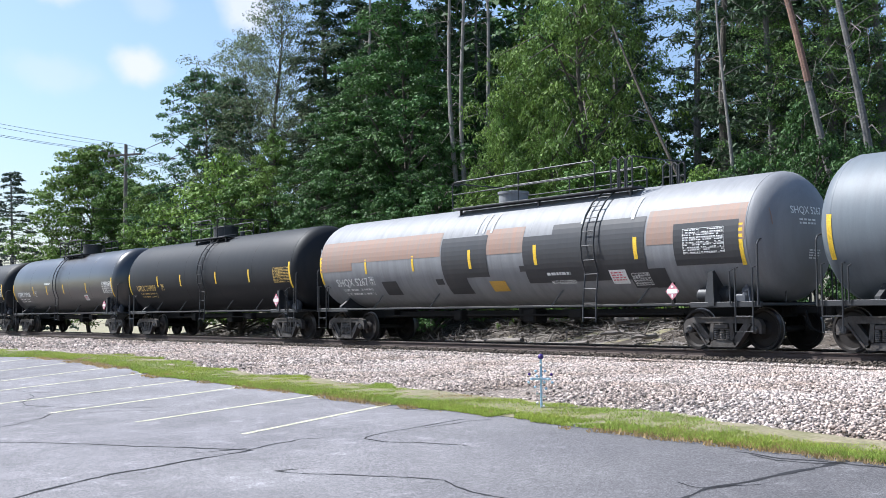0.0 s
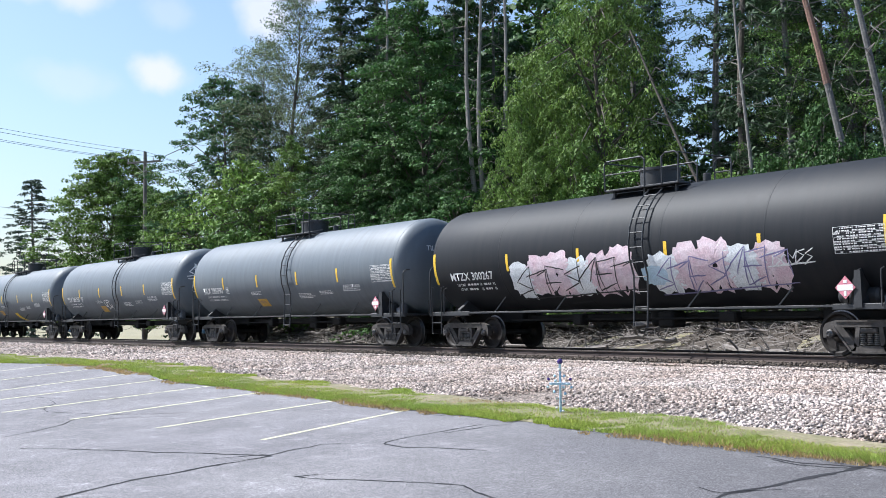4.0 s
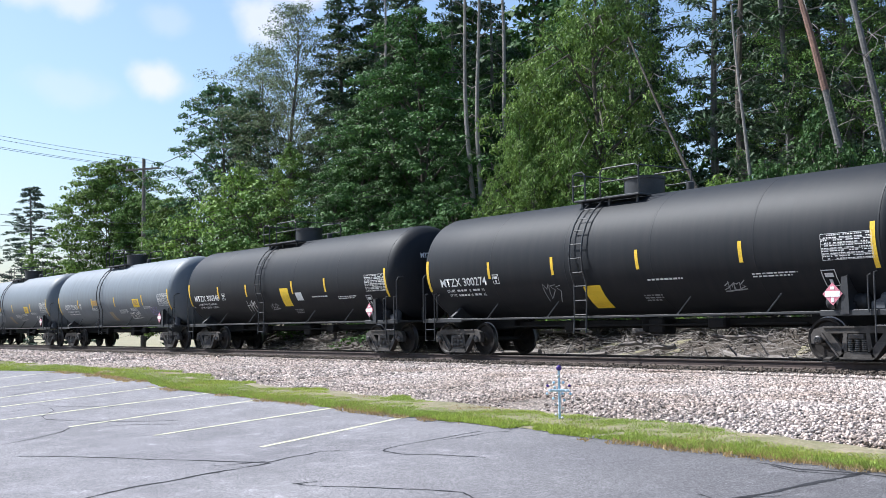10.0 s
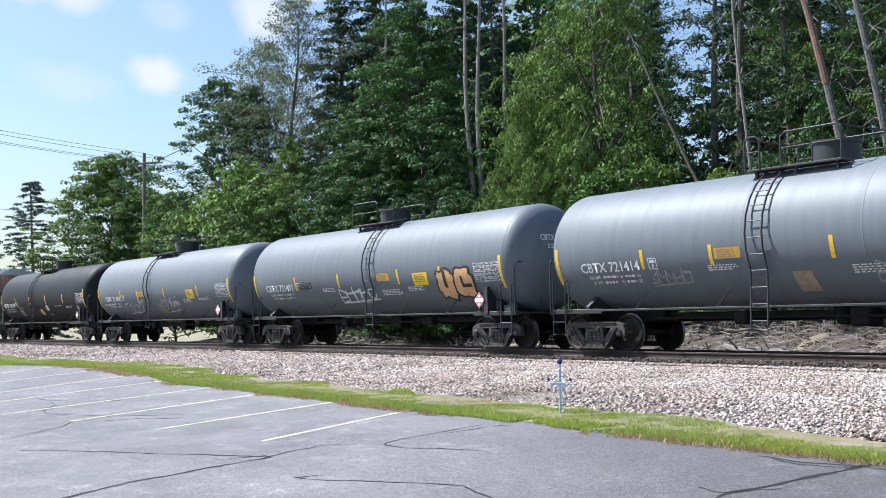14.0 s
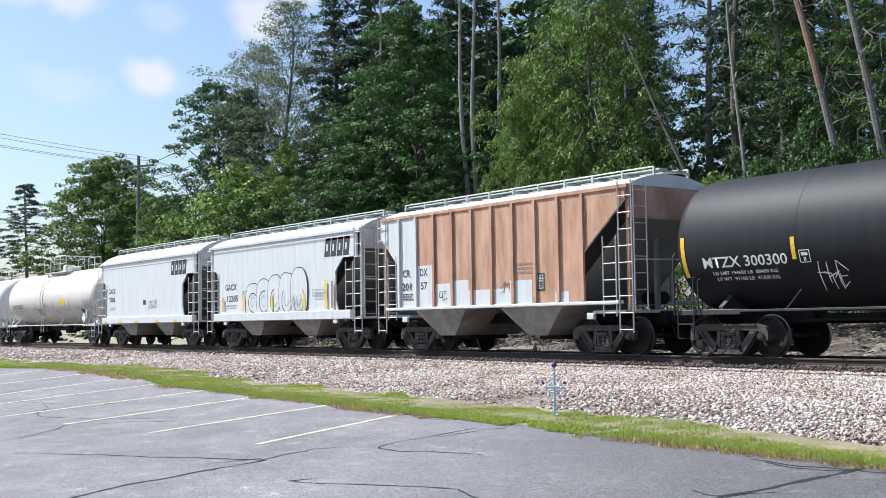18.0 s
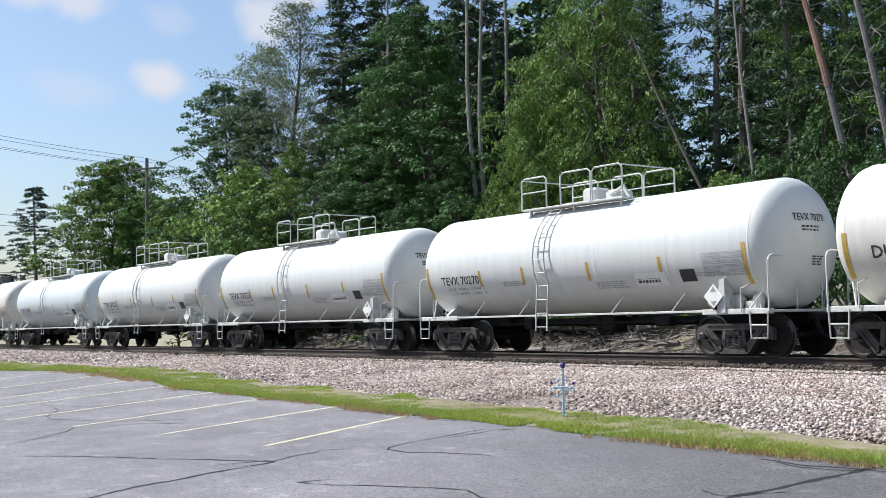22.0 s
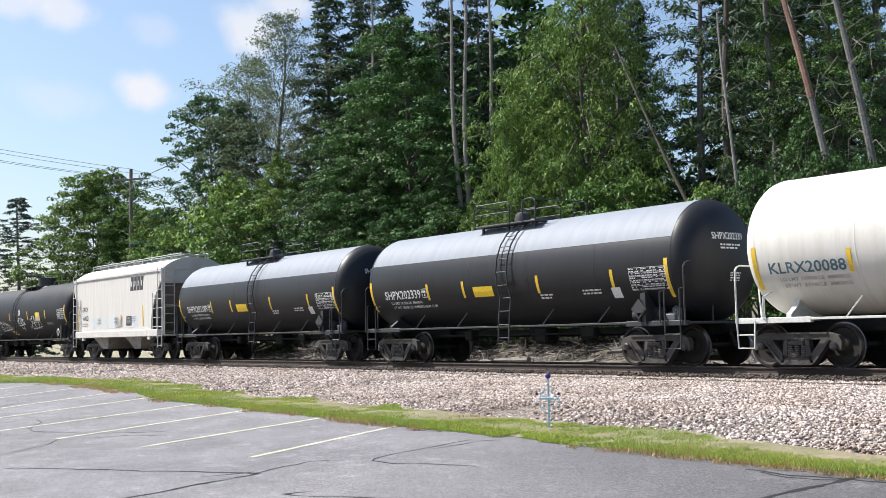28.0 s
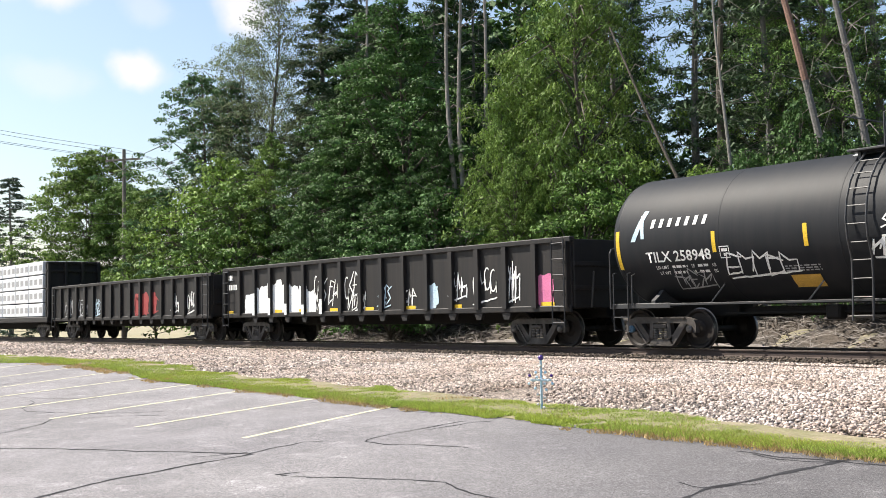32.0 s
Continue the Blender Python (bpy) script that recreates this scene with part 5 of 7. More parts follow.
        part("brake_valve", Geo().rev([(1.03, .1), (1.2, .13), (1.34, .12), (1.4, .05), (1.46, .05), (1.46, 0)], 12, "z", (TC / 2 + .62, -.95, 0)).cbox(TC / 2 + .5, -.98, 1.14, .34, .2, .18, .03)
             .tube([(TC / 2 + .35, -1.0, 1.2), (TC / 2 + .75, -1.08, 1.32), (TC / 2 + .8, -1.1, 1.05)], .025, 6).tube([(TC / 2 + .45, -.8, 1.04), (TC / 2 + .45, -.8, 1.62), (TC / 2 + .62, -.8, 1.7)], .03, 6), S_WHITE if pale else P_BAND, car, "brake valve and pipes", at=m)
        part("air_hose", Geo().tube([(end - .35, -.3, .85), (end - .2, -.33, .5), (end - .02, -.25, .38)], .025, 6), BLACKSTEEL, car, at=m)
    # side running bar with its struts
    for yy in (-1.38, 1.38):
        part("side_bar", Geo().cbox(0, yy, sill, L - 3.4, 0.05, 0.05, .005), steel, car)
        for x in (-TC * .36, -TC * .17, TC * .17, TC * .36):
            part("strut", Geo().tube([(x - .1, yy, sill), (x + .16, yy * .86, sill + .42)], .02, 5), steel, car)
    part("underframe", Geo().cbox(0, 0, 0.86, L - 5.2, .14, .16, .02).cbox(0, -.55, .8, TC - 3, .05, .05, .01).cbox(.7, -.3, .78, .5, .5, .4, .05)
         .cbox(-2.2, -.6, .8, .35, .3, .3, .04).cbox(2.8, -.7, .82, .5, .25, .25, .04).tube([(-TC / 2 + 1.4, .5, .75), (TC / 2 - 1.4, .5, .75)], .03, 6), BLACKSTEEL, car, "brake rigging under the tank")
    part("outlet_valve", Geo().rev([(.62, .1), (.66, .18), (.9, .2), (1.15, .25)], 16, "z"), BLACKSTEEL, car, smooth=True)
    part("air_reservoir", Geo().rev([(-.48, 0), (-.46, .12), (-.4, .17), (.4, .17), (.46, .12), (.48, 0)], 18, "x", (TC / 2 - .2, -1.0, 1.22)), steel, car, smooth=True)
    # ladder up the near side
    for k, s in ((1, -1), (2, 1)):
        lx = ladder
        rr = r + .1
        pts = [(lx, s * 1.5, .62), (lx, s * 1.46, 1.3)]
        for i in range(9):
            a = -0.45 + i * (1.95 / 8)
            pts.append((lx, s * rr * math.cos(a), zc + rr * math.sin(a)))
        lad = part("ladder", Geo().tube([(p[0] - .22, p[1], p[2]) for p in pts], .022, 6).tube([(p[0] + .22, p[1], p[2]) for p in pts], .022, 6), steel, car)
        g = Geo()
        tot = [Vector(p) for p in pts]
        ln = sum((b - a).length for a, b in zip(tot, tot[1:]))
        d, step_at = 0.0, 0.1
        for a, b in zip(tot, tot[1:]):
            seg = (b - a).length
            while step_at <= d + seg:
                p = a.lerp(b, (step_at - d) / seg)
                part("rung", shared("rung", rung_mesh), steel, lad, at=pose(p.x, p.y, p.z))
                step_at += 0.36
            d += seg
    tz = zc + r
    x0, x1 = walk_x
    if top == "hood":
        walkway(car, steel, x0, x1, tz, ladder, .68, 1)
        hood(car, steel, hood_x, tz, .5, .45)
        part("vent_valve", Geo().rev([(tz - .1, .1), (tz + .18, .1), (tz + .2, .07), (tz + .2, 0)], 14, "z", (hood_x + 1.5, 0, 0)), steel, car, smooth=True)
    elif top == "long":
        walkway(car, steel, x0, x1, tz, ladder, .72, 3)
        hood(car, P_FADED, hood_x, tz, .42, .34)
    elif top == "frame":
        walkway(car, steel, x0, x1, tz, ladder, .8, 2)
        part("valve_box", Geo().cbox(hood_x, 0, tz + .2, .55, .6, .42, .08), steel, car, "white valve housing")
        part("fill_dome", Geo().rev([(tz - .1, .34), (tz + .22, .34), (tz + .28, .25), (tz + .28, 0)], 24, "z", (hood_x + .85, 0, 0)), steel, car, smooth=True)
        part("vent_pipe", Geo().tube([(hood_x + .85, -.3, tz + .15), (hood_x + 1.4, -.4, tz + .3), (hood_x + 1.6, -.4, tz)], .05, 8), steel, car)
    elif top == "two":
        walkway(car, S_BLACK, x0, x1, tz, ladder, .72, 1)
        hood(car, P_BAND, hood_x, tz, .55, .42)
        hood(car, P_BAND, hood_x + 1.45, tz, .42, .42)
    elif top == "valve":
        walkway(car, steel, x0, x1, tz, ladder, .55, 1)
        part("valve_dome", Geo().rev([(tz - .1, .24), (tz + .18, .24), (tz + .3, .2), (tz + .36, .1), (tz + .37, 0)], 20, "z", (hood_x, 0, 0)), steel, car, "round valve dome", smooth=True)
        part("manway", Geo().rev([(tz - .1, .3), (tz + .1, .3), (tz + .12, 0)], 20, "z", (hood_x + 1.0, 0, 0)), steel, car, smooth=True)
    return car


def hood(car, steel, x, tz, r, tall):
    h = part("hood", Geo().rev([(tz - .15, r), (tz + tall, r), (tz + tall, 0)], 32, "z", (x, 0, 0)), steel, car, "round valve housing on top", smooth=True)
    part("hood_lid", Geo().rev([(tz + tall - .05, r + .03), (tz + tall + .02, r + .03), (tz + tall + .04, r * .7), (tz + tall + .05, 0)], 32, "z", (x, 0, 0)), steel, h, smooth=True)


def walkway(car, steel, x0, x1, tz, ladder, tall, bays):
    """Top platform: grating strips each side, posts and rails with a gap at the ladder."""
    h = tz + tall
    for s in (-1, 1):
        part("walkway_grating", Geo().cbox((x0 + x1) / 2, s * .74, tz - .06, x1 - x0, .45, .05, .01), steel, car)
        for x in (x0 + .2, (x0 + x1) / 2, x1 - .2):
            part("walkway_bracket", Geo().box(x, s * .8, tz - .26, .06, .06, .36), steel, car)
        spans = [(x0, ladder - .28)] if ladder - .28 - x0 > .3 else []
        a = ladder + .28
        for k in range(bays):
            spans.append((a + (x1 - a) * k / bays + (.06 if k else 0), a + (x1 - a) * (k + 1) / bays))
        for a, b in spans:
            rail = part("platform_rail", Geo().tube([(a, s * .96, tz - .06), (a, s * .96, h - .08), (a + .1, s * .96, h), (b - .1, s * .96, h), (b, s * .96, h - .08), (b, s * .96, tz - .06)], .022, 6), steel, car)
            part("mid_rail", Geo().tube([(a, s * .96, (tz + h) / 2), (b, s * .96, (tz + h) / 2)], .016, 6), steel, rail)
            if b - a > 1.6:
                part("rail_post", Geo().tube([((a + b) / 2, s * .96, tz - .06), ((a + b) / 2, s * .96, h)], .018, 6), steel, rail)
    for x in (x0, x1):
        part("platform_end_rail", Geo().tube([(x, -.96, h - .03), (x, .96, h - .03)], .018, 6), steel, car)


CARS = []
PLACES = [5.2, -14.22, -33.56, -49.97, -67.12, -84.18, -101.22, -118.22, -135.3, -152.34, -169.43, -186.58, -203.57, -220.52, -237.44, -254.35, -271.57, -283.24, -295.86, -307.86, -324.32, -338.59, -352.85, -367.05, -381.21, -395.76, -410.33, -424.9, -439.41, -451.26, -468.31, -488.47, -508.11, -530.61]


def length(i):
    return PLACES[i] - PLACES[i + 1]


def enter(car, i):
    CARS.append((car, (PLACES[i] + PLACES[i + 1]) / 2))
    return car


def fit_text(mk, s, x0, x1, z, h, material, label="stencilled reporting mark"):
    """Lettering stretched to the width from x0 to x1."""
    me = text_mesh(s, h * 0.9)
    w = max(v.co.x for v in me.vertices)
    k = (x1 - x0) / w
    for v in me.vertices:
        v.co = mk.bend(x0 + v.co.x * k, z + v.co.y)
    return part("lettering", me, material, mk.car, label)


WEIGHTS = {"SHPX202339": ("LD LMT 195500 LB  88450KG", "LT WT  68000 LB  30850KG NEW 12-99"), "SHPX202189": ("LD LMT 195500 LB  88700KG", "LT WT  67500 LB  30600KG"),
           "KLRX20088": ("LD LMT 195900 LB  88850KG", "LT WT  67100 LB  30450KG"), "MTZX 300348": ("LD LMT 194600 LB  88350 KG", "LT WT  91200 LB  41350 KG"),
           "MTZX 300300": ("LD LMT 194600 LB  88400 KG", "LT WT  91100 LB  41330 KG")}


def load_lines(mk, x, z, number, ink, seed):
    """The two lines of weights under a reporting mark; worn figures are bars."""
    for k in range(2):
        z0 = z - .16 - .13 * k
        if number in WEIGHTS:
            t = WEIGHTS[number][k]
            fit_text(mk, t, x + .06 * k, x + .06 * k + .066 * len(t), z0, .08, ink, "stencilled weights")
            continue
        fit_text(mk, ("LD LMT", "LT WT")[k], x + .06 * k, x + .38, z0, .08, ink, "stencilled words")
        mk.lines(x + .48, z0 + .01, .5, 1, .055, ink, seed + k)
        fit_text(mk, "LB", x + 1.04, x + 1.13, z0, .08, ink, "stencilled words")
        mk.lines(x + 1.22, z0 + .01, .36, 1, .055, ink, seed + k + 9)
        fit_text(mk, "KG", x + 1.62, x + 1.72, z0, .08, ink, "stencilled words")


def table_mark(mk, x, z, w=0.95, h=0.55, material=None, back=None):
    if back:
        mk.put("data_panel", [(x - .06, z - .06, x + w + .06, z + h + .06)], back, "panel for loading data")
    q = []
    mk.lift += .004
    rows = 10
    rr = random.Random(int(x * 7 + z * 31))
    for r in range(rows):
        z0 = z + h * r / rows
        if r % 2 == 0:
            q.append((x, z0, x + w, z0 + .006))
        for c in range(6):
            a, e = x + w * c / 6 + .012, x + w * (c + 1) / 6 - .012
            while a < e:
                k = rr.uniform(.025, .07)
                if rr.random() < .8:
                    q.append((a, z0 + h / rows * .3, min(e, a + k), z0 + h / rows * .72))
                a += k + .014
    q += [(x, z + h, x + w, z + h + .008), (x, z, x + .008, z + h), (x + w * .4, z, x + w * .4 + .006, z + h), (x + w, z, x + w + .008, z + h)]
    mk.put("data_table", q, material or WHITEMARK, "stencilled table of loading data")
    mk.lift -= .004


def box_mark(mk, x, z, s, material):
    t = .018
    mk.put("plate_mark", [(x, z, x + s, z + t), (x, z + s - t, x + s, z + s), (x, z, x + t, z + s), (x + s - t, z, x + s, z + s), (x + .2 * s, z + .55 * s, x + .8 * s, z + .8 * s), (x + .38 * s, z + .15 * s, x + .6 * s, z + .42 * s)], material)


def placard(car, x, z, material_a, material_b, size=.2, y=-1.47):
    """Diamond board on a small bracket by the bolster."""
    p = part("placard", Geo().prism([(x - size, z), (x, z - size), (x + size, z), (x, z + size)], y, y + .012), material_a, car, "diamond hazard placard")
    k = size * .8
    if material_b is WHITEMARK:
        part("placard_band", Geo().box(x, y - .003, z, size * 1.5, .006, size * .5), material_b, p)
        part("placard_base", Geo().box(x, y - .004, z - size * .52, size * .25, .006, size * .4).box(x, y - .004, z + size * .52, size * .35, .006, size * .25), material_b, p)
        part("placard_bracket", Geo().box(x, y + .035, z - .05, .08, .05, .5), BLACKSTEEL, p)
        return
    part("placard_band", Geo().prism([(x - k, z), (x - k * .5, z + k * .5), (x + k * .5, z + k * .5), (x + k, z), (x, z - k)] if material_b is BLACKMARK else
         [(x - k * .45, z + k * .45), (x, z + k), (x + k * .45, z + k * .45)], y - .005, y), material_b, p)
    part("placard_base", Geo().prism([(x - k * .4, z - k * .5), (x + k * .4, z - k * .5), (x, z - k)], y - .005, y), material_b, p)
    part("placard_bracket", Geo().box(x, y + .035, z - .05, .08, .05, .5), BLACKSTEEL, p)


class HeadMarks(Marks):
    """Marks on the domed end that faces the head of the train: x runs across, z up."""

    def __init__(self, car, r, zc, half, head):
        self.car, self.r, self.zc, self.half, self.head, self.lift = car, r, zc, half, head, .012

    def bend(self, y, z):
        k = max(0.0, 1 - (y * y + (z - self.zc) ** 2) / self.r ** 2)
        return (self.half + self.head * math.sqrt(k) + self.lift, y, z)


def wrap(car, name, r, zc, x0, x1, a0, a1, material, label="", lift=.004, n=40):
    """A coat of paint round a tank: angles from the near side (0) over the top (90) to the far side (180)."""
    g = Geo()
    m = 2
    rr = r + lift
    for i in range(n + 1):
        a = radians(a0 + (a1 - a0) * i / n)
        for x in (x0, x1):
            g.v.append((x, -rr * math.cos(a), zc + rr * math.sin(a)))
    for i in range(n):
        g.f.append((2 * i, 2 * i + 1, 2 * i + 3, 2 * i + 2))
    return part(name, g.mesh(name, smooth=True, fix=False), material, car, label)


def std_tank(i, label, paint, steel, number, ink, text_x=(-7.0, -4.95), tz=1.93, th=0.25, r=1.53, zc=2.55, ladder=.5, stripe_x=(-4.74, -1.85, 1.2, 4.0),
             zl=2.36, stripe=None, table=True, end_ink=None, top="hood", hood_x=-.1, walk_x=(-1.26, 1.2), plac="pink", box=True, tail=1.12, prints=True, bar_ink=None, panel=None):
    L = length(i)
    half = L / 2 - tail
    head = .66
    car = tank_car(label, L, L - 3.93, r, zc, half, paint, steel, head=head, top=top, ladder=ladder, hood_x=hood_x, walk_x=walk_x, number=number)
    mk = Marks(car, r, zc)
    for x in stripe_x:
        mk.put("reflector", [(x - .05, zl - .23, x + .05, zl + .23)], stripe or YELLOW, "yellow reflective strip")
    for x in (-half - .02, half - .12):
        mk.put("reflector", [(x - .055, zl - .5, x + .055, zl + .4)], stripe or YELLOW, "long yellow reflective strip")
    fit_text(mk, number, text_x[0], text_x[1], tz, th, ink)
    bi = bar_ink or ink
    load_lines(mk, text_x[0] + .22, tz, number, bi, i)
    if box:
        box_mark(mk, text_x[1] + .28 if box is True else box, tz, .26, bi)
    if table:
        table_mark(mk, half - 1.3, zl - .3, 1.15, .52, bi, panel)
    if prints:
        mk.lines(-2.5, 1.95, .9, 3, .025, bi, i + 1)
        mk.lines(1.1, 1.8, 1.1, 4, .025, bi, i + 2)
        mk.lines(2.6, 1.85, .9, 3, .025, bi, i + 3)
        mk.lines(4.2, 1.88, 1.1, 2, .028, bi, i + 4)
    hm = HeadMarks(car, r, zc, half, head)
    me = text_mesh(number, .16)
    w = max(v.co.x for v in me.vertices)
    for v in me.vertices:
        v.co = hm.bend(-.62 + v.co.x * 1.05 / w, zc + .45 + v.co.y)
    part("lettering", me, end_ink or ink, car, "stencilled reporting mark on the tank end")
    hm.lines(-.4, zc + .3, .7, 2, .04, end_ink or ink, i)
    hm.lines(-.1, zc - .35, .45, 4, .03, end_ink or ink, i + 5)
    if plac == "pink":
        placard(car, half - 1.1, 1.38, PLACARD, WHITEMARK, .23)
    elif plac == "white":
        placard(car, half - .95, 1.35, WHITEMARK, GREYMARK, .27, -1.5)
    elif plac == "black":
        placard(car, half - .95, 1.35, S_BLACK, BLACKMARK, .24, -1.5)
    return enter(car, i), mk, hm, half


# the tank cars, from the head of the train back
GREY_TEXT = "grey-painted tank car with yellow reflective strips on the rails"
car, mk, hm, half = std_tank(0, "dark grey tank car with a long yellow strip at its end", P_GREY, S_BLACK, "UTLX 64", WHITEMARK, box=False, plac="")
bpy.data.objects.remove([o for o in car.children if o.name.startswith("lettering")][0])

# faded patchwork tank
car, mk, hm, half = std_tank(1, "faded grey and orange tank car with black repainted patches", P_FADED, S_BLACK, "SHQX 5267", WHITEMARK, (-7.9, -6.05), 1.77, .26, 1.45, 2.5, 4.0,
                             (-6.0, -3.47), 2.35, None, False, top="long", hood_x=-.5, walk_x=(-2.1, 5.0), plac="", prints=False, box=-5.95, tail=1.0)
for x0, z0, x1, z1 in ((-8.7, 2.5, -2.1, 3.2), (-.12, 2.45, 1.5, 3.14), (5.85, 2.4, 8.66, 3.2), (-8.7, 2.25, -6.8, 2.5)):
    mk.put("faded_patch", [(x0, z0, x1, z1)], P_RUSTFADE, "sun-faded orange paint")
mk.lift = .01
for x0, z0, x1, z1 in ((-2.05, 1.86, .0, 3.0), (-2.05, 1.42, -1.04, 1.86), (1.5, 1.64, 5.78, 2.85), (2.6, 2.85, 5.78, 3.1), (5.78, 1.43, 6.3, 1.87), (-5.3, 1.45, -4.5, 1.86), (6.67, 1.9, 8.5, 2.84), (-2.5, 1.7, -2.15, 1.86), (1.3, 1.95, 1.5, 2.1)):
    mk.put("black_patch", [(x0, z0, x1, z1)], P_PATCH, "black repaint patch")
mk.lift = .014
for x in (-.75, 1.98, 5.5):
    mk.put("reflector", [(x - .06, 2.1, x + .06, 2.62)], YELLOW, "yellow reflective strip")
table_mark(mk, 6.95, 2.15, 1.15, .55)
mk.put("sign", [(-.12, 1.46, .54, 1.74)], ORANGE, "orange warning sign")
mk.lines(2.3, 1.82, .95, 1, .07, WHITEMARK, 4)
fit_text(mk, "NOT-ODORIZED", 2.35, 3.25, 1.6, .1, WHITEMARK, "stencilled words")
for x0, z0, x1, z1 in ((4.5, 1.55, 5.05, 1.88),):
    mk.put("notice", [(x0, z0, x1, z1)], WHITEMARK, "white notice panel")
mk.lift = .018
mk.lines(4.55, 1.8, .45, 4, .03, PINK, 3)
mk.lift = .014
table_mark(mk, 5.2, 1.5, .55, .28, None, P_PATCH)
placard(car, 6.6, 1.32, PLACARD, WHITEMARK, .2, -1.42)
for s, a in ((-.6, .5), (-.3, .62), (.05, .5), (3.6, .6), (5.3, .5)):
    mk.put("paint_run", [(s, 3.05, s + .1, 3.6)], GREYMARK)
hm.lift = .016
hm.put("faded_patch", [(-1.1, zz, 1.1, zz + .12) for zz in (2.7, 2.82, 2.94)], P_RUSTFADE, "sun-faded orange paint")

std_tank(2, "matt black tank car with ochre stencilled lettering", P_BLACK, S_BLACK, "UTLX 210959", UTL_YELLOW, (-6.5, -4.5), 1.95, .26, r=1.51, zc=2.52, ladder=.15,
         stripe_x=(-4.2, -1.9, 1.35, 4.1), zl=2.31, end_ink=WHITEMARK, bar_ink=UTL_YELLOW, hood_x=-.75, walk_x=(-2.0, 1.1), tail=.95, box=-3.9, prints=False)
car, mk, hm, half = std_tank(3, "glossy black tank car with white stencilled lettering", P_GLOSS, S_BLACK, "CBTX 739308", WHITEMARK, (-6.85, -4.7), 1.96, .27, ladder=-.33,
                             stripe_x=(-4.05, -1.85, .72, 3.95), zl=2.25, hood_x=.85, walk_x=(-1.35, 1.8), box=-3.85, prints=False)
mk.lines(-2.1, 2.6, 1.0, 2, .03, WHITEMARK, 4)
mk.put("notice", [(3.45, 1.65, 3.95, 1.92)], WHITEMARK, "white and red notice")
mk.lines(3.5, 1.82, .4, 3, .03, PINK, 3)

car, mk, hm, half = std_tank(4, "black tank car with two large pale graffiti pieces", P_BLACK, S_BLACK, "MTZX 300267", WHITEMARK, (-6.75, -4.8), 1.95, .24, stripe_x=(-4.1, -1.3, 1.64, 4.3), ladder=.8, prints=False, zl=2.36,
                             hood_x=.15, walk_x=(-.85, 1.6), box=-3.95)
for base, n, w in ((-4.0, 6, 4.5), (1.1, 5, 3.75)):
    mk.lift = .008
    for k in range(n):
        mk.blob(base + w * k / n - .1, 1.36 + .05 * (k % 2), w / n + .22, 1.0 + .12 * (k % 3), G_PINK if k % 3 else G_WHITE, k + int(base * 3), "pale pink and white graffiti fill")
    mk.lift = .012
    mk.scrawl(base, 1.42, w, .95, BLACKMARK if base < 0 else G_PURPLE, 3, .03, 7, "dark graffiti outline")
mk.lift = .009
mk.blob(.75, 1.6, .8, .45, G_BLUE, 6, "pale blue graffiti cloud")
mk.scrawl(4.4, 1.9, 1.15, .32, WHITEMARK, 8, .035, 6, "white graffiti tag")

GREYS = [(5, "TILX 285090", .5, (-4.74, -1.85, 1.2, 4.0), -2.2), (6, "TILX 285150", .5, (-4.74, -1.85, 1.2, 4.0), -2.2),
         (7, "TILX 285115", -1.04, (-4.73, -2.07, 1.22, 4.13), -3.3), (8, "TILX 285016", .6, (-4.63, -1.56, 1.5, 4.38), -1.7)]
for i, num, lad, st, ox in GREYS:
    car, mk, hm, half = std_tank(i, GREY_TEXT, P_GREY, S_BLACK, num, WHITEMARK, (-6.65, -4.88), 1.98, .26, ladder=lad, stripe_x=st, box=False,
                                 walk_x=(-1.78, .74) if i == 7 else (-1.27, 1.2), hood_x=-.05)
    mk.lift = .01
    box_mark(mk, -4.55, 1.95, .24, WHITEMARK)
    fit_text(mk, "AAR ST-420", 4.25, 5.3, 1.93, .12, WHITEMARK, "stencilled words")
    mk.put("sign", [(ox, 1.42, ox + .72, 1.7)], ORANGE, "weathered orange sign")
    mk.lift = .014
    mk.lines(ox + .1, 1.6, .5, 2, .03, P_RUSTFADE, i)
    if i == 6:
        car["label"] = "grey tank car with white graffiti on its domed end"
        hm.scrawl(-1.05, 2.75, 1.25, .62, WHITEMARK, 5, .05, 4, "white graffiti letters on the tank end")
        hm.scrawl(-.85, 2.2, 1.2, .5, WHITEMARK, 9, .05, 4, "white graffiti letters on the tank end")
        mk.scrawl(-1.45, 1.55, .9, .5, WHITEMARK, 2, .05, 3, "white graffiti tag")
    if i == 7:
        car["label"] = "grey tank car with a tilted yellow sign and rain streaks"
        mk.put("sign", [(-.5, 1.09, .1, 1.54)], SIGNYELLOW, "tilted bright yellow sign")
    if i == 8:
        car["label"] = "grey tank car with two white graffiti tags"
        mk.scrawl(-4.2, 1.75, .95, .38, WHITEMARK, 4, .04, 3, "white graffiti tag")
        mk.scrawl(-4.3, 1.3, 1.8, .42, WHITEMARK, 5, .035, 5, "white graffiti tag")
        mk.scrawl(-.95, 1.75, 1.1, .4, WHITEMARK, 6, .06, 3, "white graffiti tag")
        mk.scrawl(-1.0, 1.3, 1.4, .42, WHITEMARK, 7, .035, 4, "white graffiti tag")
        mk.scrawl(5.5, 1.6, .9, .35, WHITEMARK, 8, .04, 4, "white graffiti tag")
        mk.scrawl(3.4, 1.5, .6, .2, BLACKMARK, 9, .03, 4, "dark graffiti tag")
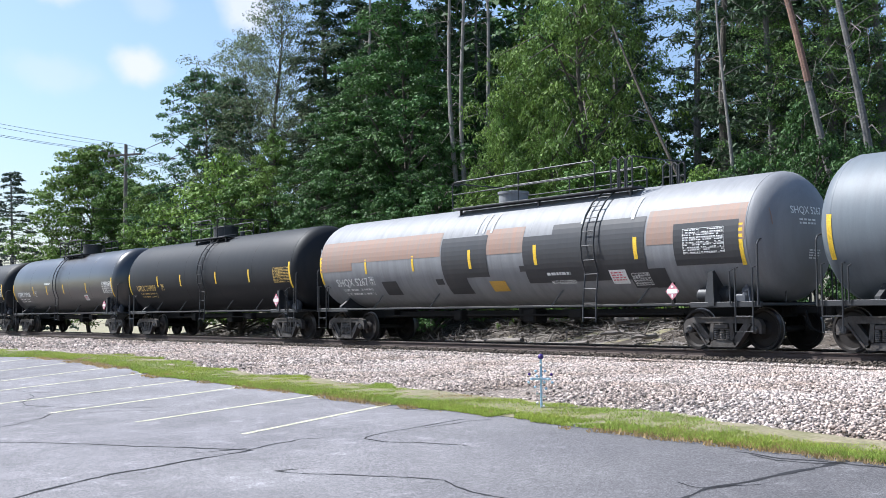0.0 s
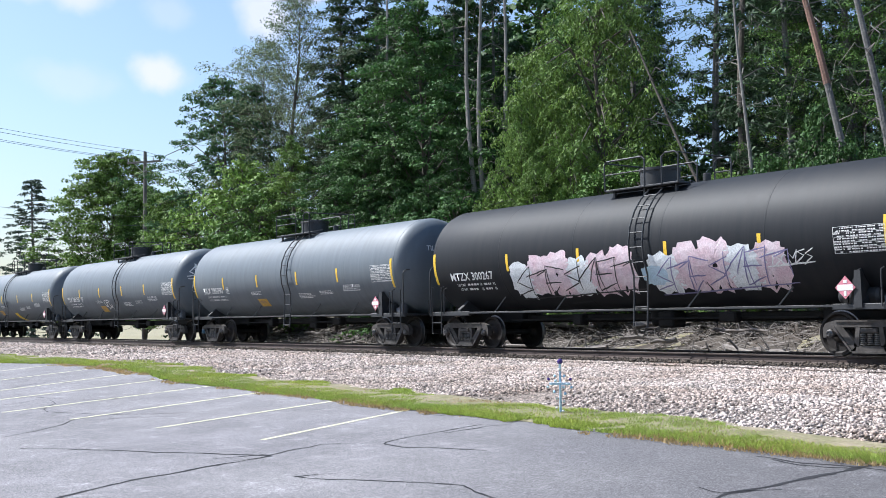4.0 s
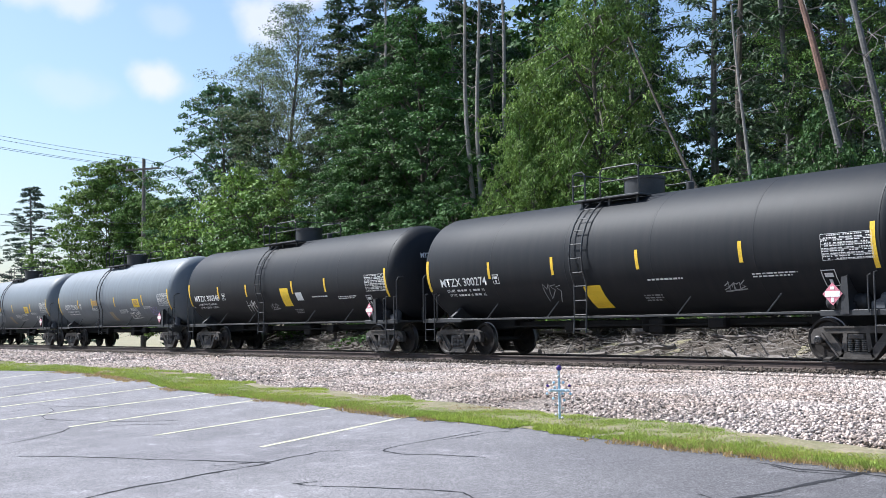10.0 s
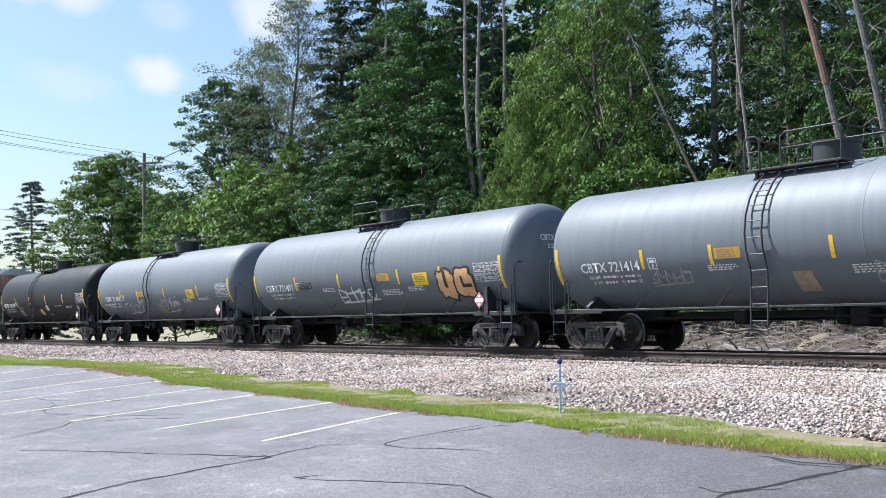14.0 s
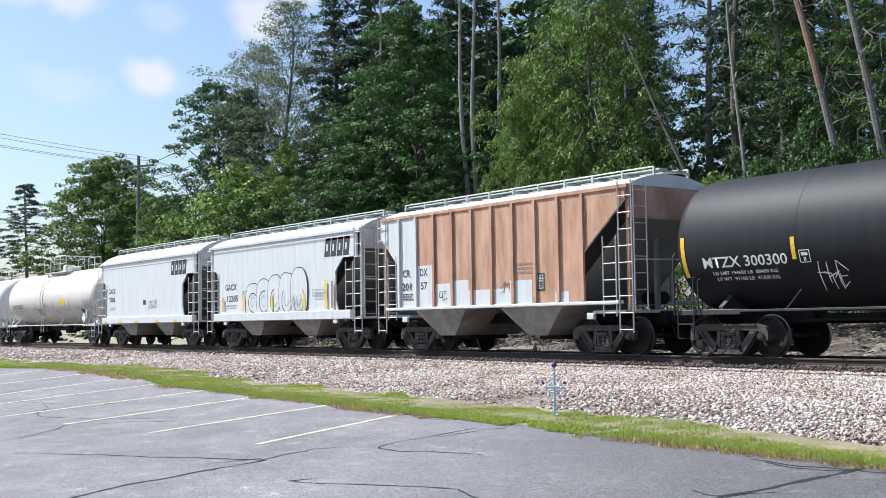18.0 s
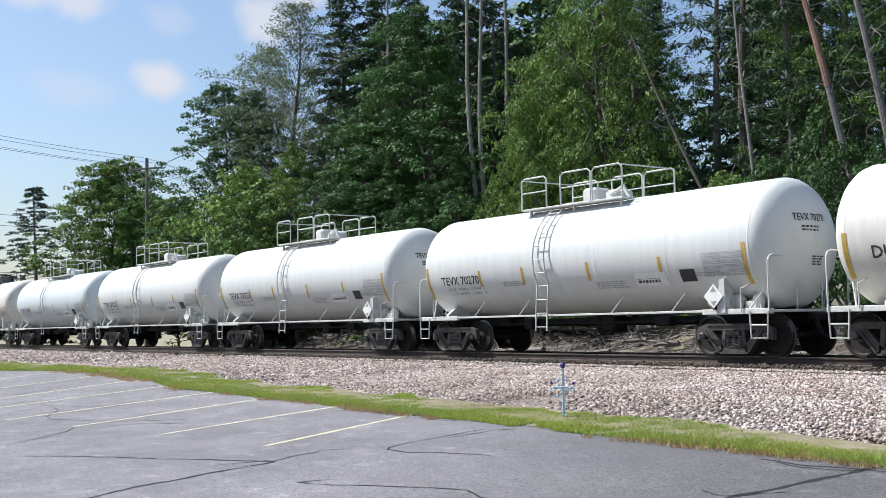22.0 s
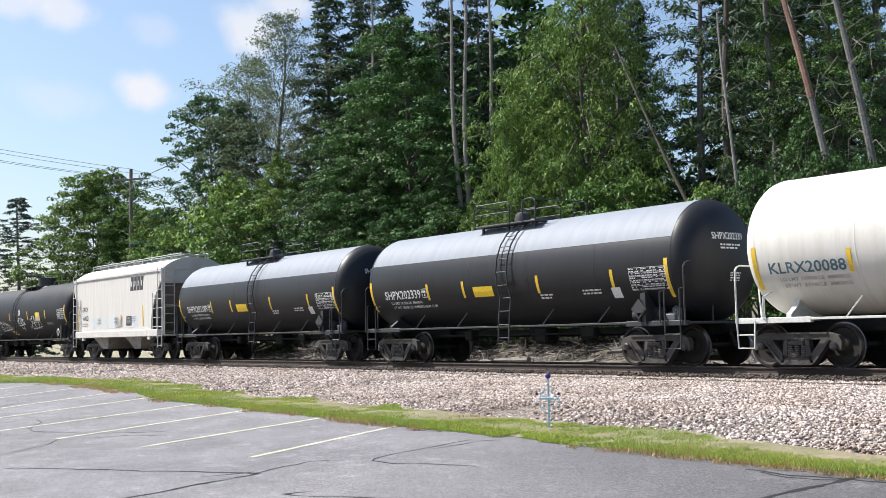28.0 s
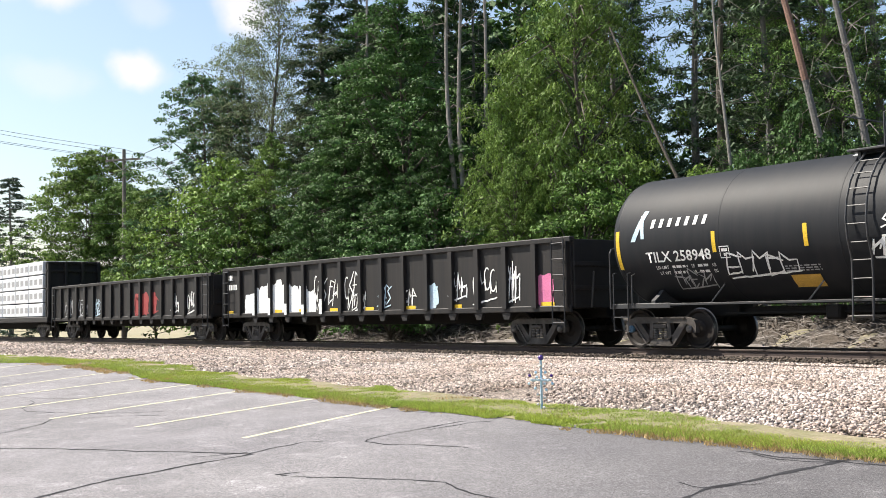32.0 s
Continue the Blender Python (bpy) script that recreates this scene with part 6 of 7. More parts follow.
for i, num, st, lad, dx in ((9, "MTZX 300274", (-4.57, -1.96, 1.04, 4.1), -.96, 0), (10, "MTZX 300348", (-4.74, -2.3, 1.3, 3.6), -1.1, -.15), (15, "MTZX 300300", (-4.57, -1.85, 1.1, 4.04), -1.27, -.1)):
    car, mk, hm, half = std_tank(i, "black tank car with a yellow square sign on its side", P_BLACK, S_BLACK, num, WHITEMARK, (-6.9 + dx, -4.75), 1.98, .25, stripe_x=st, zl=2.36 - (.07 if i > 9 else 0), ladder=lad,
                                 hood_x=-.05, walk_x=(lad - .73, .65), box=-4.45, prints=False)
    mk.lift = .01
    if i == 9:
        car["label"] = "black tank car with a slanted yellow sign on its side"
        mk.put("sign", [(-1.0, 1.25, -.38, 1.81)], SIGNYELLOW, "slanted yellow sign")
        mk.lines(1.25, 1.85, 1.3, 1, .04, WHITEMARK, 4)
    elif i == 10:
        mk.put("sign", [(.4, 1.64, 1.0, 2.28)], SIGNYELLOW, "square yellow sign")
        mk.put("notice", [(1.5, 1.82, 1.95, 2.1, -.15)], WHITEMARK, "white paper notice")
        mk.lines(2.6, 1.9, 1.2, 1, .04, WHITEMARK, 4)
    else:
        car["label"] = "black tank car with small yellow and white notices"
        mk.put("sign", [(-.3, 1.49, .1, 1.8)], SIGNYELLOW, "small yellow sign")
        mk.put("notice", [(.92, 1.7, 1.35, 1.99, -.1)], WHITEMARK, "white paper notice")
        mk.lines(2.6, 1.9, 1.2, 1, .04, WHITEMARK, 4)
    mk.lines(4.3, 1.86, 1.3, 2, .03, WHITEMARK, 5)
    mk.lines(.9, 1.5, .6, 3, .03, GREYMARK, 6)
    mk.scrawl(-2.5 if i < 15 else -4.1, 1.45, .65, .5, WHITEMARK if i > 9 else GREYMARK, i, .025, 3, "thin white scribble")
    mk.scrawl(3.4 if i == 9 else -.7, 1.55, .6, .2, GREYMARK, i + 3, .03, 4, "faint grey scribble")
    box_mark(mk, 6.0, 1.55, .33, WHITEMARK)
CB = (-4.43, -2.35, .75, 4.25), -1.07, -2.25, 3.1, -.35, (-1.75, .7)
CB2 = (-4.3, -1.37, 2.2, 4.4), .56, 1.0, 3.0, -6.0, (-1.2, 1.25)
for i, num, lay in ((11, "CBTX 721426", CB), (12, "CBTX 721414", CB), (13, "CBTX 721491", CB2), (14, "CBTX 721498", CB)):
    st, lad, ox, yx, nx, wk = lay
    car, mk, hm, half = std_tank(i, "light grey tank car with orange and yellow signs", P_LGREY, S_BLACK, num, WHITEMARK, (-6.55, -4.55), 1.96, .26, stripe_x=st, zl=2.2, ladder=lad, hood_x=-.05, walk_x=wk, box=-4.25)
    mk.lift = .01
    mk.put("sign", [(ox, 2.1, ox + .72, 2.34)], ORANGE, "orange warning sign")
    mk.put("sign", [(yx, 1.9, yx + .75, 2.28)], SIGNYELLOW, "yellow warning sign")
    if nx > -5:
        mk.put("notice", [(nx, 1.33, nx + .5, 1.75)], TANMARK, "weathered brown notice")
    mk.lift = .014
    mk.lines(ox + .08, 2.27, .55, 4, .025, P_RUSTFADE, i)
    mk.lines(yx + .08, 2.2, .58, 5, .025, P_RUSTFADE, i)
    if i == 11:
        mk.scrawl(2.1, 1.4, 1.3, .35, WHITEMARK, 3, .03, 5, "white graffiti scribble")
        mk.scrawl(4.9, 1.55, .9, .35, G_PURPLE, 6, .05, 4, "faded violet graffiti tag")
    if i == 12:
        mk.scrawl(4.8, 1.5, 1.2, .22, WHITEMARK, 4, .03, 6, "fine white scribble")
        mk.scrawl(-4.3, 1.6, 1.2, .35, GREYMARK, 5, .04, 5, "faint grey graffiti tag")
        mk.scrawl(1.6, 1.5, 1.4, .45, GREYMARK, 7, .04, 5, "faint grey graffiti tag")
    if i == 13:
        car["label"] = "light grey tank car with an orange graffiti piece"
        mk.blob(4.1, 1.4, 1.0, .98, BLACKMARK, 1, "black graffiti outline")
        mk.blob(4.95, 1.4, 1.0, 1.0, BLACKMARK, 2, "black graffiti outline")
        mk.lift = .018
        mk.blob(4.19, 1.47, .82, .84, G_ORANGE, 1, "orange graffiti letter")
        mk.blob(5.04, 1.47, .82, .86, G_ORANGE, 2, "orange graffiti letter")
        mk.lift = .024
        mk.put("graffiti_line", [(4.53, 1.8, 4.67, 2.3), (5.37, 1.78, 5.8, 1.88), (5.35, 1.78, 5.45, 2.1)], BLACKMARK, "black graffiti detail")
        mk.scrawl(-4.1, 2.0, .9, .22, BLACKMARK, 6, .05, 5, "black graffiti tag")
        mk.scrawl(-1.5, 1.5, 2.2, .5, WHITEMARK, 7, .05, 5, "white graffiti tag")
    if i == 14:
        car["label"] = "light grey tank car with thin white outline graffiti"
        mk.scrawl(-4.2, 1.4, 2.2, .55, WHITEMARK, 8, .025, 5, "thin white outline graffiti")
        mk.scrawl(.2, 1.4, 1.6, .6, WHITEMARK, 9, .025, 5, "thin white outline graffiti")
        mk.scrawl(-6.9, 1.8, 1.6, .08, WHITEMARK, 3, .02, 8, "thin white scribble")

# white acid tanks
WH = dict(r=1.47, zc=2.51, top="frame", zl=2.1, stripe=PALE_YELLOW, plac="white", tail=1.2, box=False, bar_ink=GREYMARK)
car, mk, hm, half = std_tank(19, "cream-white tank car with a yellow sign and white platform", P_CREAM, S_WHITE, "DUPX 73837", BLACKMARK, (-6.5, -4.54), 1.98, .27, ladder=-.6,
                             stripe_x=(-4.36, -2.33, .9, 3.56), hood_x=-.6, walk_x=(-1.95, 1.7), **WH)
mk.lift = .01
mk.put("sign", [(2.2, 2.07, 2.93, 2.42)], SIGNYELLOW, "yellow sign")
mk.put("notice", [(-1.9, 1.6, -.9, 1.95)], GREYMARK, "grey repainted patch")
mk.put("notice", [(5.1, 1.6, 5.6, 1.84)], P_PATCH, "dark data panel")
for i, num in ((20, "TEVX 70270"), (21, "TEVX 70323"), (22, "TEVX 70271"), (23, "TEVX 70303")):
    car, mk, hm, half = std_tank(i, "white tank car with white railings and hazard boards", P_WHITE_B if i == 23 else P_WHITE, S_WHITE, num, BLACKMARK, (-5.3, -3.54), 1.97, .26, ladder=-.8,
                                 stripe_x=(-3.47, -1.62, .91, 3.34), hood_x=-.15, walk_x=(-2.1, 1.75), **WH)
    mk.lift = .01
    mk.put("notice", [(2.45, 1.66, 3.45, 1.98)], WHITEMARK, "white emergency notice")
    mk.lines(2.53, 1.74, .85, 1, .1, BLACKMARK, i)
    mk.put("notice", [(3.9, 1.72, 4.35, 2.0)], BLACKMARK, "dark data panel")

# white tanks with a grey waistband
for i, num in ((24, "KLRX 20090"), (25, "KLRX20088")):
    car, mk, hm, half = std_tank(i, "cream-white tank car with a wide dark grey band", P_CREAM, S_WHITE, num, TEALMARK if i == 25 else BLACKMARK, (-5.7, -3.85), 1.97, .25, r=1.5, zc=2.58, ladder=-.65,
                                 stripe_x=(-3.75, 4.15), zl=2.15, top="two", hood_x=-.45, walk_x=(-2.0, 1.6), plac="", box=False, bar_ink=GREYMARK, tail=1.3)
    wrap(car, "grey_band", 1.5, 2.58, -2.1, 1.3, 0, 360, P_BAND, "dark grey painted band", .006, 72)
    mk.lift = .012
    for x in (-2.25, 1.5):
        mk.put("reflector", [(x - .05, 1.9, x + .05, 2.43)], YELLOW, "yellow reflective strip")
    mk.put("sign", [(3.0, 1.72, 3.78, 2.02)], ORANGE, "orange warning sign")
    mk.lines(3.4, 1.55, 1.0, 2, .05, GREYMARK, i)
    if i == 24:
        mk.scrawl(-1.1, 2.2, 1.2, .6, WHITEMARK, 4, .04, 4, "white graffiti tag on the grey band")
        mk.scrawl(-4.0, 1.6, 1.0, .5, GREYMARK, 5, .03, 5, "grey graffiti tag")

# black tanks with grey tops
for i, num in ((26, "SHPX202339"), (27, "SHPX202189")):
    car, mk, hm, half = std_tank(i, "black tank car with a grey painted upper half", P_JET, S_BLACK, num, WHITEMARK, (-5.5, -3.62), 1.95, .27, r=1.45, zc=2.47, ladder=.3,
                                 stripe_x=(-3.25, -1.55, 1.6, 4.3), zl=2.1, top="valve", hood_x=-.5, walk_x=(-1.5, 1.1), plac="black", tail=1.1, box=-3.55, prints=False)
    a0 = math.degrees(math.asin((3.0 - 2.47) / 1.45))
    wrap(car, "upper_coat", 1.45, 2.47, -half, half, a0, 180 - a0, P_TOPGREY, "grey painted upper half of the tank", .005, 40)
    mk.lift = .01
    mk.put("sign", [(-1.1, 1.87, -.25, 2.15)], SIGNYELLOW, "yellow sign")
    mk.lines(1.6, 1.8, .5, 2, .04, WHITEMARK, 4)
    mk.lines(3.2, 1.85, .7, 2, .04, WHITEMARK, 5)
    mk.put("notice", [(4.2, 1.65, 4.5, 1.9)], WHITEMARK, "white notice")

car, mk, hm, half = std_tank(29, "matt black tank car with white graffiti and a logo", P_BLACK, S_BLACK, "TILX 258948", WHITEMARK, (-6.58, -4.7), 2.0, .26, stripe_x=(-4.58, -2.25, 1.1, 4.13), zl=2.37, ladder=-1.03,
                             hood_x=-.1, walk_x=(-1.6, .86), box=-4.45, plac="", prints=False)
mk.lift = .01
mk.put("logo_slash", [(-7.0, 2.5, -6.86, 3.2, .5), (-6.68, 2.55, -6.58, 3.1, -.1)], G_BLUE, "pale logo shape")
mk.put("logo_bar", [(-6.4 + k * .25, 2.78, -6.3 + k * .25, 2.98, .25) for k in range(7)], WHITEMARK, "white logo bars")
mk.put("sign", [(2.5, 2.05, 3.2, 2.5)], SIGNYELLOW, "yellow sign")
mk.put("sign", [(-2.85, 1.33, -2.15, 1.58)], ORANGE, "weathered orange sign")
mk.lines(-2.9, 1.75, .9, 3, .025, GREYMARK, 3)
mk.lines(1.0, 1.75, 1.0, 3, .025, GREYMARK, 4)
mk.lines(4.2, 1.9, 1.1, 3, .025, GREYMARK, 5)
mk.lift = .014
mk.scrawl(-4.35, 1.6, 1.75, .55, WHITEMARK, 11, .04, 5, "white graffiti tag")
mk.scrawl(-.55, 2.35, .35, .4, WHITEMARK, 12, .045, 2, "white graffiti tag")
mk.scrawl(-.8, 1.85, 1.2, .4, WHITEMARK, 13, .05, 5, "white graffiti tag")
mk.scrawl(-.5, 1.55, .5, .22, WHITEMARK, 17, .035, 2, "white graffiti tag")
mk.scrawl(1.45, 1.65, 1.7, .7, WHITEMARK, 14, .045, 5, "white graffiti tag")
mk.scrawl(-5.9, 1.4, 1.0, .4, GREYMARK, 15, .03, 5, "faint brown graffiti tag")
placard(car, half - 1.2, 1.38, WHITEMARK, BLACKMARK, .23, -1.47)
wrap(car, "spill_stain", 1.53, 2.55, -1.7, 1.3, 66, 114, GREYMARK, "pale spill stain round the valve housing", .007, 12)


# ---- covered hoppers ----
def end_ladder(car, x, y, z0, z1, steel, turn=None):
    g = Geo()
    w = .22
    if turn:
        a, b = (x, y - w, 0), (x, y + w, 0)
    else:
        a, b = (x - w, y, 0), (x + w, y, 0)
    g.tube([(a[0], a[1], z0), (a[0], a[1], z1)], .02, 5).tube([(b[0], b[1], z0), (b[0], b[1], z1)], .02, 5)
    z = z0 + .08
    while z < z1:
        g.tube([(a[0], a[1], z), (b[0], b[1], z)], .014, 5)
        z += .4
    part("ladder", g, steel, car)


def roof_shell(x0, x1, y, z, crown, n=14, t=.04):
    g = Geo()
    for x in (x0, x1):
        for i in range(n + 1):
            k = -1 + 2 * i / n
            g.v.append((x, y * k, z + (crown - z) * (1 - abs(k) ** 2.4)))
    for i in range(n):
        g.f.append((i, i + 1, n + 2 + i, n + 1 + i))
    g.f.append(tuple(range(n + 1)))
    g.f.append(tuple(range(n + 1, 2 * n + 2)))
    return g


def hopper(i, label, paint, steel, outline, top_half, bot_half, side_z, crown, bays, ribs=(), rust=None, shade=None):
    L = length(i)
    car = enter(thing("hopper_car", label, "hopper car", "cars of the freight train"), i)
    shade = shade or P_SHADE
    W = 1.56
    for s in (-1, 1):
        part("side_panel", Geo().prism(outline, s * W, s * (W - .05)), paint, car, "smooth painted side sheet")
        part("side_sill", Geo().cbox(0, s * (W - .02), 1.28 if rust else 1.17, 2 * bot_half, .2, .09 if rust else .3, .02), paint, car)
        part("top_chord", Geo().cbox(0, s * (W + .005), side_z - .03, 2 * top_half, .07, .1, .01), rust or paint, car)
        for x in ribs:
            part("side_rib", Geo().prism([(x - .05, -s * .0 + 1.32), (x + .05, 1.32), (x + .05, side_z - .08), (x - .05, side_z - .08)], s * W, s * (W + .07)), paint if not rust or x < ribs[2] else rust, car)
    part("roof", roof_shell(-top_half, top_half, W, side_z, crown), paint, car, "curved roof sheet", smooth=True)
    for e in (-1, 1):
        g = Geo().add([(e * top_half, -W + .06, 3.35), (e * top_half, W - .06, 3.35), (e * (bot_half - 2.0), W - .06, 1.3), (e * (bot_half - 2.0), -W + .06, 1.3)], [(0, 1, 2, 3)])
        # sheet and centre post take the grey that stands in for end shade
        part("slope_sheet", g, shade, car, "sloping end sheet, its shade put into a dark grey")
        paint_e = rust or paint
        part("end_sheet", Geo().cbox(e * (top_half - .03), 0, (3.3 + side_z) / 2, .05, 2 * W - .1, side_z - 3.3, .01), paint_e, car)
        part("end_platform", Geo().cbox(e * (L / 2 - 1.35), 0, 1.06, 1.1, 2.9, .08, .01), steel, car)
        for s in (-1, 1):
            part("corner_post", Geo().cbox(e * (top_half - .1), s * (W - .12), (1.1 + side_z) / 2, .1, .1, side_z - 1.1, .01), paint_e, car)
            end_ladder(car, e * (top_half - .08), s * (W + .04), .55, side_z + .1, steel)
            end_ladder(car, e * (top_half + .05), s * (W - .35), 1.1, side_z + .1, steel, True)
            end_ladder(car, e * (top_half - .62), s * (W + .04), .95, 2.9, steel)
        part("coupler", shared("coupler", coupler_mesh), BLACKSTEEL, car, at=pose(0, 0, 0, 0, 0, 0 if e > 0 else 180) @ pose(L / 2 - .75, 0, 0))
        part("stub_sill", Geo().cbox(e * (L / 2 - 2.0), 0, .9, 2.8, .5, .34, .03), BLACKSTEEL, car)
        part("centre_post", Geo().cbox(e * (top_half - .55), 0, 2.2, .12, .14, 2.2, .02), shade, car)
        part("jacking_pad", Geo().cbox(e * (bot_half - 1.0), -W - .01, .96, .26, .1, .16, .02), paint, car)
        part("grab_iron", Geo().tube([(e * top_half, -W + .1, 2.3), (e * (top_half + .12), 0, 2.32), (e * top_half, W - .1, 2.3)], .018, 6), steel, car)
    part("brake_wheel", hand_wheel(top_half + .25, .55, 2.1), steel, car, smooth=True)
    part("air_tank", Geo().rev([(-.4, 0), (-.38, .12), (-.32, .16), (.32, .16), (.38, .12), (.4, 0)], 16, "x", (top_half - .9, .3, 1.4)), BLACKSTEEL, car, smooth=True)
    for a, b in bays:
        m = (a + b) / 2
        g = Geo()
        lo, hi = .48, 1.28
        vs = [(a, -1.5, hi), (b, -1.5, hi), (b, 1.5, hi), (a, 1.5, hi), (m - .36, -1.2, lo), (m + .36, -1.2, lo), (m + .36, 1.2, lo), (m - .36, 1.2, lo)]
        g.add(vs, [(0, 1, 5, 4), (1, 2, 6, 5), (2, 3, 7, 6), (3, 0, 4, 7), (4, 5, 6, 7)])
        bay = part("hopper_bay", g, P_BAY, car, "tapered discharge hopper")
        part("outlet_gate", Geo().cbox(m, 0, .42, .95, 1.5, .1, .02), BLACKSTEEL, bay)
    part("centre_sill", Geo().cbox(0, 0, .95, L - 4, .45, .3, .03), BLACKSTEEL, car)
    # roof walk
    zc = crown
    for s in (-1, 1):
        part("roof_walk", Geo().cbox(0, s * .32, zc + .12, 2 * top_half + .1, .3, .035, .005), S_GALV, car, "galvanised roof walkway")
        part("walk_rail", Geo().tube([(-top_half, s * .62, zc + .17), (top_half, s * .62, zc + .17)], .02, 5), S_GALV, car)
    n = 10
    for k in range(n + 1):
        x = -top_half + 2 * top_half * k / n
        part("walk_bracket", Geo().box(x, 0, zc + .07, .06, 1.3, .05).box(x, -.62, zc + .07, .05, .05, .22).box(x, .62, zc + .07, .05, .05, .22), S_GALV, car)
    for k in range(4):
        part("hatch", Geo().rev([(crown - .05, .3), (crown + .06, .3), (crown + .08, .24), (crown + .08, 0)], 16, "z", (-top_half * .75 + k * top_half * .5, 0, 0)), paint, car, smooth=True)
    bogie(car, -(L / 2 - 1.95))
    bogie(car, L / 2 - 1.95)
    return car, Marks(car, None, 0, -W)


def logo_blocks(mk, x0, x1, z, h):
    """Four heavy slanted dark blocks, close together, in place of a brand's letters."""
    w = (x1 - x0) / 4
    for k in range(4):
        a = x0 + w * k
        mk.put("logo_mark", [(a, z, a + w * .86, z + h, .16)], BLACKMARK, "dark slanted logo block")
        mk.lift += .004
        mk.put("logo_gap", [(a + w * .32, z + h * .3, a + w * .56, z + h * .68, .16)], P_HOPPER, "pale gap in a logo block")
        mk.lift -= .004


curve = [(-4.85, 1.32)] + [(-4.85 - .75 * (k / 8) ** 2.2, 1.32 + 2.1 * k / 8) for k in range(1, 9)] + [(-5.6, 3.9), (5.35, 3.9)]
curve_r = [(4.25 + 1.1 * (k / 8) ** 2.2, 1.32 + 2.1 * k / 8) for k in range(8, 0, -1)] + [(4.25, 1.32)]
notch = [(-4.75, 1.32), (-4.75, 2.6), (-5.0, 2.98), (-5.5, 3.0), (-5.5, 3.9), (5.4, 3.9), (5.4, 3.06), (4.5, 3.05), (4.05, 2.62), (4.05, 1.7), (4.2, 1.32)]
tri = [(-4.3, 1.32), (-4.3, 2.5), (-5.4, 3.55), (-5.4, 4.1), (5.2, 4.1), (5.2, 3.75), (3.75, 2.55), (3.75, 1.32)]

car, mk = hopper(16, "white covered hopper with large rust-brown side panels", P_HOPPER, S_WHITE, tri, 5.3, 5.0, 4.1, 4.42, ((-3.7, -1.1), (.3, 2.9)), [-4.3 + k * .895 for k in range(10)], P_RUST)
rust_side = [(-3.5, 1.33), (3.78, 1.33), (3.78, 2.57), (5.2, 3.76), (5.2, 4.02), (-3.5, 4.02)]
part("rust_panel", Geo().add([mk.bend(a, b) for a, b in rust_side], [tuple(range(6))]).mesh("rust_panel", fix=False), P_RUST, car, "rust-brown weathered side panel")
mk.lift = .009
mk.put("white_patch", [(-3.42, 1.33, -2.55, 2.55), (-2.55, 1.33, -1.7, 1.98), (-1.7, 1.33, -.9, 2.05), (-.9, 1.33, .9, 1.75), (.9, 1.33, 1.8, 1.95)], P_HOPPER, "white repainted lower patch")
mk.put("white_patch", [(2.7, 1.33, 3.2, 1.6)], P_HOPPER, "small white repainted patch")
mk.lift = .014
fit_text(mk, "CR", -4.15, -3.75, 2.25, .24, BLACKMARK)
fit_text(mk, "DX", -3.25, -2.85, 2.25, .24, BLACKMARK)
fit_text(mk, "201", -4.18, -3.7, 1.85, .24, BLACKMARK)
fit_text(mk, "57", -3.2, -2.88, 1.85, .24, BLACKMARK)
mk.lines(-4.15, 1.7, .6, 3, .04, BLACKMARK, 3)
mk.lines(1.2, 2.35, .8, 3, .06, P_RUSTFADE, 3)
table_mark(mk, 1.9, 1.7, .35, .35, WHITEMARK, BLACKMARK)
mk.scrawl(-2.3, 1.5, .35, .3, BLACKMARK, 2, .02, 2)
mk.scrawl(.5, 1.6, .35, .4, BLACKMARK, 3, .02, 2)

car, mk = hopper(17, "white covered hopper with outlined bubble graffiti", P_HOPPER, S_WHITE, notch, 5.6, 5.1, 3.95, 4.4, ((-3.6, -.9), (.5, 3.2)))
logo_blocks(mk, 3.35, 4.95, 3.12, .62)
mk.put("roof_line", [(-5.5, 3.66, 5.3, 3.74)], GREYMARK, "grey line under the roof edge")
fit_text(mk, "GACX", -4.2, -3.2, 2.22, .26, BLACKMARK)
fit_text(mk, "12285", -4.1, -3.1, 1.78, .26, BLACKMARK)
mk.lines(-4.1, 1.6, 1.0, 2, .05, GREYMARK, 3)
box_mark(mk, -2.75, 1.9, .26, GREYMARK)
for k, tall in enumerate((1.25, 1.4, 1.5, 1.55, 1.7)):
    mk.lift = .006 + .008 * k
    mk.blob(-2.5 + k * .88, 1.02, 1.28, tall + .2, P_PATCH, k + 2, "dark graffiti outline", lump=.02, square=.75)
    mk.lift += .004
    mk.blob(-2.465 + k * .88, 1.055, 1.21, tall + .13, P_HOPPER, k + 2, "pale bubble letter", lump=.02, square=.75)
    mk.lift += .003
    for j in (0, 1):
        cx, cz, rx, rz = -1.85 + k * .88, 1.55 + tall * .12 + j * .02, .36 - .2 * j, (.4 - .2 * j) * tall / 1.4
        ring = [(cx + rx * math.cos(a), cz + rz * math.sin(a)) for a in (radians(40 + 22 * q + 30 * k) for q in range(12))]
        g = Geo()
        for (p, q), (u, w) in zip(ring, ring[1:]):
            ln = math.hypot(u - p, w - q)
            ox, oz = -(w - q) / ln * .02, (u - p) / ln * .02
            g.add([mk.bend(p + ox, q + oz), mk.bend(p - ox, q - oz), mk.bend(u - ox, w - oz), mk.bend(u + ox, w + oz)], [(0, 1, 2, 3)])
        part("graffiti_line", g.mesh("graffiti_line", fix=False), P_PATCH if j == 0 else GREYMARK, car, "grey graffiti line")
mk.lift = .05
mk.scrawl(1.0, 1.3, .9, .55, GREYMARK, 5, .02, 5, "thin grey graffiti scribble")
mk.lift = .054
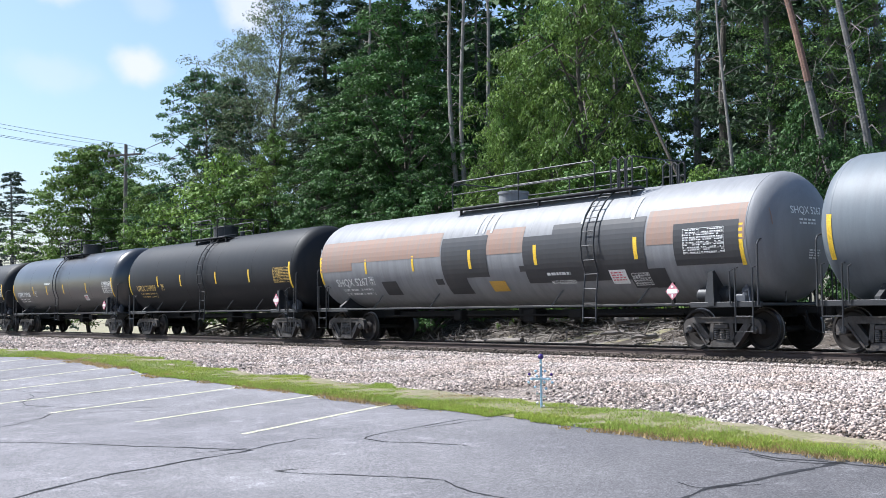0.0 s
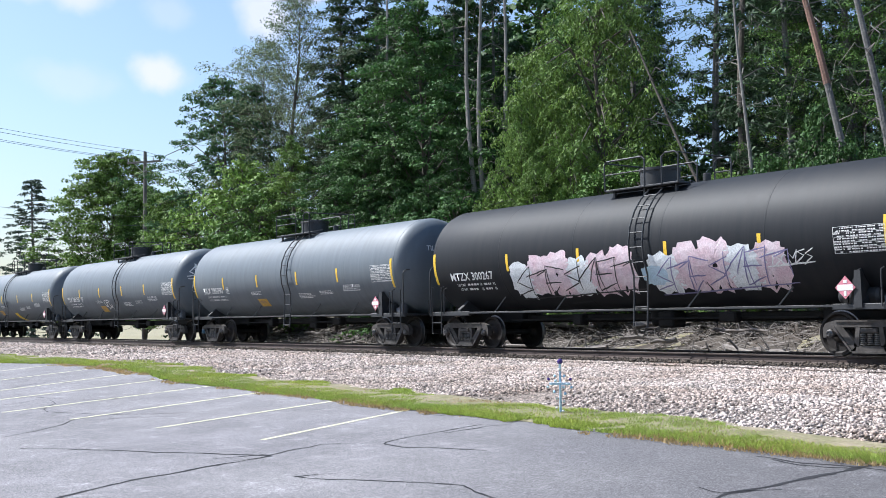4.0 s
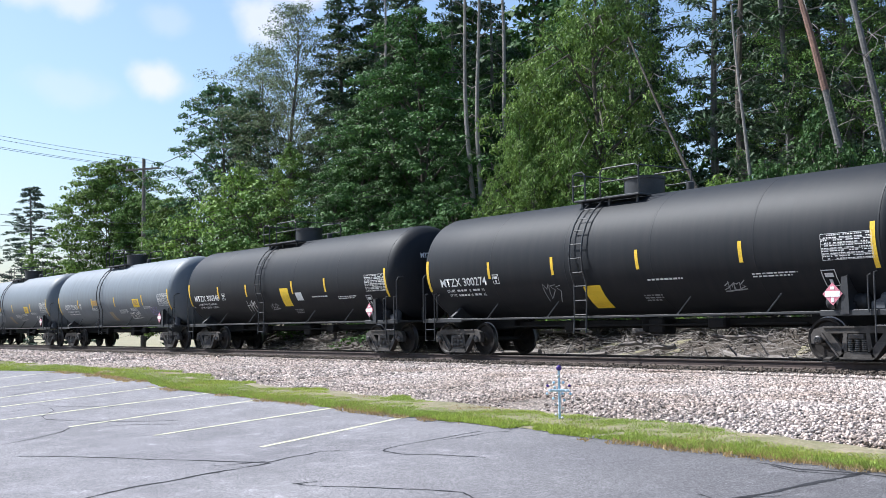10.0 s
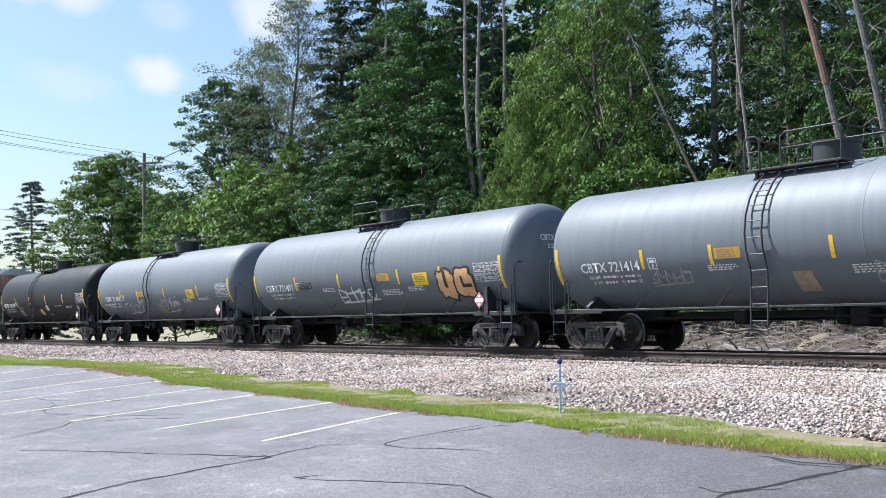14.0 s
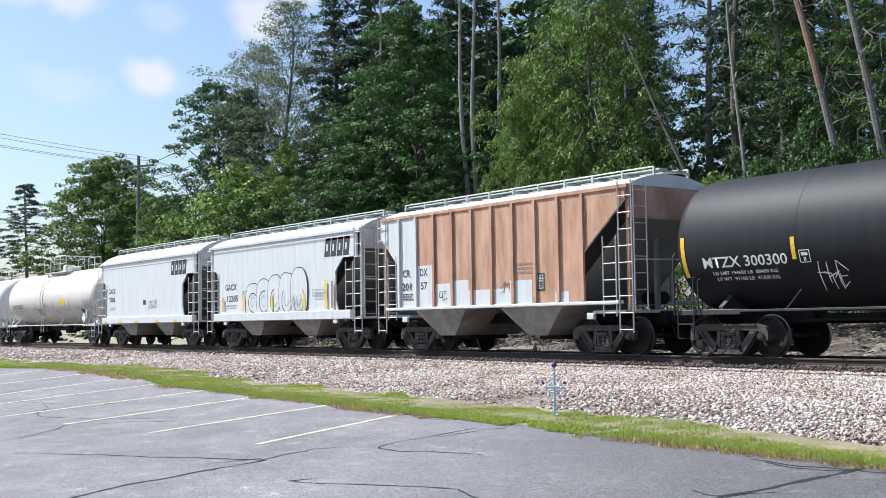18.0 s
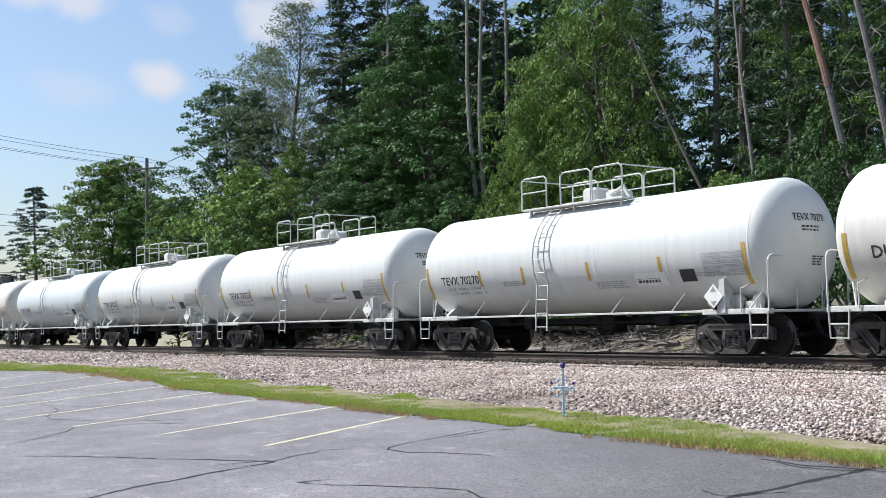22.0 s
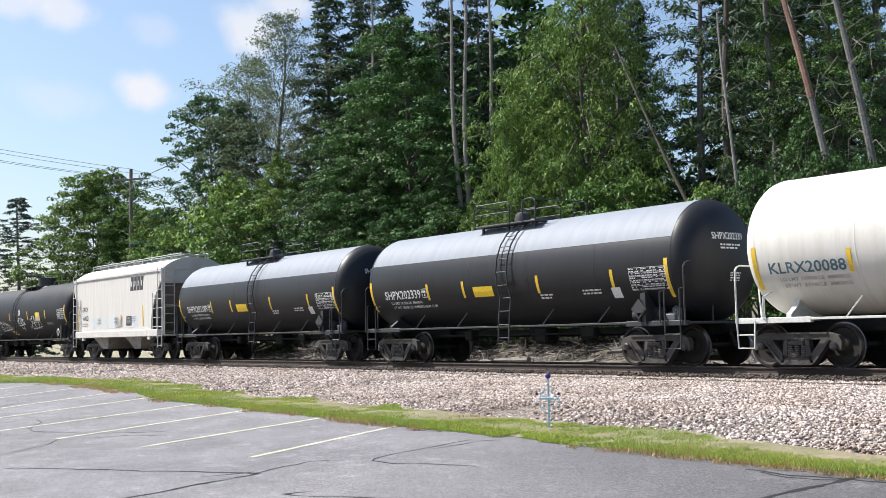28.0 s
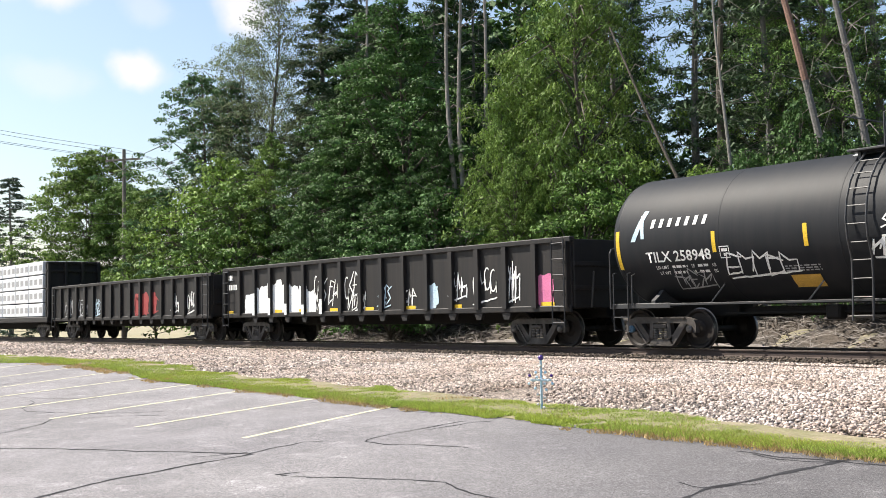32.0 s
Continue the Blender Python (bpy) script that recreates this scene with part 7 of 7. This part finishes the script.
for x, c in ((-4.35, PALE_YELLOW), (-2.6, YELLOW), (-.35, YELLOW), (2.0, YELLOW), (3.45, YELLOW)):
    mk.put("reflector", [(x, 1.4, x + .13, 1.95 if x < 3 else 2.35, -.05)], c, "yellow reflective strip")
mk.put("reflector", [(3.85, 1.4, 3.98, 2.3)], P_RUSTFADE)
mk.lines(2.6, 2.0, .9, 3, .05, GREYMARK, 4)

car, mk = hopper(18, "white covered hopper with a dark logo and clean sides", P_HOPPER, S_WHITE, notch, 5.6, 5.2, 3.9, 4.45, ((-3.6, -.9), (.5, 3.2)))
logo_blocks(mk, 2.85, 4.45, 3.05, .6)
fit_text(mk, "GACX", -4.5, -3.6, 2.45, .26, BLACKMARK)
fit_text(mk, "9206", -4.4, -3.65, 2.05, .26, BLACKMARK)
mk.lines(-4.3, 1.75, .8, 2, .05, GREYMARK, 3)
mk.put("roof_line", [(-5.5, 3.7, 5.3, 3.74), (-5.5, 3.6, 5.3, 3.63)], GREYMARK, "grey line under the roof edge")
mk.scrawl(.4, 1.7, .9, .4, GREYMARK, 3, .04, 5, "grey scribble")
mk.lift = .11
mk.put("reflector", [(x, 1.06, x + .4, 1.14) for x in (-4.8, -3.0, -1.0, 1.4, 3.3)], YELLOW, "yellow strips along the sill")
mk.lift = .006
mk.put("notice", [(-.2, 1.85, .1, 2.05)], BLACKMARK)

car, mk = hopper(28, "warm white covered hopper with curved ends and a dark logo", P_HOPPER_B, S_WHITE, curve + curve_r, 5.38, 5.1, 3.9, 4.45, ((-3.4, -.9), (.6, 3.1)))
logo_blocks(mk, 1.9, 3.4, 3.1, .62)
mk.put("roof_line", [(-5.7, 3.72, 5.2, 3.78)], GREYMARK, "grey line under the roof edge")
fit_text(mk, "GACX", -4.3, -3.5, 2.3, .25, BLACKMARK)
fit_text(mk, "64621", -4.2, -3.4, 1.87, .25, BLACKMARK)
mk.lines(-4.3, 1.68, .9, 2, .05, GREYMARK, 3)
for x, w in ((-3.0, .7), (-1.9, .9), (-.7, .8), (1.9, .8)):
    mk.put("notice", [(x, 1.45, x + w, 2.0)], P_HOPPER, "repainted pale patch")
mk.lift = .012
for x in (-2.2, -.1, 2.0):
    mk.lines(x, 1.9, .6, 4, .04, GREYMARK, int(x * 3))
mk.scrawl(.2, 1.5, .8, .5, GREYMARK, 8, .04, 5, "grey scribble")
table_mark(mk, 1.5, 1.6, .5, .3, GREYMARK, BLACKMARK)
for x in (-4.75, 3.35):
    mk.put("reflector", [(x, 1.5, x + .1, 2.4, -.1)], YELLOW, "long yellow reflective strip")
mk.put("reflector", [(.75, 1.6, .85, 2.05)], PALE_YELLOW)


# ---- gondolas and the lumber flat ----
def gondola(i, label, tall):
    L = length(i)
    car = enter(thing("gondola_car", label, "gondola car", "cars of the freight train"), i)
    h, W = L / 2 - .55, 1.46
    for s in (-1, 1):
        part("side_sheet", Geo().cbox(0, s * W, (1.0 + tall) / 2, 2 * h, .04, tall - 1.0, .005), P_GON, car, "dented black side sheet")
        part("top_chord", Geo().cbox(0, s * (W + .02), tall, 2 * h + .1, .16, .14, .02), P_GON, car)
        part("side_sill", Geo().cbox(0, s * (W + .03), .98, 2 * h, .1, .16, .02), P_GON, car)
        n = 17
        for k in range(n):
            x = -h + .15 + (2 * h - .3) * k / (n - 1)
            part("side_post", Geo().prism([(x - .09, 1.0), (x + .09, 1.0), (x + .09, tall - .06), (x - .09, tall - .06)], s * (W + .02), s * (W + .13)), P_GON, car)
            if 1 < k < n - 2:
                part("gusset", Geo().prism([(x - .22, .98), (x + .22, .98), (x + .1, .72), (x - .1, .72)], s * (W - .05), s * (W + .05)), P_GON, car)
    for e in (-1, 1):
        part("end_wall", Geo().cbox(e * h, 0, (1.0 + tall) / 2, .1, 2 * W - .06, tall - 1.0, .01).cbox(e * (h + .06), 0, 1.5, .08, 2 * W, .12, .01).cbox(e * (h + .06), 0, 2.1, .08, 2 * W, .12, .01), P_GON, car)
        part("coupler", shared("coupler", coupler_mesh), BLACKSTEEL, car, at=pose(0, 0, 0, 0, 0, 0 if e > 0 else 180) @ pose(L / 2 - .75, 0, 0))
        end_ladder(car, e * (h - .35), -W - .17, .55, tall, S_BLACK)
        part("brake_pipe", Geo().tube([(e * (h + .1), -.9, 1.0), (e * (h + .2), -.9, 1.9)], .03, 6), S_BLACK, car)
    part("floor_plate", Geo().cbox(0, 0, 1.02, 2 * h, 2 * W - .1, .08, .01), P_GON, car)
    part("centre_sill", Geo().prism([(-h, .75), (-h * .5, .6), (h * .5, .6), (h, .75), (h, 1.0), (-h, 1.0)], -.25, .25), BLACKSTEEL, car)
    bogie(car, -(L / 2 - 2.3))
    bogie(car, L / 2 - 2.3)
    return car, Marks(car, None, 0, -W - .02)


car, mk = gondola(30, "black steel gondola covered in white and pink graffiti", 2.72)
rr = random.Random(3)
for k in range(9):
    mk.lift = .006 + .002 * (k % 2)
    mk.blob(-7.9 + k * .55, .98 - .05, .75, .75 + .5 * math.sin(math.pi * (k + 1) / 10) + rr.uniform(-.1, .1), G_WHITE, k, "white graffiti fill")
h30 = length(30) / 2 - .55
for k in range(2, 7):
    x = -h30 + .15 + (2 * h30 - .3) * k / 16
    mk.lift = .114
    mk.put("graffiti_fill", [(x - .088, .98, x + .088, 1.55 + .25 * math.sin(k))], G_WHITE, "white graffiti fill over a post")
mk.lift = .012
for k in range(3):
    mk.scrawl(-2.9 + k * .95, 1.15, .75, 1.15, WHITEMARK, k + 20, .05, 3, "white graffiti letters")
for x, w, z, h, m, sd in ((.9, .7, 1.1, .9, G_BLUE, 3), (2.2, .7, 1.05, .6, WHITEMARK, 4), (4.5, .8, 1.3, .8, G_WHITE, 5), (5.6, 1.0, 1.2, 1.0, WHITEMARK, 6), (7.0, .55, 1.2, 1.1, WHITEMARK, 7), (-.4, .6, 1.1, .6, WHITEMARK, 8)):
    mk.scrawl(x, z, w, h, m, sd, .045, 4, "white graffiti tag")
mk.blob(3.3, 1.05, .75, .75, G_BLUE, 9, "pale blue graffiti fill")
mk.blob(8.15, 1.05, .75, .85, G_MAGENTA, 10, "pink graffiti fill")
mk.lines(-9.2, 2.3, .4, 1, .2, WHITEMARK, 5)
mk.lines(-9.3, 1.95, 1.1, 1, .2, WHITEMARK, 6)
mk.lift = .016
for x in (-9.3, -5.6, -3.9, -1.9, .2, 2.4, 4.6, 8.4):
    mk.put("reflector", [(x, 1.0, x + .5, 1.16)], YELLOW, "yellow reflective strip")
car, mk = gondola(31, "black steel gondola with dull red graffiti", 2.62)
for x, w, m, sd in ((-7.5, 1.0, GREYMARK, 1), (-5.6, 1.2, GREYMARK, 2), (-3.4, .8, G_BLUE, 3), (1.6, 2.4, G_RED, 4), (5.4, .7, WHITEMARK, 5), (7.0, .7, WHITEMARK, 6)):
    mk.scrawl(x, 1.15, w, .9, m, sd, .06, 4, "faded graffiti tag")
for k in range(3):
    mk.blob(1.5 + k * .8, 1.1, .8, 1.0, G_RED, k, "dull red graffiti fill")

i = 32
L = length(i)
car = enter(thing("bulkhead_flat_car", "black bulkhead flat car loaded with wrapped lumber", "flat car", "cars of the freight train"), i)
part("deck", Geo().cbox(0, 0, 1.0, L - 1.2, 2.9, .3, .03), P_GON, car)
part("fishbelly_sill", Geo().prism([(-8, .85), (-4, .5), (4, .5), (8, .85)], -.3, .3), BLACKSTEEL, car)
for e in (-1, 1):
    x = e * (L / 2 - .85)
    bh = part("bulkhead", Geo().cbox(x, 0, 2.6, .1, 2.9, 2.95, .02), P_GON, car, "tall black steel bulkhead")
    for y in (-1.35, -.45, .45, 1.35):
        part("bulkhead_post", Geo().cbox(x + e * .18, y, 2.6, .28, .14, 2.95, .02), P_GON, bh)
    for z in (1.6, 2.6, 3.6, 4.03):
        part("bulkhead_beam", Geo().cbox(x + e * .12, 0, z, .16, 2.9, .12, .02), P_GON, bh)
    part("coupler", shared("coupler", coupler_mesh), BLACKSTEEL, car, at=pose(0, 0, 0, 0, 0, 0 if e > 0 else 180) @ pose(L / 2 - .75, 0, 0))
bogie(car, -(L / 2 - 2.3))
bogie(car, L / 2 - 2.3)
PACK = grey_paint("lumber_wrap", (0.62, 0.65, 0.68), 0.45, (0.5, 0.52, 0.55))
pk = Geo().cbox(0, 0, 0, 2.36, 1.3, .7, .03).mesh("lumber_pack")
prm = Geo().box(0, -.652, 0, .5, .006, .3).mesh("print_block")
for c in range(8):
    for z in range(4):
        for y in (-.67, .67):
            p = part("lumber_pack", pk, PACK, car, "white wrapped pack of lumber", at=pose(-8.6 + c * 2.42, y, 1.53 + z * .76))
            if y < 0:
                for a in (-.8, 0, .8):
                    part("print_block", prm, GREYMARK, p, "grey printed block on the wrapping", at=pose(a, 0, 0))


# ---- motion ----
TRAVEL = [0.0, 7.06, 14.15, 21.24, 28.33, 35.15, 41.96, 48.99, 56.04, 63.12, 70.25, 77.43, 84.68, 92.0, 99.2, 106.06, 112.98, 120.19, 127.4, 134.21, 141.0, 148.11, 155.22, 162.4, 169.54, 176.48, 183.45, 190.59, 197.75, 204.67, 211.63, 218.58, 225.49, 232.35, 239.11, 246.09, 253.22, 260.48, 267.64, 274.48, 281.39, 288.66, 296.06, 302.98, 309.8, 316.82, 323.92, 331.08, 337.99, 344.98, 352.01, 359.09, 366.12, 373.08, 380.02, 386.97, 393.93, 400.67, 407.38, 414.16, 420.99, 427.83, 434.62, 441.52, 448.38]


def travel(t):
    k = min(len(TRAVEL) - 2, int(t * 2))
    return TRAVEL[k] + (TRAVEL[k + 1] - TRAVEL[k]) * (t * 2 - k)


def motions():
    for car, mid in CARS:
        walk(car, [(k / 2, pose(mid + d, 0, 0)) for k, d in enumerate(TRAVEL)])
    spot = dict(CARS)
    for wheel, x, car in AXLES:
        rows, turned, last = [(0.0, pose(x, 0, WHEEL_R))], 0.0, None
        for f in range(1, 961):
            at = spot[car] + x + travel(f / 30)
            if -96 < at < -6:
                turned += math.degrees((travel(f / 30) - travel((f - 1) / 30)) / WHEEL_R) if last is not None else 0.0
                last = at
                rows.append((f / 30, pose(x, 0, WHEEL_R, 0, turned % 360, 0)))
        if rows[-1][0] < 32:
            rows.append((32.0, rows[-1][1]))
        walk(wheel, rows)


motions()
